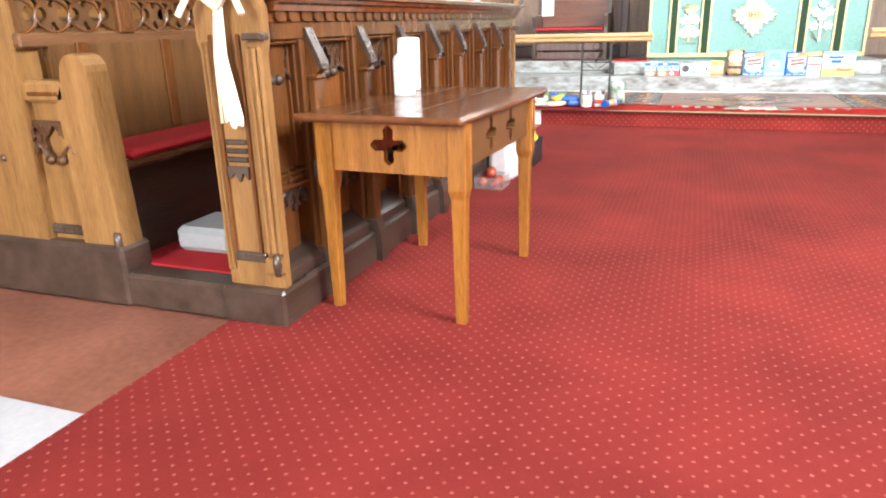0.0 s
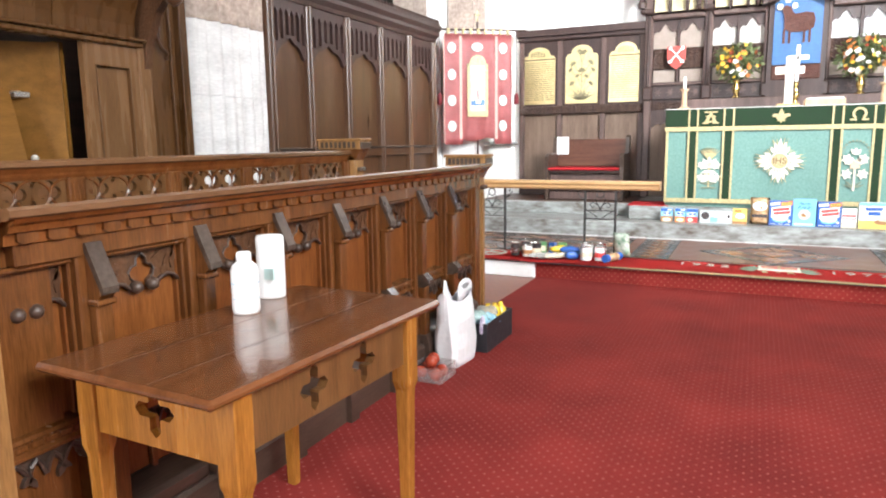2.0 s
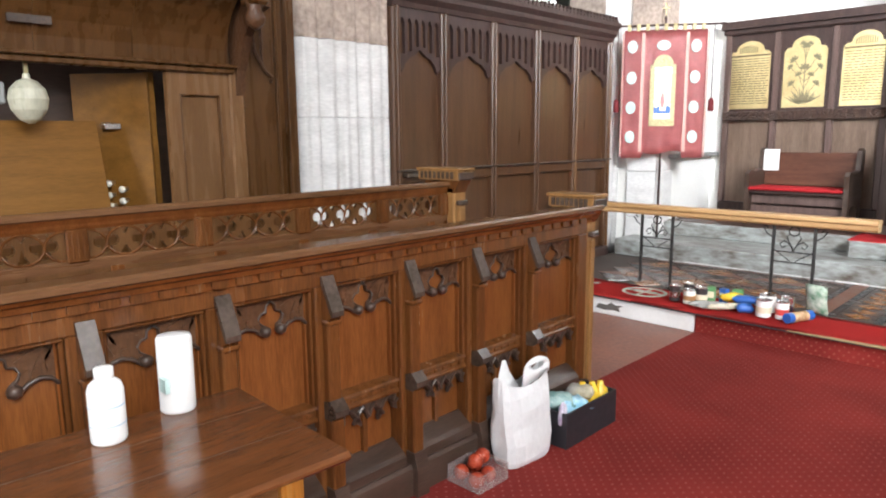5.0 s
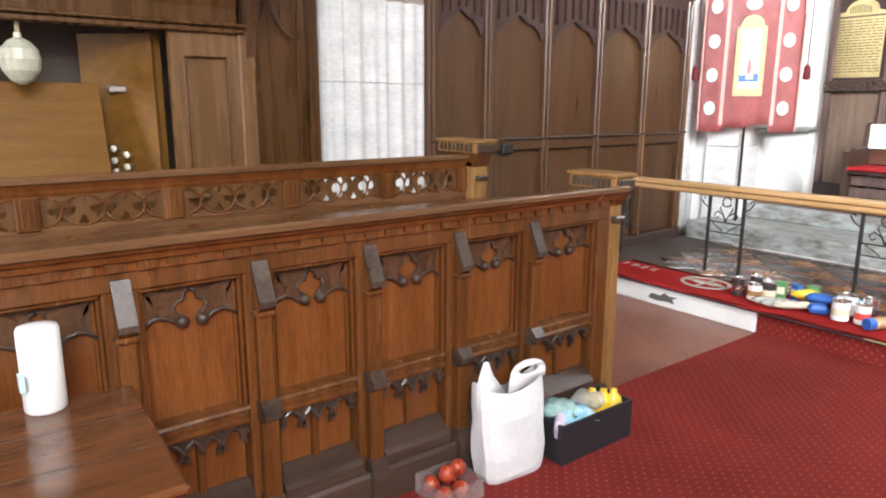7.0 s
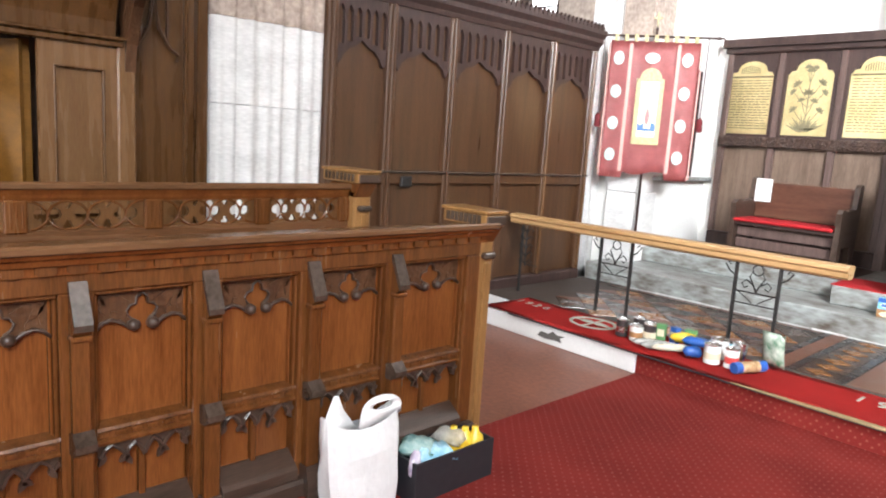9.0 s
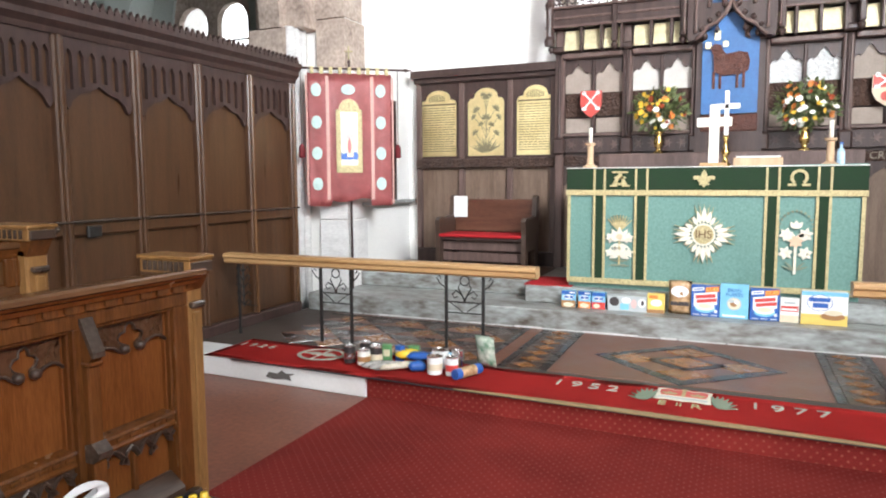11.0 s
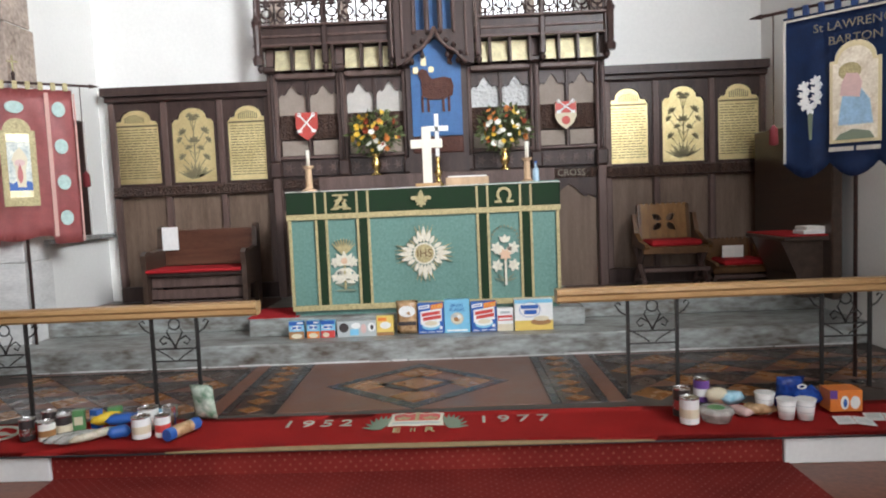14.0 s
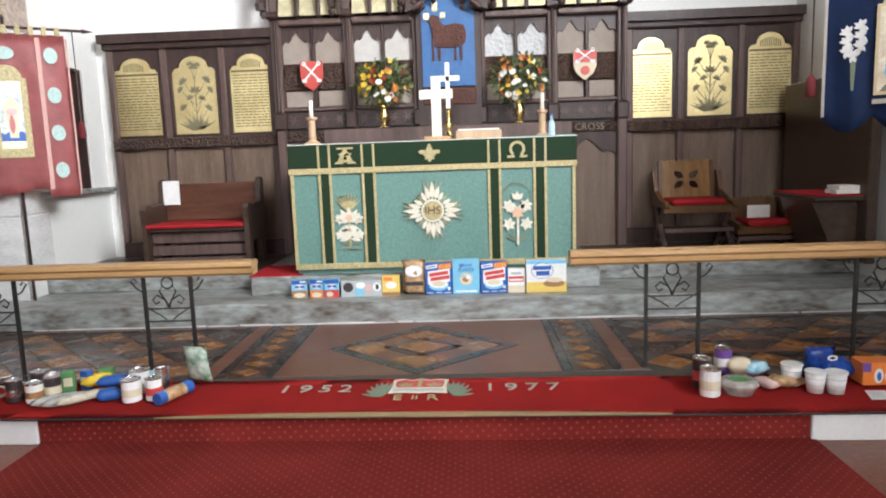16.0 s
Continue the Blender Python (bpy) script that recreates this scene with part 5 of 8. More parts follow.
big = [tile_mesh("tile", dm(0.15, 0.15), m) for m in (TILE_OCHRE, TILE_BROWN, TILE_ROSE)]
tri = [tile_mesh("tile", [(-0.15, 0), (0, -0.15), (0.15, 0)], TILE_BLACK), tile_mesh("tile", [(-0.15, 0), (0.15, 0), (0, 0.15)], TILE_ROSE)]
for s in (-1, 1):
    for i in range(7):
        for j in range(9):
            x = CX + s * (1.64 + i * 0.31)
            y = 9.45 + j * 0.155
            if y > 10.5 or abs(x) > 3.5:
                continue
            if j % 2 == 0:
                lay(big[0 if (i + j // 2) % 2 == 0 else 1], x, y)
            else:
                lay(tri[0], x + s * 0.155, y - 0.003)
                lay(tri[1], x + s * 0.155, y + 0.003)
for s in (-1, 1):
    for j in range(3):
        strip(*((CX + 1.5, 3.55) if s > 0 else (-3.58, CX - 1.5)), 10.54 + j * 0.036, 10.572 + j * 0.036, (TILE_BLACK, TILE_ROSE, TILE_BROWN)[j])

# ---- runner along the step ----
runner = thing("step_runner", "red wool kneeling runner with dates and gold edging", "runner", at=(0, 8.98, 0.15))
bm = bmesh.new()
nx, ny = 90, 6
grid = [[bm.verts.new((-3.6 + 7.25 * i / nx, 8.62 + 0.60 * j / ny, 0.156 + 0.004 * noise.noise(Vector((i * 0.25, j * 0.9, 3))) + (0.010 * max(0, noise.noise(Vector((i * 0.13, 7, 1)))) if j == 0 else 0))) for j in range(ny + 1)] for i in range(nx + 1)]
for i in range(nx):
    for j in range(ny):
        bm.faces.new((grid[i][j], grid[i + 1][j], grid[i + 1][j + 1], grid[i][j + 1]))
bmesh.ops.solidify(bm, geom=bm.faces[:], thickness=0.008)
part("cloth", bm, RUNNER, runner, smooth=True)
part("gold_edge", shape("xy", 0.158, 0.1665, [(-1.40, 8.603), (0.2, 8.599), (1.35, 8.606), (1.3, 8.614), (0.9, 8.634), (0.4, 8.65), (-0.2, 8.655), (-0.8, 8.645), (-1.2, 8.622)]), TAN_CLOTH, runner, "gold woven edging")
# Thin near-black strip just in front of the cloth, level with its underside
part("dark_edge", boxes((-3.3, 3.3, 8.604, 8.622, 0.149, 0.157), bev=0.003), BLACK_CARD, runner, "near-black strip along the front edge")
for txt, x, y, s, pitch in (("1952", -0.62, 9.03, 0.17, 0.122), ("1977", 0.60, 9.03, 0.17, 0.122), ("1926", -3.38, 9.02, 0.13, 0.1)):
    for k, ch in enumerate(txt):
        lettering("digit", ch, s, pose(x + (k - 1.5) * pitch, y, 0.1635), THREAD, runner, 0.0015)
def on_crown(*pts):
    return [(0.78 * x, 8.955 + 1.2 * (y - 8.99)) for x, y in pts]


crown = part("crown", shape("xy", 0.161, 0.1655, on_crown((-0.22, 8.985), (-0.1, 8.995), (0.0, 8.985), (0.1, 8.995), (0.22, 8.985), (0.205, 9.10), (0.215, 9.17), (0.13, 9.185), (0.07, 9.165), (0.0, 9.19), (-0.07, 9.165), (-0.13, 9.185), (-0.215, 9.17), (-0.205, 9.10))), THREAD_WHITE, runner, "embroidered red and gold crown")
part("crown_cap", shape("xy", 0.1655, 0.1672, on_crown((-0.17, 9.06), (0.17, 9.06), (0.185, 9.10), (0.185, 9.15), (0.125, 9.168), (0.07, 9.15), (0.0, 9.172), (-0.07, 9.15), (-0.125, 9.168), (-0.185, 9.15), (-0.185, 9.10))), PRINT_RED, crown)
part("crown_band", shape("xy", 0.1655, 0.1668, on_crown((-0.19, 9.005), (-0.1, 9.015), (0.0, 9.005), (0.1, 9.015), (0.19, 9.005), (0.185, 9.03), (0.1, 9.04), (0.0, 9.03), (-0.1, 9.04), (-0.185, 9.03))), PRINT_GREY, crown, "blue grey ermine band")
part("crown_arch", boxes((-0.012, 0.012, 9.03, 9.19, 0.1672, 0.1690)), GOLD_CLOTH, crown)
for x in (-0.085, 0.085):
    for a in (30, 90, 150):
        part("crown_jewel", shape("xy", 0.1672, 0.1692, petal(x, 9.06, a, 0.055, 0.02)), GOLD_CLOTH, crown)
for k, (ch, size) in enumerate((("E", 0.115), ("II", 0.085), ("R", 0.115))):
    lettering("cipher", ch, size, pose(-0.11 + 0.1 * k, 8.875, 0.1635), GOLD_CLOTH, runner, 0.0015)
for s in (-1, 1):
    bm = bmesh.new()
    for i in range(7):
        a = radians(8 + 17 * i)
        plate(bm, [petal(s * 0.205, 8.90, math.degrees(math.atan2(math.sin(a) * 0.25, s * math.cos(a) * 0.12)), math.hypot(0.25 * math.sin(a), 0.12 * math.cos(a)), 0.017)], "xy", 0.161, 0.165 + 0.0002 * i)
    part("laurel", bm, LAUREL, runner, "embroidered grey green laurel")
part("emblem_ring", shape("xy", 0.161, 0.1655, disc(-2.72, 8.99, 0.2, 24, 0.17), disc(-2.72, 8.99, 0.17, 24, 0.142)[::-1]), THREAD, runner)
part("emblem_cross", boxes((-2.90, -2.54, 8.98, 9.0, 0.161, 0.165), (-2.73, -2.71, 8.84, 9.14, 0.161, 0.166)), THREAD, runner)
part("emblem_wings", shape("xy", 0.161, 0.1655, petal(-2.72, 9.0, 0, 0.14, 0.04)), THREAD, runner)
part("emblem_wings", shape("xy", 0.161, 0.1655, petal(-2.72, 9.0, 180, 0.14, 0.04)), THREAD, runner)


# ---- communion rails ----
def comm_rail(x0, x1, pairs):
    r = thing("communion_rail", "pale oak communion rail on wrought iron standards", "altar rail", "communion rails", at=((x0 + x1) / 2, 9.44, 0.15))
    part("handrail", shape("yz", x0, x1, [(9.385, 0.815), (9.40, 0.80), (9.48, 0.80), (9.495, 0.815), (9.495, 0.845), (9.51, 0.86), (9.505, 0.882), (9.48, 0.892), (9.40, 0.892), (9.375, 0.882), (9.37, 0.86), (9.385, 0.845)]), RAIL_OAK, r, "pale varnished oak handrail")
    for a, b in pairs:
        for x in (a, b):
            part("post", boxes((x - 0.011, x + 0.011, 9.43, 9.45, 0.155, 0.80)), IRON, r)
        bm = bmesh.new()
        c, h = (a + b) / 2, (b - a) / 2
        for z in (0.50, 0.585):
            tube(bm, [(a, 9.44, z), (b, 9.44, z)], 0.006, 5)
        tube(bm, [(c + u, 9.44, v) for u, v in arc(0, 0.755, 0.038, -90, 270, 14)], 0.006, 5)
        for q in (-1, 1):
            tube(bm, [(c, 9.44, 0.585), (c + q * 0.02, 9.44, 0.64), (c + q * 0.075, 9.44, 0.675), (c + q * 0.105, 9.44, 0.645), (c + q * 0.085, 9.44, 0.615), (c + q * 0.06, 9.44, 0.63)], 0.006, 5)
            tube(bm, [(c, 9.44, 0.60), (c + q * 0.055, 9.44, 0.70), (c + q * 0.03, 9.44, 0.745)], 0.006, 5)
            tube(bm, [(c + q * h, 9.44, 0.69), (c + q * (h + 0.05), 9.44, 0.72), (c + q * (h + 0.085), 9.44, 0.77), (c + q * (h + 0.06), 9.44, 0.785), (c + q * (h + 0.045), 9.44, 0.765)], 0.006, 5)
            tube(bm, [(c + q * h, 9.44, 0.60), (c + q * 0.06, 9.44, 0.54), (c + q * 0.02, 9.44, 0.51)], 0.005, 5)
        part("scrollwork", bm, IRON, r, "wrought iron scrollwork")
    return r


comm_rail(-3.97, -1.06, ((-2.97, -2.67), (-1.80, -1.49)))
comm_rail(0.96, 3.78, ((1.44, 1.77), (2.74, 3.06)))
stand = thing("rail_standard", "dark wrought iron standard with scrolled leaves", "iron standard", at=(-3.8, 9.44, 0.15))
part("post", boxes((-3.86, -3.84, 9.43, 9.45, 0.15, 0.80)), IRON, stand)
bm = bmesh.new()
for k in range(5):
    for q in (-1, 1):
        z = 0.42 + 0.075 * k
        tube(bm, [(-3.80, 9.44, z), (-3.80 + q * 0.05, 9.44, z + 0.05), (-3.80 + q * 0.08, 9.44, z + 0.03), (-3.80 + q * 0.06, 9.44, z + 0.01)], 0.007, 5)
tube(bm, [(-3.80, 9.44, 0.4), (-3.80, 9.44, 0.80)], 0.008, 5)
tube(bm, [(-3.80, 9.44, 0.42), (-3.65, 9.44, 0.42)], 0.006, 5)
part("scrollwork", bm, IRON, stand)

# ---- altar ----
altar = thing("altar", "altar with green damask frontal, dark green superfrontal and gold braid", "altar", at=(-0.07, 11.4, 0.5))
AX0, AX1, AY = -1.30, 1.165, 11.065
bm = bmesh.new()
nx, nz = 60, 8
rows = []
for i in range(nx + 1):
    col = []
    for j in range(nz + 1):
        u, v = i / nx, j / nz
        x = AX0 + (AX1 - AX0) * u
        ripple = (1 - v) * (0.008 * math.sin(u * 34) + 0.012 * noise.noise(Vector((u * 9, v * 2, 1))))
        col.append(bm.verts.new((x, AY + ripple, 0.545 + 0.02 * u + (1.635 - 0.545) * v)))
    rows.append(col)
for i in range(nx):
    for j in range(nz):
        bm.faces.new((rows[i][j], rows[i + 1][j], rows[i + 1][j + 1], rows[i][j + 1]))
frontal = part("frontal", bm, GREEN, altar, "sea green damask frontal", smooth=True)
part("table_body", boxes((AX0 + 0.01, AX1 - 0.01, AY + 0.03, 11.82, 0.5, 1.63)), GREEN, altar)
part("superfrontal", boxes((AX0 - 0.012, AX1 + 0.012, AY - 0.022, 11.83, 1.435, 1.638), bev=0.008), GREEN_DARK, altar, "dark green velvet superfrontal")
part("gold_fringe", boxes((AX0 - 0.014, AX1 + 0.014, AY - 0.028, AY - 0.012, 1.385, 1.436), bev=0.003), GOLD_CLOTH, altar, "gold braid fringe")
part("bottom_braid", boxes((AX0, AX1, AY - 0.022, AY - 0.010, 0.548, 0.60), bev=0.003), GOLD_CLOTH, altar)
part("side_braid", boxes((AX0, AX0 + 0.028, AY - 0.021, AY - 0.01, 0.60, 1.385)), GOLD_CLOTH, altar)
part("side_braid", boxes((AX1 - 0.028, AX1, AY - 0.021, AY - 0.01, 0.60, 1.385)), GOLD_CLOTH, altar)
for a, b in ((-1.045, -0.95), (-0.665, -0.565), (0.425, 0.52), (0.815, 0.91)):
    part("orphrey", boxes((a, b, AY - 0.018, AY - 0.008, 0.60, 1.385)), GREEN_DARK, altar, "dark green velvet stripe")
    for x in (a, b):
        part("braid", boxes((x - 0.011, x + 0.011, AY - 0.023, AY - 0.009, 0.60, 1.385)), GOLD_CLOTH, altar)
        part("braid", boxes((x - 0.009, x + 0.009, AY - 0.030, AY - 0.02, 1.436, 1.632)), GOLD_CLOTH, altar)
part("altar_cloth", boxes((AX0 - 0.015, AX1 + 0.015, AY - 0.02, 11.84, 1.638, 1.646), bev=0.003), LINEN, altar, "white linen altar cloth")


def rosette(cx, cz, r, n=6):
    return [petal(cx, cz, 360 * k / n + 15, r, r * 0.3) for k in range(n)]


def stitch(loops, material, label, w=0.012, name="embroidery"):
    bm = bmesh.new()
    for i, l in enumerate(loops):
        plate(bm, [l], "xz", AY - w - 0.012 - 0.0004 * (i % 5), AY - 0.004)
    return part(name, bm, material, altar, label)


SX0, SZ0 = -0.07, 1.04
rays = []
for k in range(4):
    a = 90 * k
    rays += [petal(SX0 + 0.10 * math.cos(radians(a + d)), SZ0 + 0.10 * math.sin(radians(a + d)), a + d * 0.9, l, w) for d, l, w in ((0, 0.15, 0.022), (-16, 0.12, 0.02), (16, 0.12, 0.02), (-32, 0.085, 0.018), (32, 0.085, 0.018))]
stitch(rays, THREAD_WHITE, "cream embroidered sunburst of lilies")
fine = [petal(SX0 + 0.10 * math.cos(radians(a)), SZ0 + 0.10 * math.sin(radians(a)), a, 0.09 if 20 < a % 90 < 70 else 0.17, 0.005, 4) for a in range(0, 360, 9)]
stitch(fine, GOLD_CLOTH, "gold rays", 0.008)
stitch([disc(SX0, SZ0, 0.10, 24)], THREAD_WHITE, "cream ring", 0.014)
stitch([disc(SX0, SZ0, 0.085, 20)], GOLD_CLOTH, "gold disc", 0.017)
lettering("monogram", "IHS", 0.10, pose(SX0, AY - 0.036, SZ0, 90), BROWN_THREAD, altar, 0.002, "dark stitched monogram")
EL = -0.805
blooms = [petal(EL, 0.965, a, 0.13, 0.026) for a in (20, 55, 90, 125, 160)] + rosette(EL - 0.075, 0.99, 0.055) + rosette(EL + 0.075, 0.99, 0.055) + rosette(EL - 0.085, 0.85, 0.05, 5) + rosette(EL + 0.085, 0.85, 0.05, 5)
blooms += [petal(EL, 0.83, a, 0.10, 0.02) for a in (20, 60, 120, 160, 200, 340)] + [petal(EL, 0.93, a, 0.09, 0.016) for a in (200, 225, 315, 340)]
stitch(blooms, THREAD_WHITE, "cream embroidered flowers")
stitch([petal(EL, 1.05, a, 0.16, 0.008, 4) for a in range(45, 136, 11)] + [rect(EL - 0.008, EL + 0.008, 0.74, 0.96)] + [petal(EL, 0.82, a, 0.06, 0.02) for a in (70, 90, 110)], GOLD_CLOTH, "gold wheat ears", 0.010)
stitch([disc(EL, 1.0, 0.03, 10)], PINK_THREAD, "peach flower centre", 0.016)
stitch([petal(EL + s * 0.02, 0.765, 90 + s * 80, 0.12, 0.01) for s in (-1, 1)] + [petal(EL + s * 0.02, 0.735, 90 + s * 95, 0.12, 0.01) for s in (-1, 1)], LAUREL, "green scrolls", 0.007)
ER = 0.665
blooms = [petal(ER, 1.11, a, 0.075, 0.02) for a in (50, 90, 130)] + [p for q in (-1, 1) for z in (1.06, 0.90) for p in rosette(ER + q * 0.075, z, 0.06)] + [petal(ER, 1.02, a, 0.09, 0.022) for a in (0, 40, 140, 180)] + [rect(ER - 0.01, ER + 0.01, 0.72, 0.95)]
stitch(blooms, THREAD_WHITE, "cream embroidered roses")
stitch(rosette(ER, 1.0, 0.06, 7), PINK_THREAD, "peach flower centre", 0.016)
stitch([disc(ER + 0.13 * math.cos(radians(a)), 1.11 + 0.15 * math.sin(radians(a)), 0.011, 8) for a in range(0, 181, 15)] + [petal(ER, 0.75, a, 0.11, 0.008) for a in (20, 45, 135, 160)], LAUREL, "green leafy spray", 0.008)
stitch([[(-0.885, 1.475), (-0.845, 1.475), (-0.79, 1.60), (-0.815, 1.60)], [(-0.735, 1.475), (-0.775, 1.475), (-0.83, 1.60), (-0.805, 1.60)], rect(-0.90, -0.83, 1.468, 1.482), rect(-0.79, -0.72, 1.468, 1.482), rect(-0.88, -0.74, 1.592, 1.608), arc(-0.81, 1.53, 0.05, 200, 340, 8) + arc(-0.81, 1.53, 0.03, 340, 200, 8), petal(-0.81, 1.55, 0, 0.06, 0.014), petal(-0.81, 1.55, 180, 0.06, 0.014)], GOLD_CLOTH, "gold embroidered alpha sign", 0.030)
stitch([petal(-0.08, 1.52, 90, 0.10, 0.026), petal(-0.075, 1.52, 30, 0.085, 0.022), petal(-0.085, 1.52, 150, 0.085, 0.022), disc(-0.005, 1.545, 0.017, 10), disc(-0.155, 1.545, 0.017, 10), rect(-0.13, -0.03, 1.508, 1.524), petal(-0.08, 1.515, 270, 0.055, 0.02), petal(-0.075, 1.512, 320, 0.05, 0.014), petal(-0.085, 1.512, 220, 0.05, 0.014)], GOLD_CLOTH, "gold embroidered lily sign", 0.030)
om = arc(0.67, 1.545, 0.068, -55, 235, 18) + arc(0.67, 1.545, 0.045, 235, -55, 18)
stitch([om, rect(0.585, 0.648, 1.472, 1.492), rect(0.692, 0.755, 1.472, 1.492)], GOLD_CLOTH, "gold embroidered omega sign", 0.030)


# ---- cereal boxes on the altar step ----
def carton(label, x0, x1, h, base, accents, d=0.06, y=10.88, z=0.336, rz=0, cat="carton", name="food_carton", price=""):
    c = thing(name, label, cat, "cartons on the step", at=((x0 + x1) / 2, y, z))
    xm, w = (x0 + x1) / 2, x1 - x0
    part("box", boxes((x0, x1, y - d / 2, y + d / 2, z, z + h), bev=0.003), base, c)
    for i, (u0, u1, v0, v1, m, kind) in enumerate(accents):
        a, b, lo, hi = x0 + u0 * w, x0 + u1 * w, z + v0 * h, z + v1 * h
        l = disc((a + b) / 2, (lo + hi) / 2, (b - a) / 2, 18, (hi - lo) / 2) if kind == 1 else rect(a, b, lo, hi)
        if kind == 2:
            l = [(px, pz + 0.13 * (px - (a + b) / 2)) for px, pz in l]
        part("print", shape("xz", y - d / 2 - 0.0012 - 0.0004 * i, y - d / 2 + 0.001, l), m, c)
    if price:
        lettering("price", price, 0.045, pose(x0 + 0.735 * w, y - d / 2 - 0.006, z + 0.89 * h, 90), PRINT_YELLOW, c, 0.0006)
    if rz:
        c.rotation_euler.z = radians(rz)
    return c


W_, B_, R_, Y_, O_, LB, BR, GY = PRINT_WHITE, PRINT_BLUE, PRINT_RED, PRINT_YELLOW, PRINT_ORANGE, PRINT_LBLUE, PRINT_BROWN, PRINT_GREY
sm = [(0, 1, 0, 0.42, BR, 0), (0.12, 0.88, 0.02, 0.3, PRINT_CREAM, 1), (0.0, 1, 0.78, 1, B_, 0), (0.12, 0.9, 0.5, 0.76, W_, 1), (0.2, 0.5, 0.56, 0.7, B_, 0), (0.58, 0.85, 0.56, 0.7, B_, 0), (0.55, 0.95, 0.86, 0.95, W_, 0)]
sm_red = [(0, 1, 0, 0.42, R_, 0), (0.12, 0.6, 0.04, 0.32, PRINT_CREAM, 1), (0.0, 1, 0.78, 1, B_, 0), (0.1, 0.9, 0.5, 0.76, W_, 1), (0.2, 0.5, 0.56, 0.7, B_, 0), (0.58, 0.85, 0.56, 0.7, B_, 0)]
carton("small blue and white printed dessert carton", -1.297, -1.165, 0.155, LB, sm, rz=5)
carton("small blue and orange printed dessert carton", -1.135, -1.02, 0.157, LB, [(0, 1, 0, 0.4, O_, 0)] + sm[1:], rz=-3)
carton("small blue and red printed dessert carton", -1.01, -0.885, 0.154, LB, sm_red)
carton("wide grey and white multipack with cow patches", -0.864, -0.516, 0.142, GY, [(0.05, 0.3, 0.3, 0.9, PRINT_DARK, 1), (0.33, 0.55, 0.1, 0.5, LB, 0), (0.36, 0.6, 0.5, 0.9, W_, 1), (0.6, 0.75, 0.2, 0.8, PRINT_PINK, 1), (0.78, 0.98, 0.3, 0.85, W_, 1), (0.85, 0.93, 0.4, 0.75, PRINT_DARK, 1)], d=0.08, rz=2)
carton("small yellow printed biscuit carton", -0.512, -0.362, 0.175, Y_, [(0.2, 0.85, 0.35, 0.7, W_, 1), (0, 1, 0, 0.18, BR, 0), (0.1, 0.6, 0.75, 0.92, O_, 0)])
bg = packet("bread_bag", "brown and orange printed bread bag standing on the step", "bag", (-0.235, 10.88, 0.49), (0.30, 0.195, 0.07), PKT_BREAD, 0)
bg.data.transform(Matrix.Translation((-0.235, 10.88, 0.49)) @ pose(0, 0, 0, 0, 90, 90) @ Matrix.Translation((0.235, -10.88, -0.525)))
part("print", shape("xz", 10.842, 10.846, disc(-0.235, 0.545, 0.075, 18, 0.05)), W_, bg)
part("print", shape("xz", 10.841, 10.846, rect(-0.315, -0.155, 0.42, 0.455)), PRINT_DARK, bg)
cw1 = [(0.04, 0.46, 0.82, 0.93, W_, 2), (0.1, 0.4, 0.86, 0.89, B_, 2), (0.5, 0.98, 0.80, 0.97, O_, 2), (0.1, 0.92, 0.36, 0.77, W_, 2), (0.16, 0.86, 0.60, 0.71, R_, 2), (0.2, 0.9, 0.46, 0.57, R_, 2), (0.14, 0.86, 0.12, 0.44, LB, 1), (0.16, 0.84, 0.20, 0.45, W_, 1), (0.26, 0.74, 0.27, 0.42, PRINT_CREAM, 1), (0.06, 0.3, 0.05, 0.07, W_, 0), (0.38, 0.62, 0.05, 0.07, W_, 0), (0.7, 0.94, 0.05, 0.07, W_, 0), (0.82, 0.94, 0.14, 0.24, W_, 1)]
carton("blue cereal box with white and orange price flash", -0.14, 0.092, 0.275, B_, cw1, rz=-2, price="£1.49")
bf = carton("pale blue bran flake cereal box", 0.095, 0.322, 0.298, LB, [(0.24, 0.76, 0.24, 0.62, PRINT_GREY, 1), (0.28, 0.72, 0.27, 0.59, PRINT_CREAM, 1), (0.36, 0.6, 0.34, 0.5, PRINT_BROWN, 1), (0.5, 0.66, 0.42, 0.54, W_, 1), (0.3, 0.5, 0.46, 0.56, GY, 1), (0.1, 0.9, 0.05, 0.10, W_, 0)])
for k, word in enumerate(("BRAN", "FLAKES")):
    lettering("word", word, 0.042, pose(0.2085, 10.846, 0.336 + 0.245 - 0.038 * k, 90), B_, bf, 0.0006)
carton("blue cereal box with white and orange price flash", 0.330, 0.558, 0.272, B_, cw1, rz=3, price="£1.49")
carton("small white and red printed carton", 0.563, 0.706, 0.205, W_, [(0.05, 0.95, 0.45, 0.68, R_, 0), (0.1, 0.9, 0.5, 0.58, W_, 0), (0, 1, 0, 0.3, PRINT_CREAM, 0), (0.2, 0.8, 0.76, 0.86, GY, 0)])
carton("large white and yellow wheat biscuit box", 0.718, 1.055, 0.275, W_, [(0, 1, 0, 0.32, Y_, 0), (0, 1, 0.88, 1, LB, 0), (0.12, 0.68, 0.42, 0.92, PRINT_BLUE, 1), (0.135, 0.665, 0.435, 0.905, W_, 1), (0.17, 0.62, 0.70, 0.82, B_, 0), (0.25, 0.58, 0.52, 0.66, B_, 0), (0.42, 0.95, 0.16, 0.38, BR, 1), (0.5, 0.9, 0.3, 0.46, PRINT_CREAM, 1)], d=0.09)

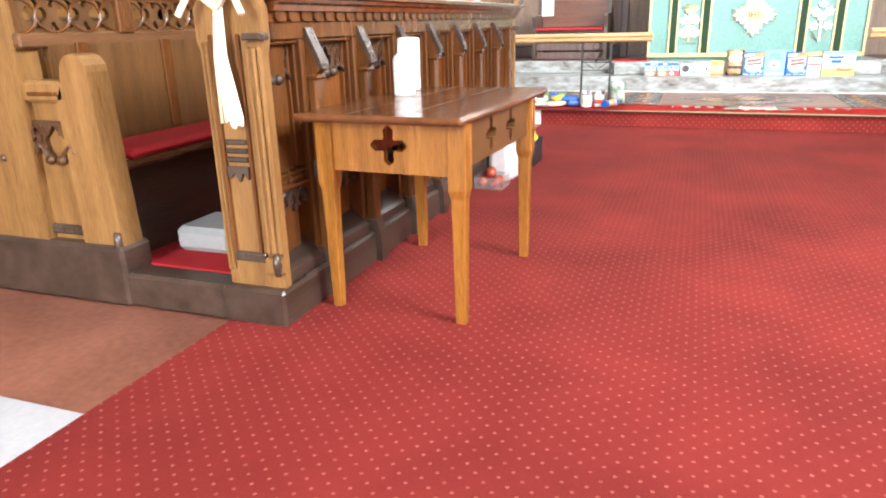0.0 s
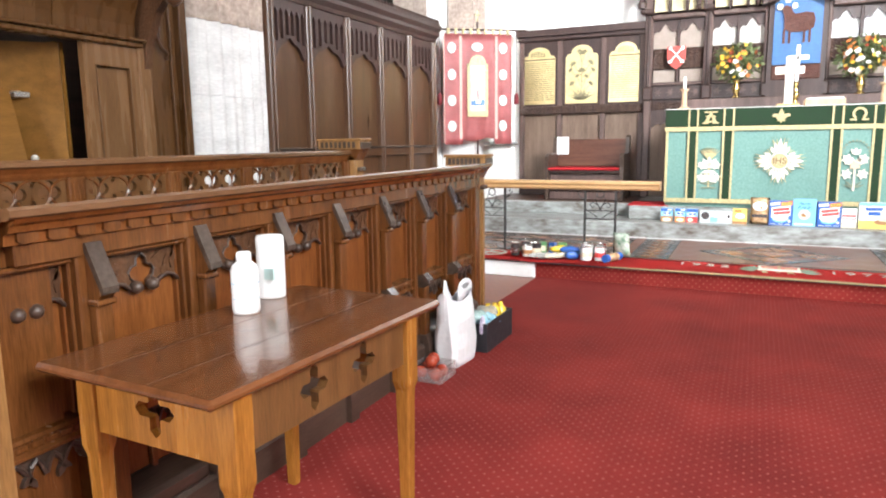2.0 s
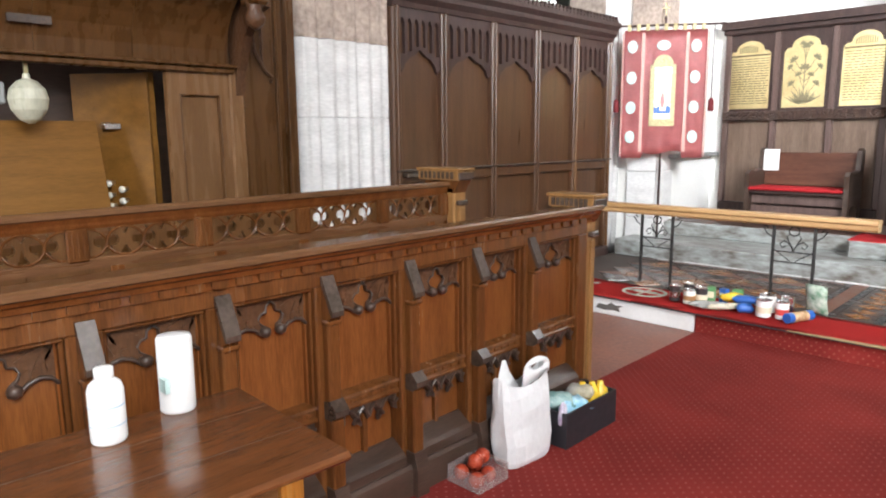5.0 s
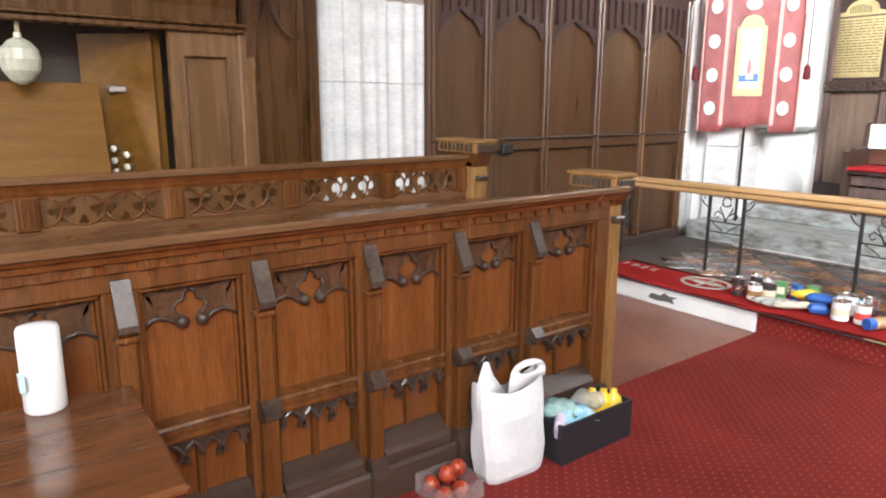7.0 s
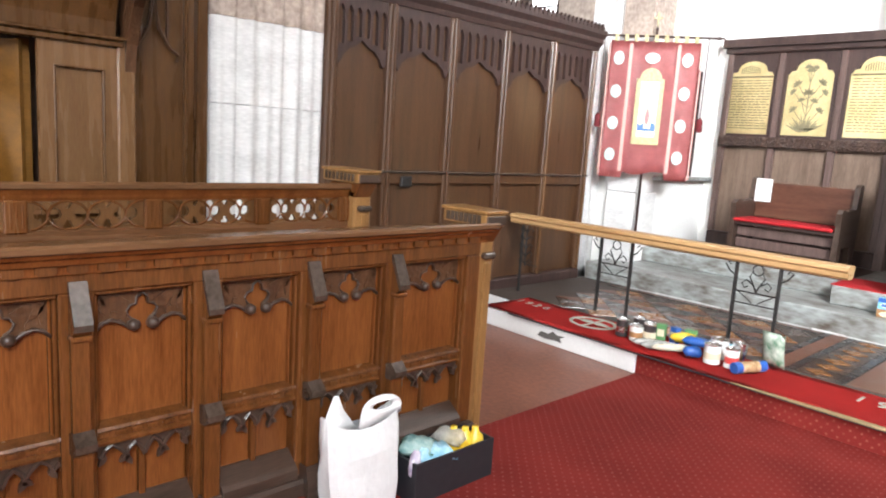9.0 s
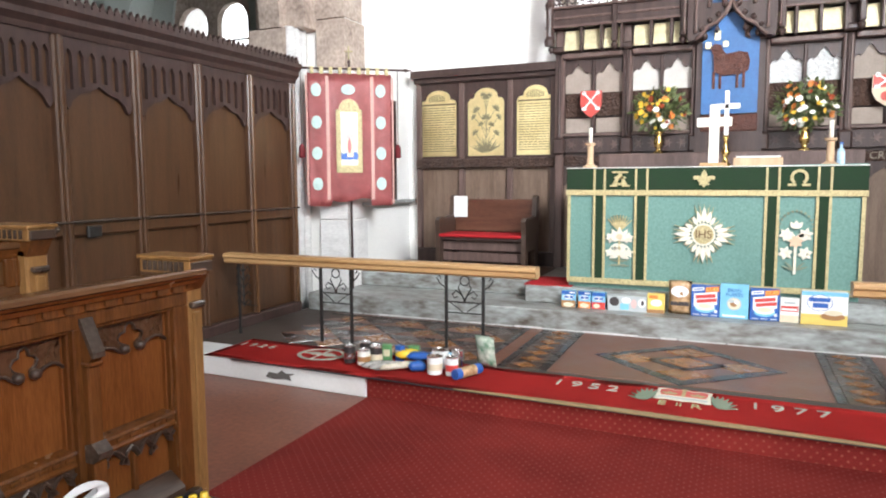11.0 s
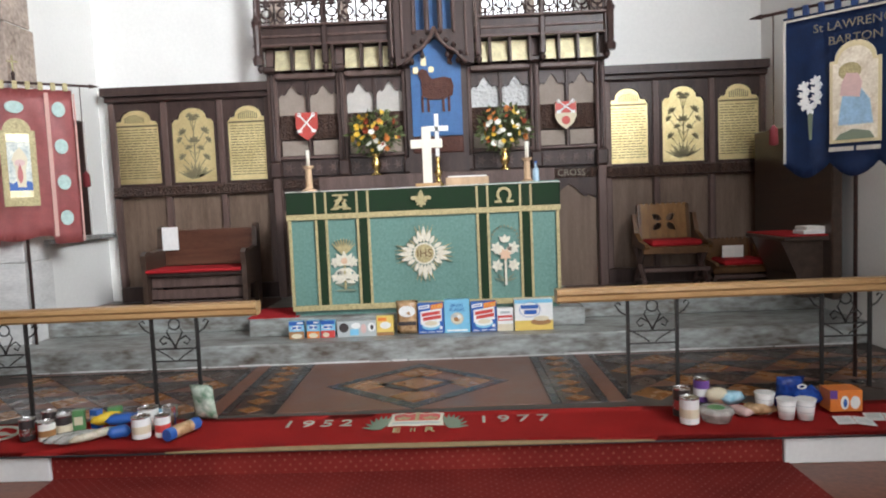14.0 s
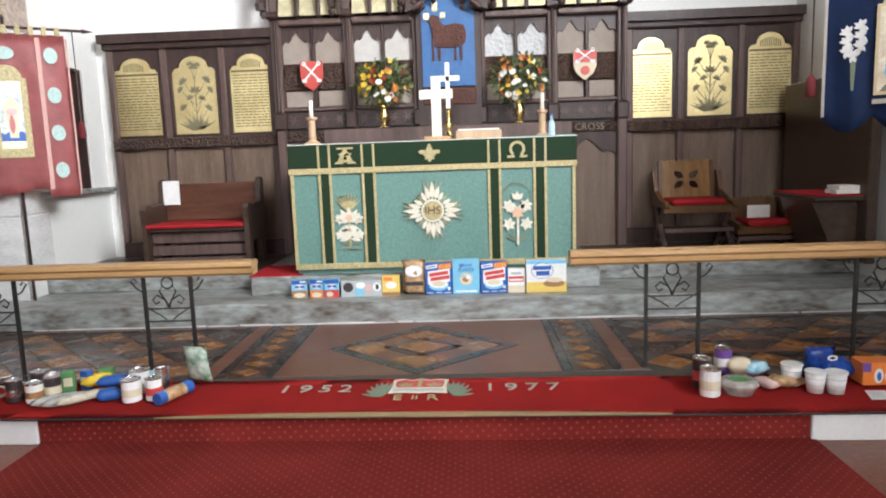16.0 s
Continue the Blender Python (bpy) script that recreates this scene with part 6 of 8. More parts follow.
# ---- on the altar ----
def candle(at, h, c):
    st = thing("altar_candle", "white candle in a pale wooden candlestick on the altar", "candlestick", "altar candles", at=at)
    part("stick", turned([(0.07, 0), (0.07, 0.015), (0.05, 0.025), (0.032, 0.04), (0.03, h - 0.03), (0.05, h - 0.02), (0.052, h)], at, 18), PALE_WOOD, st, smooth=False)
    part("candle", turned([(0.019, h), (0.018, h + c), (0.004, h + c + 0.004)], at, 14), WAX, st, "white wax candle", smooth=True)
    part("wick", boxes((at[0] - 0.0015, at[0] + 0.0015, at[1] - 0.0015, at[1] + 0.0015, at[2] + h + c, at[2] + h + c + 0.014)), BLACK_CARD, st)


candle((-1.13, 11.25, 1.646), 0.24, 0.145)
candle((0.93, 11.42, 1.646), 0.24, 0.15)
wc = thing("altar_cross", "pale wooden cross on a square base", "cross", at=(-0.015, 11.25, 1.646))
part("upright", boxes((-0.06, 0.025, 11.235, 11.275, 1.67, 2.20), bev=0.004), CREAM_WOOD, wc)
part("arm", boxes((-0.165, 0.13, 11.237, 11.273, 2.005, 2.085), bev=0.004), CREAM_WOOD, wc)
part("base", boxes((-0.13, 0.10, 11.20, 11.32, 1.646, 1.68), bev=0.004), RAIL_OAK, wc)
bc = thing("standing_cross", "tall white cross on a turned brass foot", "cross", at=(0.065, 11.7, 1.646))
part("upright", boxes((0.055, 0.095, 11.69, 11.72, 1.95, 2.37), bev=0.003), WHITE_PLASTIC, bc)
part("arm", boxes((-0.03, 0.19, 11.69, 11.72, 2.20, 2.25), bev=0.003), WHITE_PLASTIC, bc)
part("foot", turned([(0.06, 0), (0.06, 0.02), (0.03, 0.05), (0.02, 0.1), (0.045, 0.14), (0.02, 0.18), (0.015, 0.25), (0.03, 0.3)], (0.075, 11.70, 1.646), 16), BRASS, bc, smooth=True)
bks = thing("missal_stand", "closed tan service book resting on the altar", "book", at=(0.35, 11.3, 1.646))
part("cover", boxes((0.15, 0.55, 11.2, 11.48, 1.646, 1.72), bev=0.006), PALE_WOOD, bks)
part("page", boxes((0.17, 0.53, 11.21, 11.47, 1.72, 1.735), bev=0.004), LINEN, bks)
bb = thing("water_bottle", "clear blue plastic bottle on the altar shelf", "bottle", at=(1.02, 11.5, 1.646))
part("body", turned([(0.03, 0), (0.034, 0.01), (0.032, 0.12), (0.012, 0.16), (0.012, 0.19)], (1.02, 11.5, 1.646), 14), BOTTLE_BLUE, bb, smooth=True)
part("cap", turned([(0.014, 0.19), (0.014, 0.205)], (1.02, 11.5, 1.646), 10), PRINT_BLUE, bb)


# ---- reredos ----
rere = thing("reredos", "dark carved oak reredos with canopied niches and gilt panels", "reredos", at=(0.04, 12.35, 0.5))
part("back", boxes((-1.80, 1.86, 12.38, 12.47, 0.5, 3.35)), OAK_DARK, rere)
part("retable", boxes((-1.2, 1.22, 11.85, 12.36, 0.5, 1.80), bev=0.008), OAK_GREY, rere, "grey brown oak shelf behind the altar")
RP = [-1.73, -0.985, -0.28, 0.36, 1.09, 1.79]
for i, x in enumerate(RP):
    part("post", boxes((x - 0.05, x + 0.05, 12.26, 12.40, 0.5, 3.2), bev=0.014), OAK_GREY, rere)
    part("shaft", turned([(0.028, 0), (0.022, 0.03), (0.02, 0.9), (0.03, 0.93)], (x, 12.255, 2.0), 10), OAK_DARK, rere, smooth=True)
    part("shaft_base", boxes((x - 0.065, x + 0.065, 12.22, 12.40, 1.82, 2.0), bev=0.02), OAK_DARK, rere)
    part("post_capital", boxes((x - 0.07, x + 0.07, 12.16, 12.40, 2.93, 3.0), bev=0.02), OAK_DARK, rere)
    if i in (0, 5):
        part("pinnacle", turned([(0.05, 0), (0.06, 0.06), (0.035, 0.1), (0.04, 0.4), (0.055, 0.44), (0.025, 0.5), (0.02, 0.75), (0.004, 1.1)], (x + (-0.08 if i == 0 else 0.08), 12.1, 3.0), 8), OAK_DARK, rere, "crocketed pinnacle")


def niche_head(x0, x1, z0, z1, y):
    w, h = x1 - x0, z1 - z0
    low = [(0, 0), (0.06, 0.16), (0.16, 0.26), (0.2, 0.16), (0.3, 0.30), (0.36, 0.5), (0.5, 0.74)]
    low += [(1 - u, v) for u, v in low[-2::-1]]
    return shape("xz", y, y + 0.03, [(x0 + u * w, z0 + v * h) for u, v in low] + [(x1, z1), (x0, z1)])


def shield(cx, cz, w, top, bot, charge):
    sh = part("shield", shape("xz", 12.24, 12.275, [(cx - w, top), (cx + w, top), (cx + w, cz - 0.02), (cx + w * 0.7, cz - 0.09), (cx, bot), (cx - w * 0.7, cz - 0.09), (cx - w, cz - 0.02)]), charge, rere, "painted heraldic shield")
    return sh


for bi, (a, b) in enumerate(zip(RP, RP[1:])):
    x0, x1 = a + 0.05, b - 0.05
    if bi == 2:
        continue
    xm = (x0 + x1) / 2
    inner = bi in (1, 3)
    for k in range(3):
        u0, u1 = x0 + (x1 - x0) * k / 3 + 0.02, x0 + (x1 - x0) * (k + 1) / 3 - 0.02
        g = part("gilt_panel", boxes((u0, u1, -0.006, 0.006, -0.115, 0.115)), GILT, rere, "pale gilt canopy panel")
        g.data.transform(pose(0, 12.21, 3.06, -16))
        part("canopy_rib", boxes((u1 + 0.004, u1 + 0.034, 12.12, 12.30, 2.93, 3.2), bev=0.006), OAK_DARK, rere)
    part("rail", boxes((x0, x1, 12.22, 12.40, 2.87, 2.93), bev=0.012), OAK_GREY, rere)
    part("centre_mullion", boxes((xm - 0.018, xm + 0.018, 12.30, 12.40, 2.04, 2.87), bev=0.008), OAK_DARK, rere)
    for p, q in ((x0, xm - 0.018), (xm + 0.018, x1)):
        part("niche_panel", boxes((p, q, 12.352, 12.37, 2.50, 2.87)), CARVED_WHITE if bi == 3 else NICHE_STONE if bi != 1 else NICHE_PALE, rere, "pale stone coloured niche panel")
        part("niche_head", niche_head(p, q, 2.68, 2.87, 12.32), OAK_DARK, rere)
        part("square_panel", boxes((p + 0.01, q - 0.01, 12.345, 12.37, 2.06, 2.22), bev=0.004), NICHE_STONE, rere)
    part("dark_band", boxes((x0, x1, 12.335, 12.37, 2.235, 2.50), bev=0.006), OAK_CARVED_DARK, rere, "dark carved foliage band")
    part("lower_rail", boxes((x0, x1, 12.26, 12.40, 2.015, 2.05), bev=0.008), OAK_GREY, rere)
    part("star_band", boxes((x0, x1, 12.31, 12.40, 1.84, 2.01)), OAK_DARK, rere)
    for k in range(4):
        c = x0 + (x1 - x0) * (k + 0.5) / 4
        part("star", shape("xz", 12.296, 12.315, [q for t in range(6) for q in ((c + 0.06 * math.cos(radians(60 * t)), 1.925 + 0.06 * math.sin(radians(60 * t))), (c + 0.022 * math.cos(radians(60 * t + 30)), 1.925 + 0.022 * math.sin(radians(60 * t + 30))))]), OAK_GREY, rere)
    if bi in (0, 4):
        part("frieze", boxes((x0, x1, 12.29, 12.40, 1.70, 1.80), bev=0.006), OAK_CARVED_DARK, rere)
        part("lower_panel", boxes((x0, x1, 12.34, 12.37, 0.5, 1.7)), PANEL_BROWN, rere)
        part("arch_head", niche_head(x0, x1, 1.45, 1.70, 12.31), OAK_DARK, rere)
for x0, x1 in ((-1.84, -0.40), (0.48, 1.88)):
    part("cornice", boxes((x0, x1, 12.14, 12.40, 3.2, 3.40)), OAK_DARK, rere)
    for z, d in ((3.185, 0.02), (3.28, 0.0), (3.385, 0.035)):
        part("cornice_mould", boxes((x0 - 0.02, x1 + 0.02, 12.12 - d, 12.16, z, z + 0.028), bev=0.008), OAK_GREY, rere)


def crest_unit(w, z0, z1, y):
    """One pierced unit of cresting: two cusped arches, a ring and a leaf finial."""
    bm = bmesh.new()
    h = z1 - z0
    ring = [(u, y, z0 + 0.40 * h + v) for u, v in disc(0, 0, 0.05, 12)]
    tube(bm, ring + ring[:1], 0.012, 5)
    for q in (-1, 1):
        tube(bm, [(q * w / 2, y, z0), (q * w / 2, y, z0 + 0.62 * h), (q * w * 0.36, y, z0 + 0.8 * h), (q * w * 0.12, y, z0 + 0.72 * h), (0, y, z0 + 0.60 * h)], 0.012, 5)
        tube(bm, [(0, y, z0 + 0.2 * h), (q * w * 0.2, y, z0 + 0.12 * h), (q * w * 0.4, y, z0 + 0.22 * h), (q * w * 0.34, y, z0 + 0.42 * h)], 0.011, 5)
        for a in (35, 75):
            u = petal(0, z0 + 0.62 * h, 90 + q * a, 0.055, 0.016)
            tube(bm, [(u[0][0], y, u[0][1]), (u[6][0], y, u[6][1])], 0.014, 5)
    tube(bm, [(0, y, z0), (0, y, z0 + 0.30 * h)], 0.012, 5)
    tube(bm, [(0, y, z0 + 0.58 * h), (0, y, z1)], 0.016, 5)
    return bm


for x0, x1 in ((-1.80, -0.42), (0.50, 1.84)):
    n = 8
    for i in range(n):
        u = part("cresting", crest_unit((x1 - x0) / n, 3.40, 3.74, 12.16), OAK_DARK, rere, "pierced carved cresting against the window")
        u.data.transform(pose(x0 + (x1 - x0) * (i + 0.5) / n, 0, 0))
    part("crest_rail", boxes((x0, x1, 12.145, 12.175, 3.645, 3.67), bev=0.006), OAK_DARK, rere)
    for x in (x0, (x0 + x1) / 2, x1):
        part("crest_post", boxes((x - 0.03, x + 0.03, 12.10, 12.18, 3.0, 3.95), bev=0.012), OAK_DARK, rere)
        part("post_drop", turned([(0.004, -0.08), (0.03, -0.05), (0.036, -0.02), (0.02, 0.0)], (x, 12.14, 3.0), 8), OAK_DARK, rere, smooth=True)
# central tower with blue panel
blue = [(-0.225, 2.20), (0.305, 2.20), (0.305, 2.98), (0.26, 3.06), (0.16, 3.12), (0.06, 3.20), (0.02, 3.20), (-0.08, 3.12), (-0.18, 3.06), (-0.225, 2.98)]
part("blue_panel", shape("xz", 12.18, 12.21, blue), BLUE_PAINT, rere, "blue painted central panel")
part("tower_body", boxes((-0.28, 0.36, 12.21, 12.40, 1.8, 4.1)), OAK_DARK, rere)
part("tower_front", shape("xz", 12.06, 12.12, [(-0.36, 2.92), (-0.25, 2.95), (-0.20, 3.02), (-0.1, 3.07), (0.04, 3.22), (0.18, 3.07), (0.28, 3.02), (0.33, 2.95), (0.44, 2.92), (0.46, 4.1), (-0.38, 4.1)], *[[(c - 0.042, 3.28), (c + 0.042, 3.28), (c + 0.042, 3.66), (c, 3.76), (c - 0.042, 3.66)] for c in (-0.10, 0.04, 0.18)]), OAK_DARK, rere, "traceried canopy tower")
part("tower_inner", boxes((-0.25, 0.33, 12.18, 12.20, 3.24, 3.85)), BLUE_PAINT, rere)
for q in (-1, 1):
    part("tower_cheek", boxes((0.04 + q * 0.37 - 0.05, 0.04 + q * 0.37 + 0.05, 12.06, 12.40, 2.95, 4.1), bev=0.012), OAK_DARK, rere)
    bm = bmesh.new()
    tube(bm, [(0.04 + q * u, 12.045, v) for u, v in ((0.33, 2.93), (0.27, 2.98), (0.22, 3.05), (0.13, 3.09), (0.05, 3.18), (0.0, 3.30))], 0.02, 6)
    part("canopy_moulding", bm, OAK_GREY, rere, smooth=True)
    for u, v in ((0.27, 3.03), (0.2, 3.11), (0.12, 3.16), (0.06, 3.25)):
        part("crocket", turned([(0.004, -0.03), (0.024, -0.012), (0.028, 0.006), (0.012, 0.03)], (0.04 + q * u, 12.04, v), 8), OAK_DARK, rere, smooth=True)
    for u in (0.24, 0.13):
        part("pendant", turned([(0.004, -0.07), (0.022, -0.05), (0.026, -0.03), (0.012, 0.0), (0.012, 0.06)], (0.04 + q * u, 12.09, 3.0 if u > 0.2 else 3.06), 8), OAK_DARK, rere, smooth=True)
for x in (-0.40, -0.29, -0.17, -0.03, 0.11, 0.25, 0.37, 0.48):
    part("tower_shaft", turned([(0.022, 0), (0.014, 0.05), (0.014, 1.0), (0.03, 1.05), (0.006, 1.25)], (x, 12.045, 3.0 if abs(x - 0.04) > 0.3 else 3.24), 8), OAK_GREY, rere, smooth=True)
part("beast_body", shape("xz", 12.15, 12.19, [(-0.11, 2.62), (-0.04, 2.58), (0.12, 2.58), (0.21, 2.62), (0.225, 2.71), (0.20, 2.79), (0.12, 2.81), (0.0, 2.79), (-0.03, 2.83), (-0.05, 2.88), (-0.11, 2.90), (-0.15, 2.86), (-0.12, 2.78)]), CARVED_BROWN, rere, "plain carved brown shape")
for x in (-0.11, -0.05, 0.11, 0.17):
    part("beast_support", boxes((x - 0.012, x + 0.012, 12.16, 12.19, 2.45, 2.62)), CARVED_BROWN, rere)
part("halo", shape("xz", 12.16, 12.18, disc(-0.085, 2.92, 0.10, 16)), BLUE_PAINT, rere)
part("halo_cross", boxes((-0.115, -0.055, 12.15, 12.165, 2.93, 3.03), (-0.20, -0.14, 12.15, 12.165, 2.85, 2.92), (-0.035, 0.02, 12.15, 12.165, 2.86, 2.92), bev=0.01), GILT, rere)
part("carved_corner", shape("xz", 12.15, 12.19, [(0.17, 2.95), (0.22, 2.93), (0.21, 2.99), (0.25, 3.05), (0.2, 3.10), (0.16, 3.04)]), OAK_CARVED_DARK, rere)
part("centre_band", boxes((-0.23, 0.31, 12.19, 12.24, 2.02, 2.19), bev=0.01), CARVED_BROWN, rere)
lettering("inscription", "CROSS", 0.10, pose(1.46, 12.286, 1.752, 90), LAUREL_GOLD, rere, 0.002)
shield(-1.37, 2.37, 0.115, 2.51, 2.215, SHIELD_RED)
shield(1.41, 2.37, 0.115, 2.51, 2.215, SHIELD_WHITE)
part("shield_top", boxes((1.30, 1.52, 12.232, 12.245, 2.39, 2.508)), SHIELD_RED, rere)
part("shield_rose", shape("xz", 12.23, 12.245, disc(1.41, 2.31, 0.045, 12)), SHIELD_RED, rere)
for cx, cz in ((-1.37, 2.40), (1.41, 2.455)):
    bm = bmesh.new()
    for s in (-1, 1):
        h = 0.085 if cx < 0 else 0.055
        tube(bm, [(cx - s * 0.075, 12.232, cz - h), (cx + s * 0.075, 12.232, cz + h)], 0.010, 5)
        tube(bm, [(cx + s * 0.075 + u, 12.232, cz + h + v) for u, v in arc(0, 0, 0.018, 0, 360, 8)], 0.007, 5)
        add_box(bm, cx - s * 0.075 - 0.024, cx - s * 0.075 + 0.024, 12.226, 12.238, cz - h - 0.016, cz - h + 0.016)
    part("crossed_keys", bm, PRINT_WHITE, rere, "white crossed keys")


# ---- flower arrangements ----
def bloom_mesh(name, material, n, r, cup):
    bm = bmesh.new()
    for ring, (rr, tilt) in enumerate(((r, cup), (r * 0.65, cup + 25))):
        for i in range(n):
            a = 2 * math.pi * i / n + ring * 0.4
            u, v = Vector((math.cos(a), math.sin(a), math.tan(radians(tilt)) * 0.6)), Vector((-math.sin(a), math.cos(a), 0))
            c = [bm.verts.new(p) for p in (u * 0.004, u * rr * 0.5 + v * rr * 0.28, u * rr, u * rr * 0.5 - v * rr * 0.28)]
            bm.faces.new(c)
    bmesh.ops.create_icosphere(bm, subdivisions=1, radius=r * 0.22)
    me = bpy.data.meshes.new(name)
    bm.to_mesh(me)
    bm.free()
    me.materials.append(material)
    return me


BLOOMS = [bloom_mesh("bloom", m, n, r, c) for m, n, r, c in ((FL_YELLOW, 9, 0.05, 20), (FL_ORANGE, 11, 0.05, 25), (FL_WHITE, 12, 0.055, 20), (FL_RUST, 10, 0.05, 30), (FL_YELLOW, 7, 0.04, 10))]


def flowers(x, y, z, seed, mixc):
    rnd = random.Random(seed)
    f = thing("flower_arrangement", "brass vase of yellow, orange and white flowers", "flowers", "altar flowers", at=(x, y, z))
    part("vase", turned([(0.055, 0), (0.058, 0.012), (0.03, 0.03), (0.026, 0.05), (0.045, 0.09), (0.05, 0.12), (0.036, 0.16), (0.032, 0.2), (0.05, 0.225)], (x, y, z), 18), BRASS, f, "polished brass vase", smooth=True)
    bm = bmesh.new()
    c = Vector((x, y, z + 0.42))
    for i in range(620):
        d = Vector((rnd.gauss(0, 1), rnd.gauss(0, 0.8), rnd.gauss(0.15, 0.9))).normalized()
        rr = rnd.uniform(0.25, 1.05)
        p = c + Vector((d.x * 0.265 * rr, d.y * 0.16 * rr, d.z * (0.24 if d.z > 0 else 0.20) * rr))
        t = (d + Vector((rnd.uniform(-0.6, 0.6), rnd.uniform(-0.6, 0.6), rnd.uniform(-0.6, 0.4)))).normalized()
        s = t.cross(Vector((rnd.random(), rnd.random(), rnd.random()))).normalized()
        l, w = rnd.uniform(0.04, 0.085), rnd.uniform(0.008, 0.02)
        bm.faces.new([bm.verts.new(q) for q in (p, p + t * l * 0.5 + s * w, p + t * l, p + t * l * 0.5 - s * w)])
    for i in range(30):
        d = Vector((rnd.uniform(-1, 1), rnd.uniform(-0.5, 0.5), rnd.uniform(0.2, 1)))
        tube(bm, [(x, y, z + 0.2), (x + d.x * 0.1, y + d.y * 0.1, z + 0.3), (x + d.x * 0.22, y + d.y * 0.15, z + 0.32 + d.z * 0.25)], 0.003, 4)
    part("foliage", bm, FOLIAGE, f, "dense mixed green foliage")
    for i in range(44):
        a = rnd.uniform(0, 2 * math.pi)
        rr = math.sqrt(rnd.random())
        px, pz = math.cos(a) * rr * 0.25, math.sin(a) * rr * (0.24 if math.sin(a) > 0 else 0.18)
        depth = 0.17 * math.sqrt(max(0.05, 1 - rr * rr * 0.9))
        k = mixc(px, pz, rnd)
        b = piece("bloom", BLOOMS[k], f)
        b.matrix_basis = pose(x + px, y - depth, z + 0.42 + pz, 80 + rnd.uniform(-35, 25), 0, rnd.uniform(-40, 40) + 90 * px * 3) @ Matrix.Scale(rnd.uniform(0.5, 0.85), 4)
    return f


flowers(-0.60, 12.0, 1.80, 3, lambda px, pz, r: r.choice((0, 4, 0)) if px < -0.1 or pz > 0.14 else 2 if abs(px - 0.02) < 0.09 and pz < 0.05 and r.random() < 0.7 else r.choice((1, 1, 3, 4)))
flowers(0.74, 12.0, 1.80, 8, lambda px, pz, r: 1 if pz > 0.12 and abs(px) < 0.12 and r.random() < 0.8 else r.choice((3, 1, 2, 2, 4, 0)))


# ---- wall panelling with brass memorial plates ----
def plaque_outline(x0, x1, z0, z1):
    w, m = x1 - x0, (x0 + x1) / 2
    zs = z1 - 0.17
    return [(x0, z0), (x1, z0), (x1, zs), (x1 - 0.03, zs + 0.045), (x1 - 0.075, zs + 0.05)] + arc(m, zs + 0.06, w / 2 - 0.08, 0, 180, 10, 0.11) + [(x0 + 0.075, zs + 0.05), (x0 + 0.03, zs + 0.045), (x0, zs)]


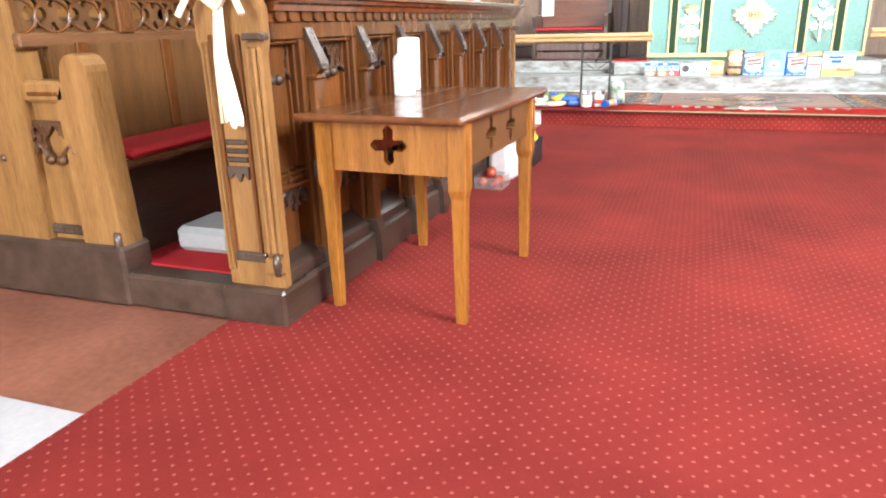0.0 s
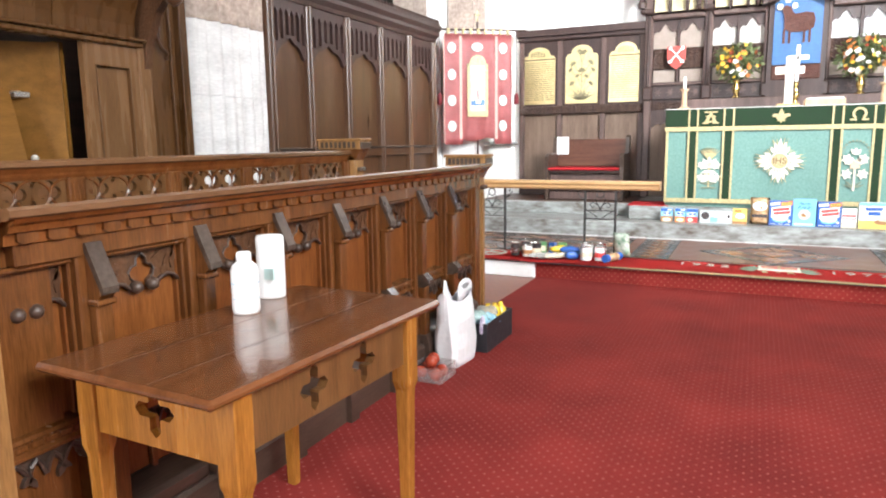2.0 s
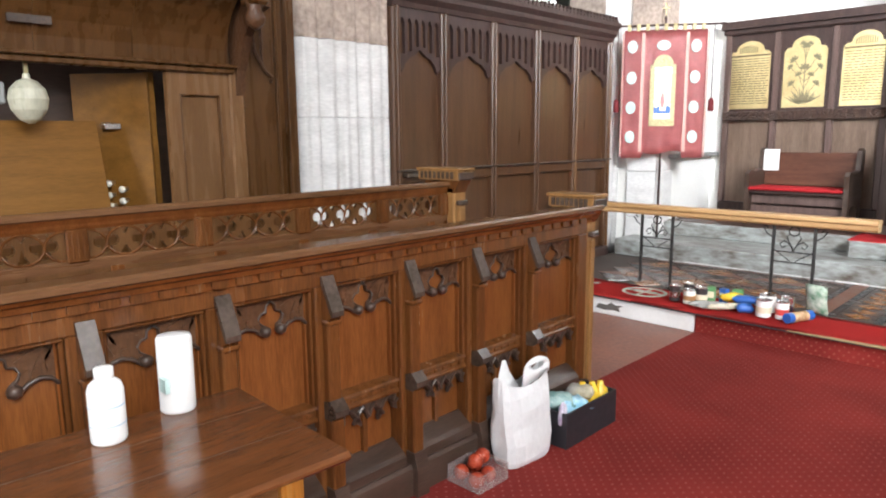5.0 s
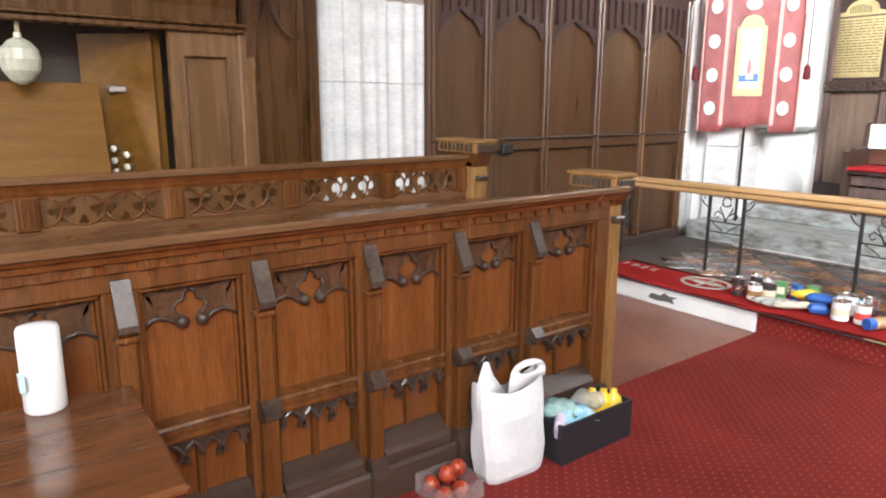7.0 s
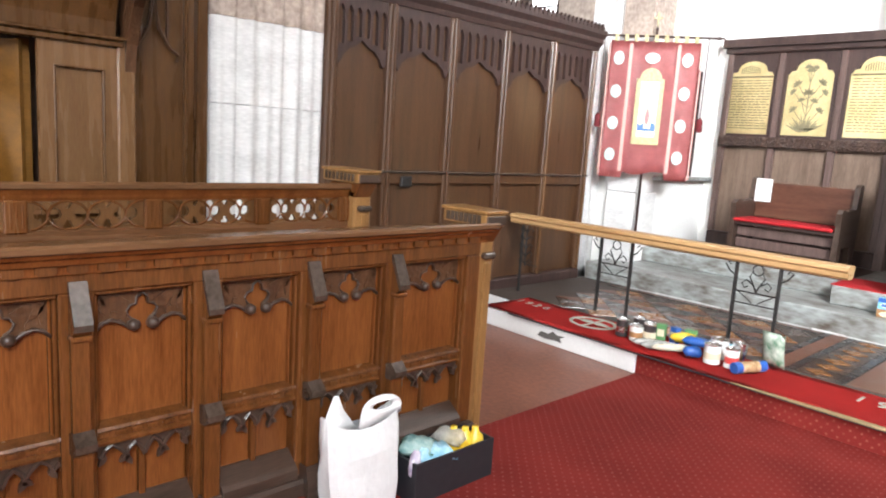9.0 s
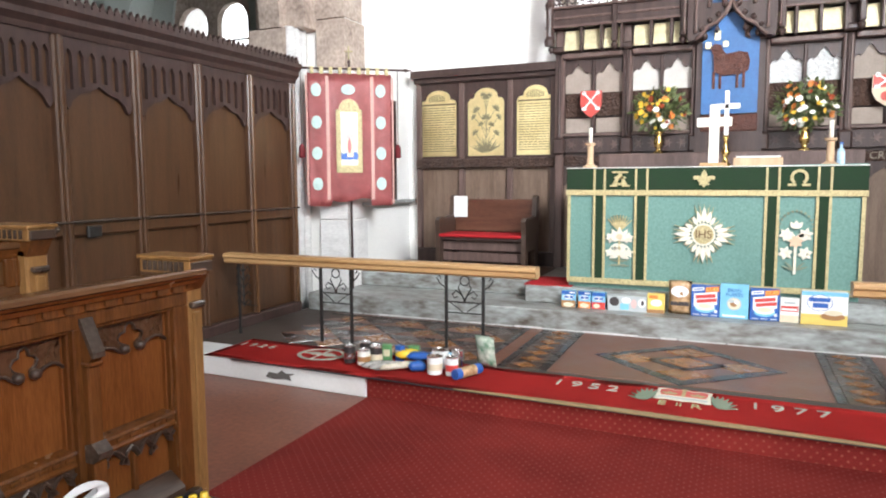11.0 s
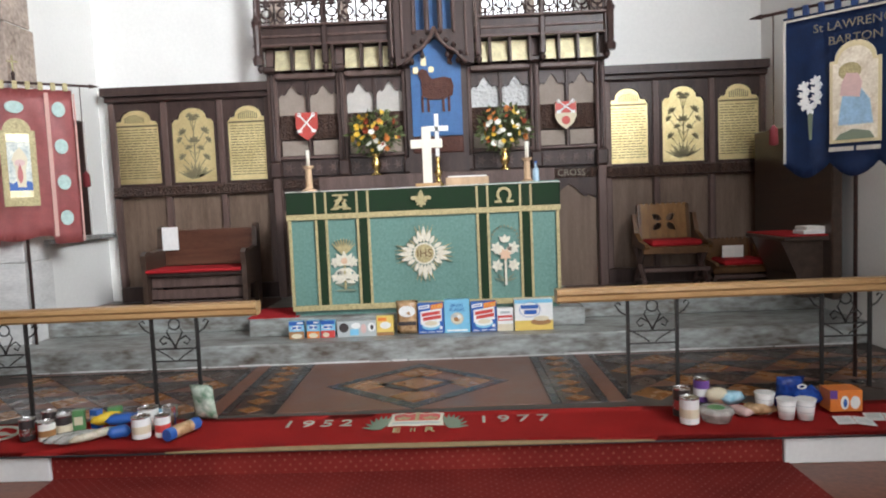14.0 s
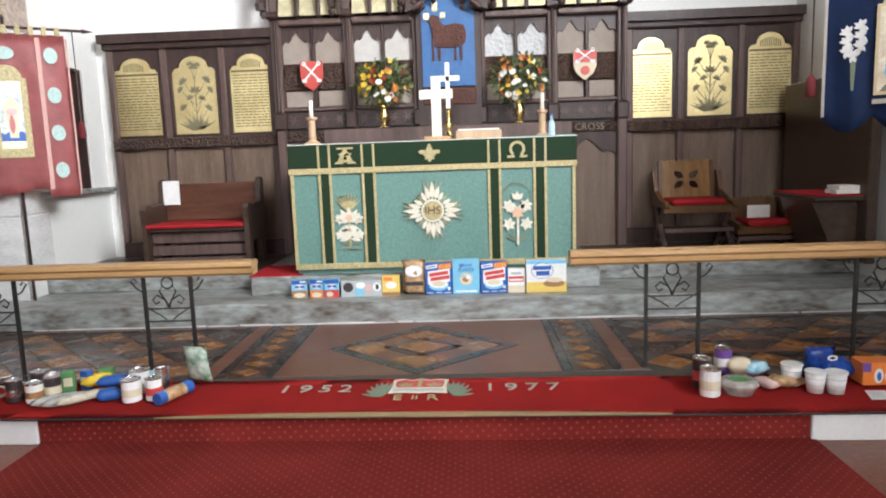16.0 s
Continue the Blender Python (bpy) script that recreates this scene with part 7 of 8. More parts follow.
def panelling(name, x0, x1, plates):
    p = thing(name, "dark oak wall panelling with brass memorial plates", "panelling", "sanctuary panelling", at=((x0 + x1) / 2, 12.46, 0.5))
    part("backing", boxes((x0, x1, 12.44, 12.49, 0.5, 2.86)), PANEL_BROWN, p)
    part("cornice", shape("xz", 12.28, 12.49, [(x0 - 0.03, 2.78), (x1 + 0.03, 2.78), (x1 + 0.03, 2.87), (x0 - 0.03, 2.87)]), OAK_DARK, p)
    part("cornice_mould", boxes((x0 - 0.02, x1 + 0.02, 12.34, 12.45, 2.72, 2.785), bev=0.012), OAK_DARK, p)
    part("dado_rail", boxes((x0, x1, 12.36, 12.45, 1.68, 1.80), bev=0.014), OAK_CARVED_DARK, p)
    part("skirting", boxes((x0, x1, 12.37, 12.45, 0.5, 0.68), bev=0.012), OAK_DARK, p)
    mids = [(a[1] + b[0]) / 2 for a, b in zip(plates, plates[1:])]
    for x in (x0 + 0.03, *mids, x1 - 0.03):
        part("stile", boxes((x - 0.035, x + 0.035, 12.385, 12.45, 0.68, 2.74), bev=0.01), OAK_GREY, p)
    for i, (a, b, lily) in enumerate(plates):
        out = plaque_outline(a, b, 1.83, 2.64)
        part("frame", shape("xz", 12.405, 12.44, rect(a - 0.045, b + 0.045, 1.80, 2.725), plaque_outline(a - 0.004, b + 0.004, 1.826, 2.645)[::-1]), OAK_DARK, p)
        pl = part("brass_plate", shape("xz", 12.425, 12.436, out), BRASS_PLATE, p, "engraved brass memorial plate")
        bm = bmesh.new()
        if lily:
            m = (a + b) / 2
            tube(bm, [(m, 12.424, 1.88), (m + 0.006, 12.424, 2.2), (m, 12.424, 2.52)], 0.005, 4)
            for dx, z, r in ((0, 2.51, 0.062), (-0.035, 2.55, 0.045), (0.04, 2.54, 0.045), (-0.115, 2.37, 0.062), (0.12, 2.38, 0.062), (-0.15, 2.29, 0.05), (0.155, 2.28, 0.05), (0.0, 2.27, 0.075), (-0.06, 2.20, 0.05), (0.065, 2.19, 0.05), (-0.13, 2.10, 0.055), (0.125, 2.09, 0.055)):
                tube(bm, [(m, 12.424, z - 0.16), (m + dx * 0.6, 12.424, z - 0.07), (m + dx, 12.424, z)], 0.0035, 4)
                face = 90 - dx * 320
                for k in range(5):
                    plate(bm, [petal(m + dx, z, face + (k - 2) * 38, r, r * 0.2)], "xz", 12.4225, 12.4255)
            for k in range(16):
                side = (k - 7.5) / 7.5
                plate(bm, [petal(m + 0.03 * side, 1.86 + 0.004 * (k % 4), 90 - 62 * side, 0.20 - 0.03 * (k % 3), 0.009)], "xz", 12.4225, 12.4255)
            part("engraving", bm, PLATE_WORN, pl, "dark engraved lily plant")
        else:
            rnd = random.Random(i + int(a * 10))
            add_box(bm, a + 0.01, b - 0.01, 12.4235, 12.4255, 2.455, 2.475)
            for k in range(19):
                z = 2.42 - k * 0.0295
                u = a + 0.025
                while u < b - 0.05:
                    l = rnd.uniform(0.03, 0.09)
                    add_box(bm, u, min(u + l, b - 0.02), 12.4238, 12.4252, z, z + 0.009)
                    u += l + 0.012
            for k in range(10):
                add_box(bm, a + 0.12 + 0.022 * k, a + 0.13 + 0.022 * k, 12.4238, 12.4252, 2.50, 2.56 + 0.03 * math.sin(k * 0.35))
            part("inscription", bm, PLATE_INK, pl, "rows of engraved lettering too small to read")
    return p


panelling("panelling_north", -3.58, -1.80, ((-3.54, -3.05, 0), (-2.90, -2.435, 1), (-2.28, -1.825, 0)))
panelling("panelling_south", 1.86, 3.60, ((1.90, 2.33, 0), (2.49, 2.94, 1), (3.095, 3.54, 0)))


# ---- seats ----
bench = thing("sanctuary_bench", "dark carved oak bench with red seat cushion", "bench", at=(-2.55, 12.0, 0.495))
for x in (-2.98, -1.97):
    part("end", shape("yz", x, x + 0.05, [(11.62, 0.495), (11.70, 0.495), (11.72, 0.75), (11.98, 0.75), (12.0, 0.495), (12.12, 0.495), (12.16, 1.33), (12.10, 1.36), (12.05, 1.33), (12.02, 1.12), (11.80, 1.10), (11.66, 1.12), (11.60, 1.08), (11.62, 0.95)]), OAK_BLACK, bench, "dark scrolled bench end")
part("seat", boxes((-2.93, -1.97, 11.64, 12.08, 0.86, 0.895), bev=0.006), OAK_DARK, bench)
part("cushion", boxes((-2.94, -1.98, 11.60, 12.06, 0.897, 0.93), bev=0.012), CUSHION, bench, "thin red seat cushion")
part("backrest", boxes((-2.93, -1.97, 12.08, 12.12, 0.93, 1.31), bev=0.008), OAK_RED_DARK, bench)
for i in range(3):
    part("front_slat", boxes((-2.93, -1.97, 11.68 + 0.02 * i, 11.70 + 0.02 * i, 0.50 + 0.12 * i, 0.60 + 0.12 * i), bev=0.006), OAK_GREY, bench)
tagged(part("service_sheet", boxes((-2.93, -2.76, 12.045, 12.05, 1.10, 1.345)), PRINT_WHITE), "white paper sheet propped on the bench back", "paper").data.transform(pose(0, 0.0, 0.0))


def chair(name, x, y, zb, w, sz, bw, top, label, pierced):
    """A low oak armchair: splayed legs, stretchers, sloping arms and a leaning back."""
    c = thing(name, label, "chair", at=(x, y, zb))
    lean = pose(x, y + 0.2, zb + sz, -9)
    for sx in (-1, 1):
        u = x + sx * (w / 2 - 0.03)
        for y0, y1 in ((y - 0.24, y + 0.16), (y + 0.24, y - 0.18)):
            bm = bmesh.new()
            tube(bm, [(u, y0, zb), (u, (y0 + y1) / 2, zb + sz * 0.5), (u, y1, zb + sz)], 0.026, 4)
            part("leg", bm, OAK_GREY, c)
        part("armrest", shape("yz", u - 0.022, u + 0.022, [(y - 0.27, zb + sz), (y - 0.25, zb + sz - 0.03), (y + 0.22, zb + sz - 0.02), (y + 0.26, zb + sz + (top - sz) * 0.75), (y + 0.21, zb + sz + (top - sz) * 0.78), (y + 0.12, zb + sz + (top - sz) * 0.3), (y - 0.05, zb + sz + 0.05), (y - 0.24, zb + sz + 0.03)]), OAK_MID, c, "scrolled oak arm")
        part("stretcher", boxes((u - 0.014, u + 0.014, y - 0.2, y + 0.2, zb + 0.07, zb + 0.105), bev=0.004), OAK_GREY, c)
    part("front_rail", boxes((x - w / 2, x + w / 2, y - 0.235, y - 0.205, zb + sz - 0.075, zb + sz - 0.012), bev=0.006), OAK_MID, c)
    part("front_stretcher", boxes((x - w / 2 + 0.02, x + w / 2 - 0.02, y - 0.215, y - 0.185, zb + sz * 0.42, zb + sz * 0.42 + 0.045), bev=0.006), OAK_GREY, c)
    part("seat", boxes((x - w / 2 + 0.03, x + w / 2 - 0.03, y - 0.22, y + 0.2, zb + sz - 0.03, zb + sz), bev=0.006), OAK_MID, c)
    part("cushion", boxes((x - bw / 2, x + bw / 2, y - 0.22, y + 0.15, zb + sz + 0.001, zb + sz + 0.06), bev=0.022), CUSHION, c, "red padded cushion")
    h, n = top - sz, 9
    crest = [(bw / 2 - bw * k / n - q, h + d) for k in range(n) for q, d in ((0.0, 0.0), (bw / n * 0.3, 0.022), (bw / n * 0.7, 0.022))]
    holes = [petal(0.035 * math.cos(radians(a)), h * 0.56 + 0.035 * math.sin(radians(a)), a, min(0.115, h * 0.34), 0.034)[::-1] for a in (35, 145, 215, 325)] if pierced else []
    bm = shape("xz", -0.015, 0.015, [(-bw / 2, 0), (bw / 2, 0), (bw / 2 + 0.012, h)] + crest + [(-bw / 2 - 0.012, h)], *holes)
    bm.transform(lean)
    back = part("backrest", bm, OAK_PALE if pierced else OAK_MID, c, "pierced oak chair back" if pierced else "")
    for sx in (-1, 1):
        bm = boxes((sx * bw / 2 - 0.02, sx * bw / 2 + 0.02, -0.022, 0.022, 0, h + 0.01), bev=0.006)
        bm.transform(lean)
        part("back_post", bm, OAK_MID, c)
    return c


chair("bishop_chair", 2.43, 12.0, 0.495, 0.70, 0.455, 0.52, 0.87, "carved oak armchair with pierced back and red cushion", True)
chair("low_chair", 3.10, 11.98, 0.495, 0.64, 0.235, 0.42, 0.47, "low oak chair with red cushion and printed card", False)
tagged(part("notice_card", boxes((2.95, 3.17, 11.96, 11.965, 0.795, 0.92), bev=0.002), LINEN), "small cream printed card leaning on the chair", "card")
# Dark wood made near-black, with the corner's shade in its colour
structure("south_dado", boxes((3.62, 3.71, 10.9, 12.44, 0.49, 2.1), bev=0.01), OAK_BLACK, "dark oak panelling, deepened by shade put into its colour")
cred = thing("credence_table", "dark credence table with red cloth top", "table", at=(3.45, 11.3, 0.495))
part("tabletop", boxes((3.12, 3.61, 10.95, 11.75, 1.02, 1.06), bev=0.008), OAK_BLACK, cred)
part("cloth", boxes((3.13, 3.60, 10.96, 11.74, 1.061, 1.072), bev=0.004), CUSHION, cred, "red cloth")
part("skirt", shape("xz", 11.05, 11.65, [(3.14, 1.02), (3.60, 1.02), (3.60, 0.495), (3.32, 0.495), (3.28, 0.7)]), OAK_BLACK, cred)
for k, (m, d) in enumerate(((PRINT_WHITE, 0.0), (LINEN, 0.02))):
    tagged(part("service_book", boxes((3.33 + d, 3.55, 11.02, 11.22, 1.073 + 0.036 * k, 1.107 + 0.036 * k), bev=0.004), m), "small pale book lying on the credence table", "book")
structure("floor_grating", boxes((1.60, 1.95, 11.5, 12.1, 0.496, 0.505), bev=0.003), GREY_PAINT, "grey metal floor plate")
tagged(part("wall_socket", boxes((1.172, 1.19, 11.4, 11.45, 0.85, 0.93), bev=0.003), PRINT_WHITE), "small white plastic box on the altar side", "box")


# ---- banners ----
def banner(name, cx, y, w, top, bot, cloth, edge, label, yaw, lobes):
    b = thing(name, label, "banner", "processional banners", at=(cx, y, 0.15))
    bm = bmesh.new()
    nx, nz = 48, 14
    rows = []
    for i in range(nx + 1):
        u = i / nx
        low = bot + lobes(u)
        rows.append([bm.verts.new((cx - w / 2 + w * u, y + 0.014 * math.sin(u * 23) * (1 - j / nz) + 0.012 * noise.noise(Vector((u * 6, j * 0.3, 2))), low + (top - low) * j / nz)) for j in range(nz + 1)])
    for i in range(nx):
        for j in range(nz):
            bm.faces.new((rows[i][j], rows[i + 1][j], rows[i + 1][j + 1], rows[i][j + 1]))
    bmesh.ops.solidify(bm, geom=bm.faces[:], thickness=0.006)
    part("cloth", bm, cloth, b, smooth=True)
    bm = bmesh.new()
    tube(bm, [(cx - w / 2 - 0.16, y, top + 0.05), (cx + w / 2 + 0.16, y, top + 0.05)], 0.012, 8)
    for s in (-1, 1):
        tube(bm, [(cx + s * (w / 2 + 0.15), y, top + 0.05), (cx + s * (w / 2 + 0.19), y, top + 0.05), (cx + s * (w / 2 + 0.24), y, top + 0.05)], 0.022, 8, 0.003)
    part("crossbar", bm, OAK_DARK, b, "dark crossbar with pointed ends")
    for k in range(9):
        x = cx - w / 2 + w * (k + 0.5) / 9
        part("loop", boxes((x - 0.02, x + 0.02, y - 0.016, y + 0.016, top - 0.01, top + 0.066), bev=0.004), edge, b)
    part("pole", turned([(0.014, 0.0), (0.014, top + 0.12 - 0.16), (0.02, top + 0.13 - 0.16), (0.008, top + 0.16 - 0.16)], (cx, y + 0.045, 0.16), 10), OAK_DARK, b, smooth=True)
    part("finial", boxes((cx - 0.008, cx + 0.008, y + 0.037, y + 0.053, top + 0.15, top + 0.30), (cx - 0.045, cx + 0.045, y + 0.038, y + 0.052, top + 0.235, top + 0.25), bev=0.003), BRASS_DULL, b, "small brass cross finial")
    for s in (-1, 1):
        x = cx + s * (w / 2 + 0.07)
        bm = bmesh.new()
        tube(bm, [(x, y, top + 0.05), (x, y, top - 0.75)], 0.005, 5)
        part("cord", bm, OAK_BLACK, b)
        part("tassel", turned([(0.008, 0), (0.03, -0.03), (0.035, -0.14), (0.02, -0.15)][::-1], (x, y, top - 0.75), 10), RED_DARK, b, "dark red tassel", smooth=True)
    b.rotation_euler.z = radians(yaw)
    return b


def flat(b, name, loop, y, d, material, label=""):
    return part(name, shape("xz", y - d, y - 0.006, loop), material, b, label)


BX, BY = -3.60, 11.02
rb = banner("banner_red", BX, BY, 0.90, 2.68, 1.42, RED_SILK, GOLD_CLOTH, "rose red silk processional banner with central picture panel", 36, lambda u: -0.16 if (u < 0.26 or u > 0.74) else -0.10 + 0.02 * math.sin(u * 12))
for x in (-0.26, 0.22):
    flat(rb, "stripe", rect(BX + x, BX + x + 0.035, 1.33, 2.65), BY, 0.022, PALE_BRAID, "pale braid stripe")
for x in (-0.47, 0.455):
    flat(rb, "edge_braid", rect(BX + x, BX + x + 0.015, 1.28, 2.65), BY, 0.02, PALE_BRAID)
arched = lambda x0, x1, z0, z1: [(x0, z0), (x1, z0), (x1, z1)] + arc((x0 + x1) / 2, z1, (x1 - x0) / 2 - 0.03, 0, 180, 10) + [(x0, z1)]
flat(rb, "picture_border", arched(BX - 0.155, BX + 0.125, 1.62, 2.30), BY, 0.024, GOLD_CLOTH, "gold embroidered border")
flat(rb, "picture", rect(BX - 0.105, BX + 0.075, 1.70, 2.22), BY, 0.027, PIC_BLUE, "pale picture panel")
flat(rb, "picture_shape", [(BX - 0.105, 1.76), (BX + 0.075, 1.76), (BX + 0.075, 1.83), (BX + 0.04, 1.85), (BX + 0.0, 1.80), (BX - 0.04, 1.85), (BX - 0.08, 1.82), (BX - 0.105, 1.84)], BY, 0.0285, PRINT_BLUE)
flat(rb, "picture_shape", [(BX - 0.04, 1.79), (BX + 0.025, 1.79), (BX + 0.03, 1.95), (BX + 0.05, 2.04), (BX + 0.03, 2.10), (BX - 0.01, 2.15), (BX - 0.05, 2.10), (BX - 0.075, 2.04), (BX - 0.05, 1.95)], BY, 0.030, PRINT_CREAM)
flat(rb, "picture_shape", petal(BX - 0.015, 1.82, 90, 0.19, 0.022), BY, 0.0315, RED_SILK)
flat(rb, "picture_shape", disc(BX - 0.012, 2.01, 0.042, 12, 0.03), BY, 0.0315, PRINT_PINK)
flat(rb, "picture_base", rect(BX - 0.105, BX + 0.075, 1.70, 1.76), BY, 0.030, GILT)
flat(rb, "picture_top", rect(BX - 0.105, BX + 0.075, 2.20, 2.27), BY, 0.030, GILT)
for z in (1.50, 1.83, 2.16, 2.50):
    for x in (-0.36, 0.33):
        flat(rb, "medallion", disc(BX + x, z, 0.055, 16, 0.07), BY, 0.022, PALE_GREEN, "pale green embroidered medallion")
flat(rb, "medallion", disc(BX - 0.02, 2.51, 0.075, 16, 0.055), BY, 0.022, PALE_GREEN)
KX, KY = 3.05, 9.61
kb = banner("banner_blue", KX, KY, 0.91, 2.72, 1.72, BLUE_CLOTH, BLUE_CLOTH, "dark blue velvet processional banner with silver lettering", -45, lambda u: -0.05 - 0.10 * abs(math.sin(u * 3 * math.pi)))
for x in (-0.45, 0.435):
    flat(kb, "edge_braid", rect(KX + x, KX + x + 0.015, 1.68, 2.70), KY, 0.02, SILVER_THREAD)
flat(kb, "top_braid", rect(KX - 0.45, KX + 0.45, 2.685, 2.70), KY, 0.02, SILVER_THREAD)
lettering("banner_text", "St LAWRENCE", 0.082, pose(KX + 0.01, KY - 0.022, 2.60, 90), LAUREL_GOLD, kb, 0.002)
lettering("banner_text", "BARTON", 0.082, pose(KX + 0.01, KY - 0.022, 2.50, 90), LAUREL_GOLD, kb, 0.002)
flat(kb, "picture_border", arched(KX - 0.145, KX + 0.165, 1.80, 2.36), KY, 0.022, GOLD_PALE, "cream picture panel")
flat(kb, "picture", arched(KX - 0.125, KX + 0.145, 1.82, 2.34), KY, 0.025, PIC_CREAM)
flat(kb, "picture_shape", [(KX - 0.09, 1.92), (KX + 0.12, 1.92), (KX + 0.10, 2.08), (KX + 0.02, 2.2), (KX - 0.06, 2.14), (KX - 0.08, 2.02)], KY, 0.028, PIC_SKY)
flat(kb, "picture_shape", disc(KX - 0.02, 2.28, 0.07, 14, 0.06), KY, 0.028, GOLD_CLOTH)
flat(kb, "picture_shape", [(KX - 0.08, 2.12), (KX + 0.04, 2.10), (KX + 0.055, 2.2), (KX + 0.03, 2.26), (KX - 0.04, 2.27), (KX - 0.07, 2.2)], KY, 0.0295, PRINT_PINK)
flat(kb, "picture_base", [(KX - 0.11, 1.82), (KX + 0.13, 1.82), (KX + 0.1, 1.87), (KX, 1.89), (KX - 0.08, 1.86)], KY, 0.029, LAUREL)
for x in (-0.27, 0.30):
    bm = bmesh.new()
    for k in range(7):
        cx, cz = KX + x + 0.04 * (-1) ** k * (k > 0), 2.06 + 0.03 * k
        for a in (25, 65, 115, 155, 250, 290):
            plate(bm, [petal(cx, cz, a + 6 * k, 0.046, 0.012, 4)], "xz", KY - 0.024 - 0.0007 * (k + a / 90), KY - 0.006)
    part("lily", bm, PRINT_WHITE, kb, "white embroidered lilies")
    flat(kb, "stem", [(KX + x - 0.02, 2.08), (KX + x + 0.02, 2.08), (KX + x + 0.006, 1.84), (KX + x - 0.006, 1.84)], KY, 0.02, LAUREL)
flat(kb, "text_bar", rect(KX - 0.15, KX + 0.0, 1.745, 1.775), KY, 0.02, SILVER_THREAD)
flat(kb, "text_bar", rect(KX + 0.02, KX + 0.16, 1.745, 1.775), KY, 0.02, SILVER_THREAD)

# ---- harvest food on the runner ----
RZ = 0.166


def can(x, y, r, h, body, label, band=None, z=RZ, lid=None, rot=None):
    c = thing("food_can", label, "can", "harvest food", at=(x, y, z))
    part("body", turned([(r * 0.96, 0), (r, 0.004), (r, h - 0.004), (r * 0.96, h)], (x, y, z), 18), body, c, smooth=False)
    part("lid", turned([(r * 1.02, h - 0.003), (r * 1.03, h + 0.003), (r * 0.97, h + 0.004), (r * 0.95, h + 0.001)], (x, y, z), 18), lid or CHROME, c, "shiny can lid")
    c.scale = (1.1, 1.1, 1.1)
    if band:
        part("label_band", turned([(r * 1.012, h * 0.25), (r * 1.012, h * 0.6)], (x, y, z), 18), band, c)
    return c


can(-2.41, 8.95, 0.04, 0.115, PRINT_DARK, "dark tin can with metal lid", CHROME)
can(-2.36, 9.10, 0.04, 0.115, PRINT_DARK, "dark tin can with metal lid", PRINT_GREEN)
can(-2.28, 8.94, 0.045, 0.10, LINEN, "cream and brown labelled tin can", BR)
can(-2.27, 9.10, 0.04, 0.10, PRINT_DARK, "dark tin can with metal lid", PRINT_CREAM)
for x, y, w, h, m, rz, lab in ((-2.17, 9.10, 0.07, 0.13, PRINT_GREEN, 20, "green food carton"), (-2.08, 9.14, 0.06, 0.12, PRINT_BLUE, -15, "blue food carton"), (-2.0, 9.22, 0.08, 0.11, PRINT_GREEN, 10, "green and white food carton")):
    c = thing("small_carton", lab + " on the red runner", "carton", "harvest food", at=(x, y, RZ))
    part("box", boxes((x - w / 2, x + w / 2, y - 0.025, y + 0.025, RZ, RZ + h), bev=0.003), m, c)
    part("print", boxes((x - w * 0.35, x + w * 0.35, y - 0.0265, y - 0.024, RZ + h * 0.3, RZ + h * 0.7)), PRINT_CREAM, c)
    c.rotation_euler.z = radians(rz)
packet("pasta_packet", "clear film packet of pasta on the runner", "packet", (-2.10, 8.88, RZ), (0.27, 0.09, 0.045), FILM, 38)
packet("pasta_packet", "clear film packet of spaghetti on the runner", "packet", (-1.95, 8.90, RZ), (0.30, 0.08, 0.045), PKT_PASTA, 48)
packet("noodle_packet", "yellow and blue film packet on the runner", "packet", (-1.98, 9.12, RZ + 0.02), (0.20, 0.12, 0.07), PKT_YELLOW, 30)
packet("biscuit_packet", "blue and white packet on the runner", "packet", (-1.86, 9.08, RZ + 0.03), (0.2, 0.1, 0.06), PRINT_BLUE, 15)
packet("sugar_packet", "blue and red packet on the runner", "packet", (-1.80, 8.90, RZ), (0.13, 0.085, 0.07), PRINT_BLUE, 30)
packet("wafer_packet", "blue and white wafer packet lying on the runner", "packet", (-1.74, 9.2, RZ), (0.22, 0.09, 0.07), PKT_BLUE, 20)
packet("rice_packet", "clear packet of pale rice on the runner", "packet", (-2.02, 8.86, RZ), (0.28, 0.07, 0.05), FILM, 44)
can(-2.20, 8.99, 0.042, 0.12, PRINT_DARK, "dark tin can with cream label", PRINT_CREAM)
can(-1.69, 8.94, 0.05, 0.115, WHITE_PLASTIC, "white tin can with pale label", PRINT_CREAM)
can(-1.72, 9.10, 0.055, 0.12, WHITE_PLASTIC, "white tub with ribbed lid", None)
can(-1.565, 8.96, 0.042, 0.115, PRINT_WHITE, "white and red soup can", PRINT_RED)
can(-1.57, 9.08, 0.042, 0.13, CHROME, "bare shiny tin can", None)
tb = thing("biscuit_tube", "blue and red biscuit tube lying on the runner", "packet", "harvest food", at=(-1.45, 8.93, RZ))
t_ = part("tube", turned([(0.036, 0), (0.038, 0.004), (0.038, 0.246), (0.036, 0.25)], (0, 0, 0), 16), PRINT_BLUE, tb)
t_.data.transform(pose(-1.49, 8.84, RZ + 0.038, 90, 0, 158))
t_ = part("red_band", turned([(0.0385, 0.05), (0.0385, 0.19)], (0, 0, 0), 16), PKT_BREAD, tb)
t_.data.transform(pose(-1.49, 8.84, RZ + 0.038, 90, 0, 158))
cr = packet("crisp_packet", "green and silver foil crisp packet standing on the runner", "packet", (0, 0, 0), (0.24, 0.17, 0.06), PKT_GREEN, 0)
cr.data.transform(pose(-1.42, 9.2, RZ + 0.115, 0, 80, 78))
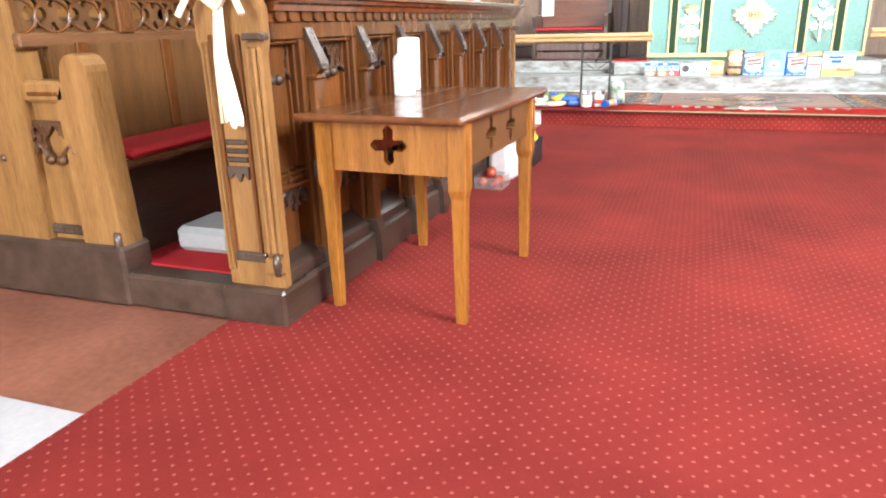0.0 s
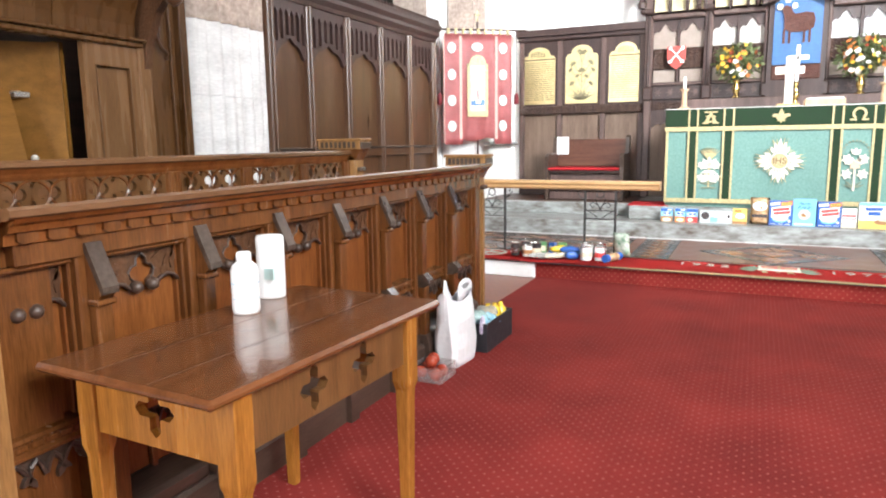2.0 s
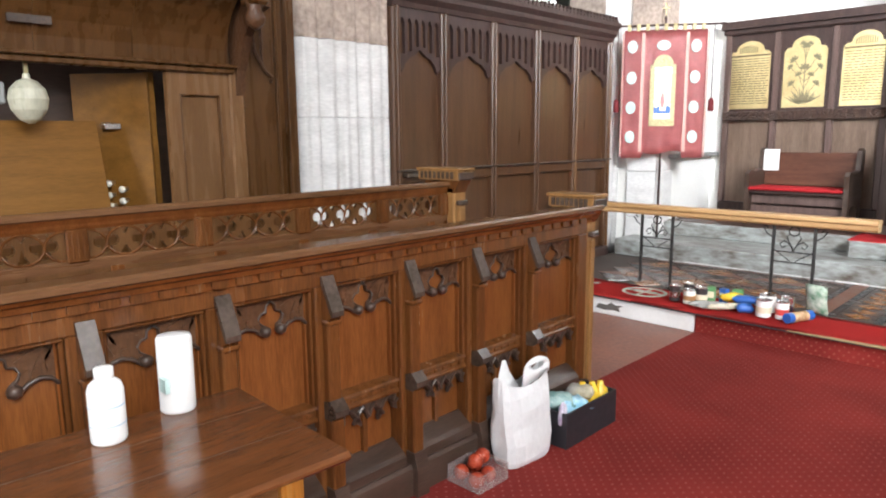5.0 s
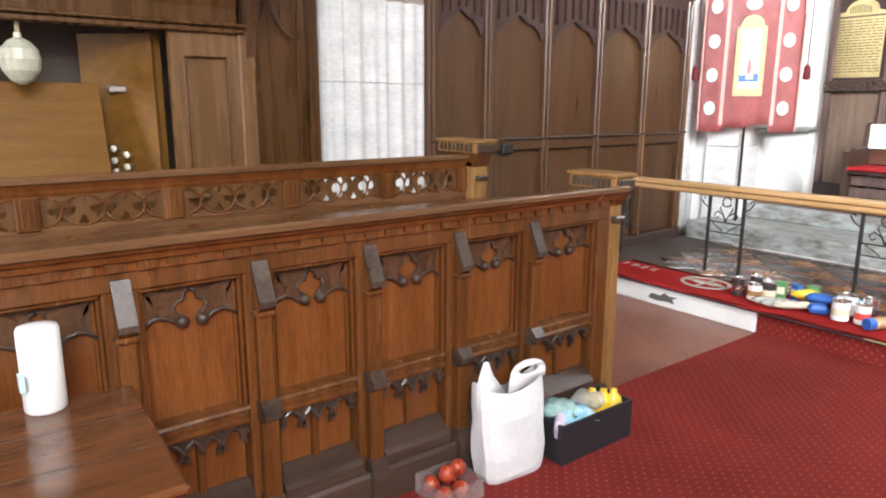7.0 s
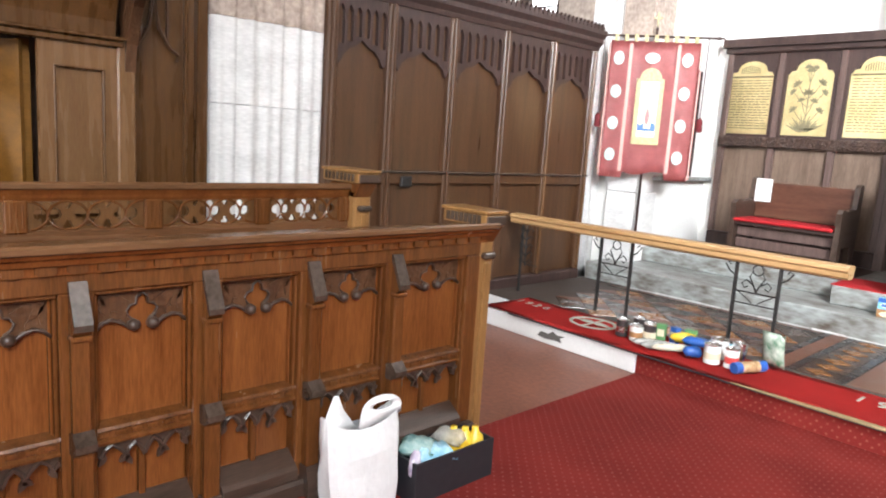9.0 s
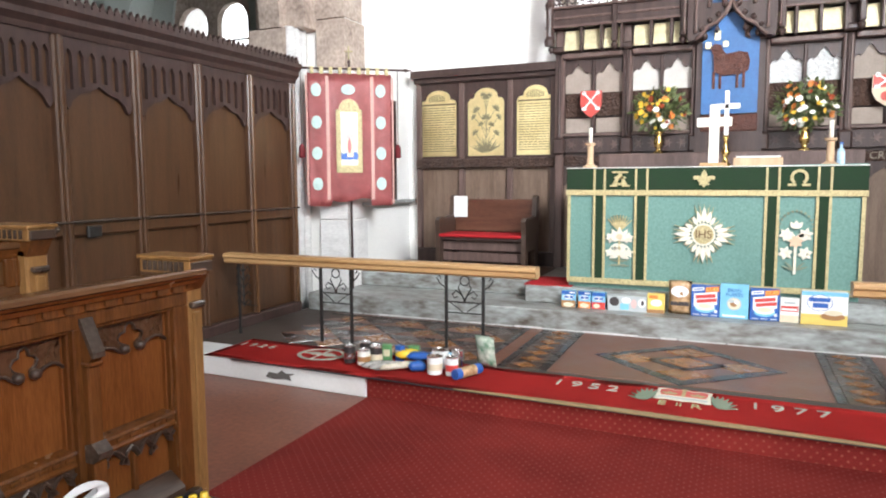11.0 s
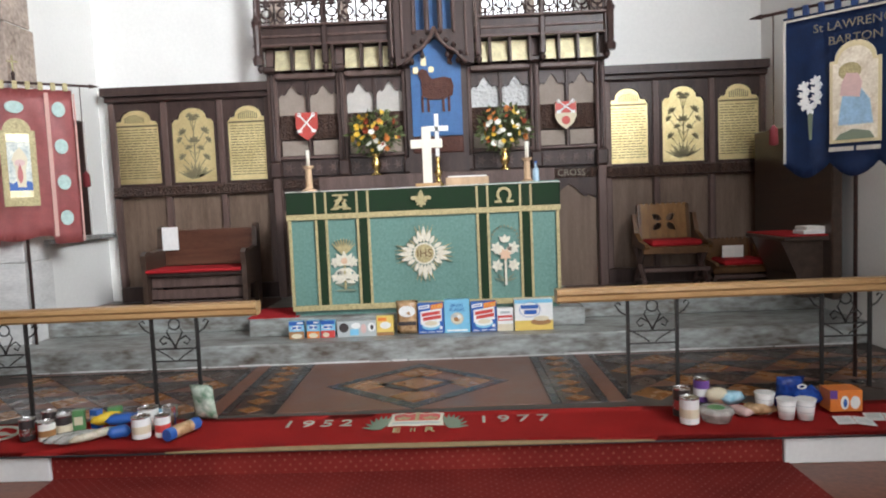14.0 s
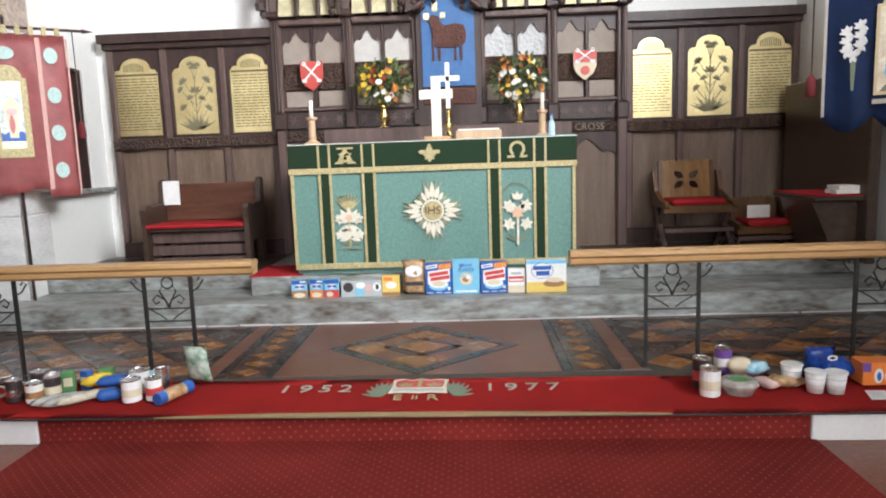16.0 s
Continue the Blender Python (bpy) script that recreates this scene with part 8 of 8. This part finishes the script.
can(1.665, 8.92, 0.05, 0.135, WHITE_PLASTIC, "white labelled tin can", PRINT_CREAM)
can(1.66, 9.06, 0.045, 0.15, PRINT_DARK, "dark glass jar with metal lid", CHROME)
can(1.87, 9.33, 0.045, 0.13, PRINT_PURPLE, "purple labelled tin can", PRINT_WHITE)
tray = thing("salad_tray", "clear plastic tray with green label", "tray", "harvest food", at=(1.83, 8.95, RZ))
part("tray", turned([(0.08, 0), (0.10, 0.05), (0.105, 0.055), (0.09, 0.075)], (1.83, 8.95, RZ), 20), FILM, tray, smooth=True)
part("label_patch", shape("xy", RZ + 0.0755, RZ + 0.078, disc(1.83, 8.95, 0.05, 14)), PRINT_GREEN, tray)
packet("snack_packet", "small white and red snack packet on the runner", "packet", (1.97, 8.90, RZ), (0.15, 0.07, 0.05), PRINT_PINK, 110)
packet("bread_packet", "clear packet of brown rolls on the runner", "packet", (2.09, 8.92, RZ), (0.2, 0.13, 0.06), PKT_BREAD, 10)
packet("tissue_packet", "pale blue and cream packet on the runner", "packet", (2.0, 9.12, RZ), (0.16, 0.1, 0.08), PKT_BLUE, 25)
packet("cream_packet", "cream and green packet on the runner", "packet", (1.92, 9.14, RZ), (0.14, 0.1, 0.1), PRINT_CREAM, -20)


def pot(x, y, s):
    p = thing("plastic_pot", "white plastic pot with thin dark printed lines", "pot", "harvest food", at=(x, y, RZ))
    part("cup", turned([(0.042 * s, 0), (0.055 * s, 0.115 * s)], (x, y, RZ), 18), WHITE_PLASTIC, p, smooth=True)
    part("rim", turned([(0.058 * s, 0.112 * s), (0.059 * s, 0.118 * s), (0.056 * s, 0.121 * s)], (x, y, RZ), 18), WHITE_PLASTIC, p)
    for z in (0.045, 0.082):
        r = 0.042 + 0.013 * z / 0.115 + 0.0006
        part("print_line", turned([(r * s, z * s), ((r + 0.0004) * s, (z + 0.0035) * s)], (x, y, RZ), 18), PRINT_GREY, p)
    part("lid", turned([(0.0, 0.1195 * s), (0.056 * s, 0.1195 * s), (0.0565 * s, 0.1205 * s)], (x, y, RZ), 18), FILM, p, "clear film lid")


pot(2.20, 9.07, 1.02)
pot(2.275, 8.95, 0.98)
pot(2.375, 8.93, 1.0)
packet("cereal_bag", "dark blue foil food bag on the runner", "packet", (2.47, 9.17, RZ), (0.22, 0.16, 0.12), PKT_NAVY, 15)
cc = packet("cereal_bag", "blue and white foil food bag on the runner", "packet", (0, 0, 0), (0.2, 0.17, 0.07), PKT_NAVY, 0)
cc.data.transform(pose(2.38, 9.11, RZ + 0.095, 0, 80, 90))
part("print", shape("xz", 9.066, 9.07, disc(2.42, RZ + 0.15, 0.028, 16, 0.016), disc(2.42, RZ + 0.15, 0.017, 16, 0.008)[::-1]), W_, cc)
carton("orange and blue printed nappy pack", 2.57, 2.76, 0.13, PRINT_ORANGE, [(0.32, 0.58, 0.1, 0.75, W_, 1), (0.62, 0.92, 0.12, 0.72, W_, 1), (0.0, 0.22, 0.6, 1, PRINT_PURPLE, 0), (0.4, 0.52, 0.2, 0.6, PRINT_BLUE, 1)], d=0.13, y=9.10, z=RZ, cat="carton", name="printed_pack")
for x, y, r in ((2.62, 8.87, -14), (2.81, 8.91, -20)):
    sheet = thing("paper_sheet", "loose folded white paper sheet on the runner", "paper", "loose papers", at=(0, 0, 0))
    for k in (-1, 1):
        leaf = part("leaf", boxes((-0.048 + 0.05 * k, 0.048 + 0.05 * k, -0.07, 0.07, 0, 0.002)), PRINT_WHITE, sheet)
        leaf.data.transform(pose(0, 0, 0.002, 0, 5 * k, 0) @ Matrix.Translation((0, 0, 0.0045)))
        for j in range(4):
            line_ = part("print", boxes((-0.036 + 0.05 * k, 0.03 + 0.05 * k, 0.035 - 0.022 * j, 0.041 - 0.022 * j, 0.002, 0.0026)), PRINT_GREY, sheet)
            line_.data.transform(pose(0, 0, 0.002, 0, 5 * k, 0) @ Matrix.Translation((0, 0, 0.0045)))
    sheet.matrix_basis = pose(x, y, RZ, 0, 0, r)


# ---- east end set back to the wall and squared to the step ----
def set_back(e, k=1.0225, about=Vector((0.58, 5.0, 1.63))):
    """Moves a thing away from a point of the choir, and enlarges it to suit."""
    e.location = about + k * (Vector(e.location) - about)
    e.scale = (k, k, k)


def kind_of(o):
    return o.name.split(".")[0]


for e in [o for o in scene.objects if o.type == "EMPTY" and o.parent is None and kind_of(o) in ("reredos", "panelling_north", "panelling_south", "flower_arrangement")]:
    set_back(e)
SHIFTS = {0.135: ("reredos", "panelling_north", "panelling_south", "window_1", "window_east_jamb"), 0.12: ("flower_arrangement", "sanctuary_bench", "service_sheet", "bishop_chair", "low_chair", "notice_card"),
          0.085: ("altar", "altar_candle", "altar_cross", "standing_cross", "missal_stand", "water_bottle", "wall_socket", "altar_carpet"), 0.08: ("food_carton", "bread_bag"), 0.1: ("credence_table", "service_book", "floor_grating")}
for dx, names in SHIFTS.items():
    for o in [o for o in scene.objects if o.parent is None and kind_of(o) in names]:
        o.location.x += dx

# ---- the step, its runner and the food on it run slightly askew to the walls ----
SKEW = Matrix.Translation((-0.98, 8.63, 0)) @ pose(0, 0, 0, 0, 0, -1.55) @ Matrix.Translation((0.98, -8.63, 0))
for o in [o for o in scene.objects if o.parent is None]:
    food = kind_of(o) in ("printed_pack", "cereal_bag", "crisp_packet") or 8.6 < o.location.y < 9.5 and o.get("group", "") in ("harvest food", "loose papers")
    if food or kind_of(o) in ("step_runner", "carpet_riser", "white_riser_north", "white_riser_south", "wall_stain_north"):
        o.matrix_basis = SKEW @ o.matrix_basis
        if food:
            x = (o.matrix_basis @ Vector(o.bound_box[0] if o.type == "MESH" else (0, 0, 0))).x
            o.location.x += 0.025 if x < 0 else -0.045 if x < 1.95 else -0.085
            o.location.y -= 0.07 if x < 0 else 0.05

# small sewn and bundled work that cannot be picked apart
for o in scene.objects:
    if o.type == "MESH" and o.parent and o.name.split(".")[0] in ("embroidery", "straw_sheaf", "wheat_head", "lily"):
        o["kind"] = "stuff"
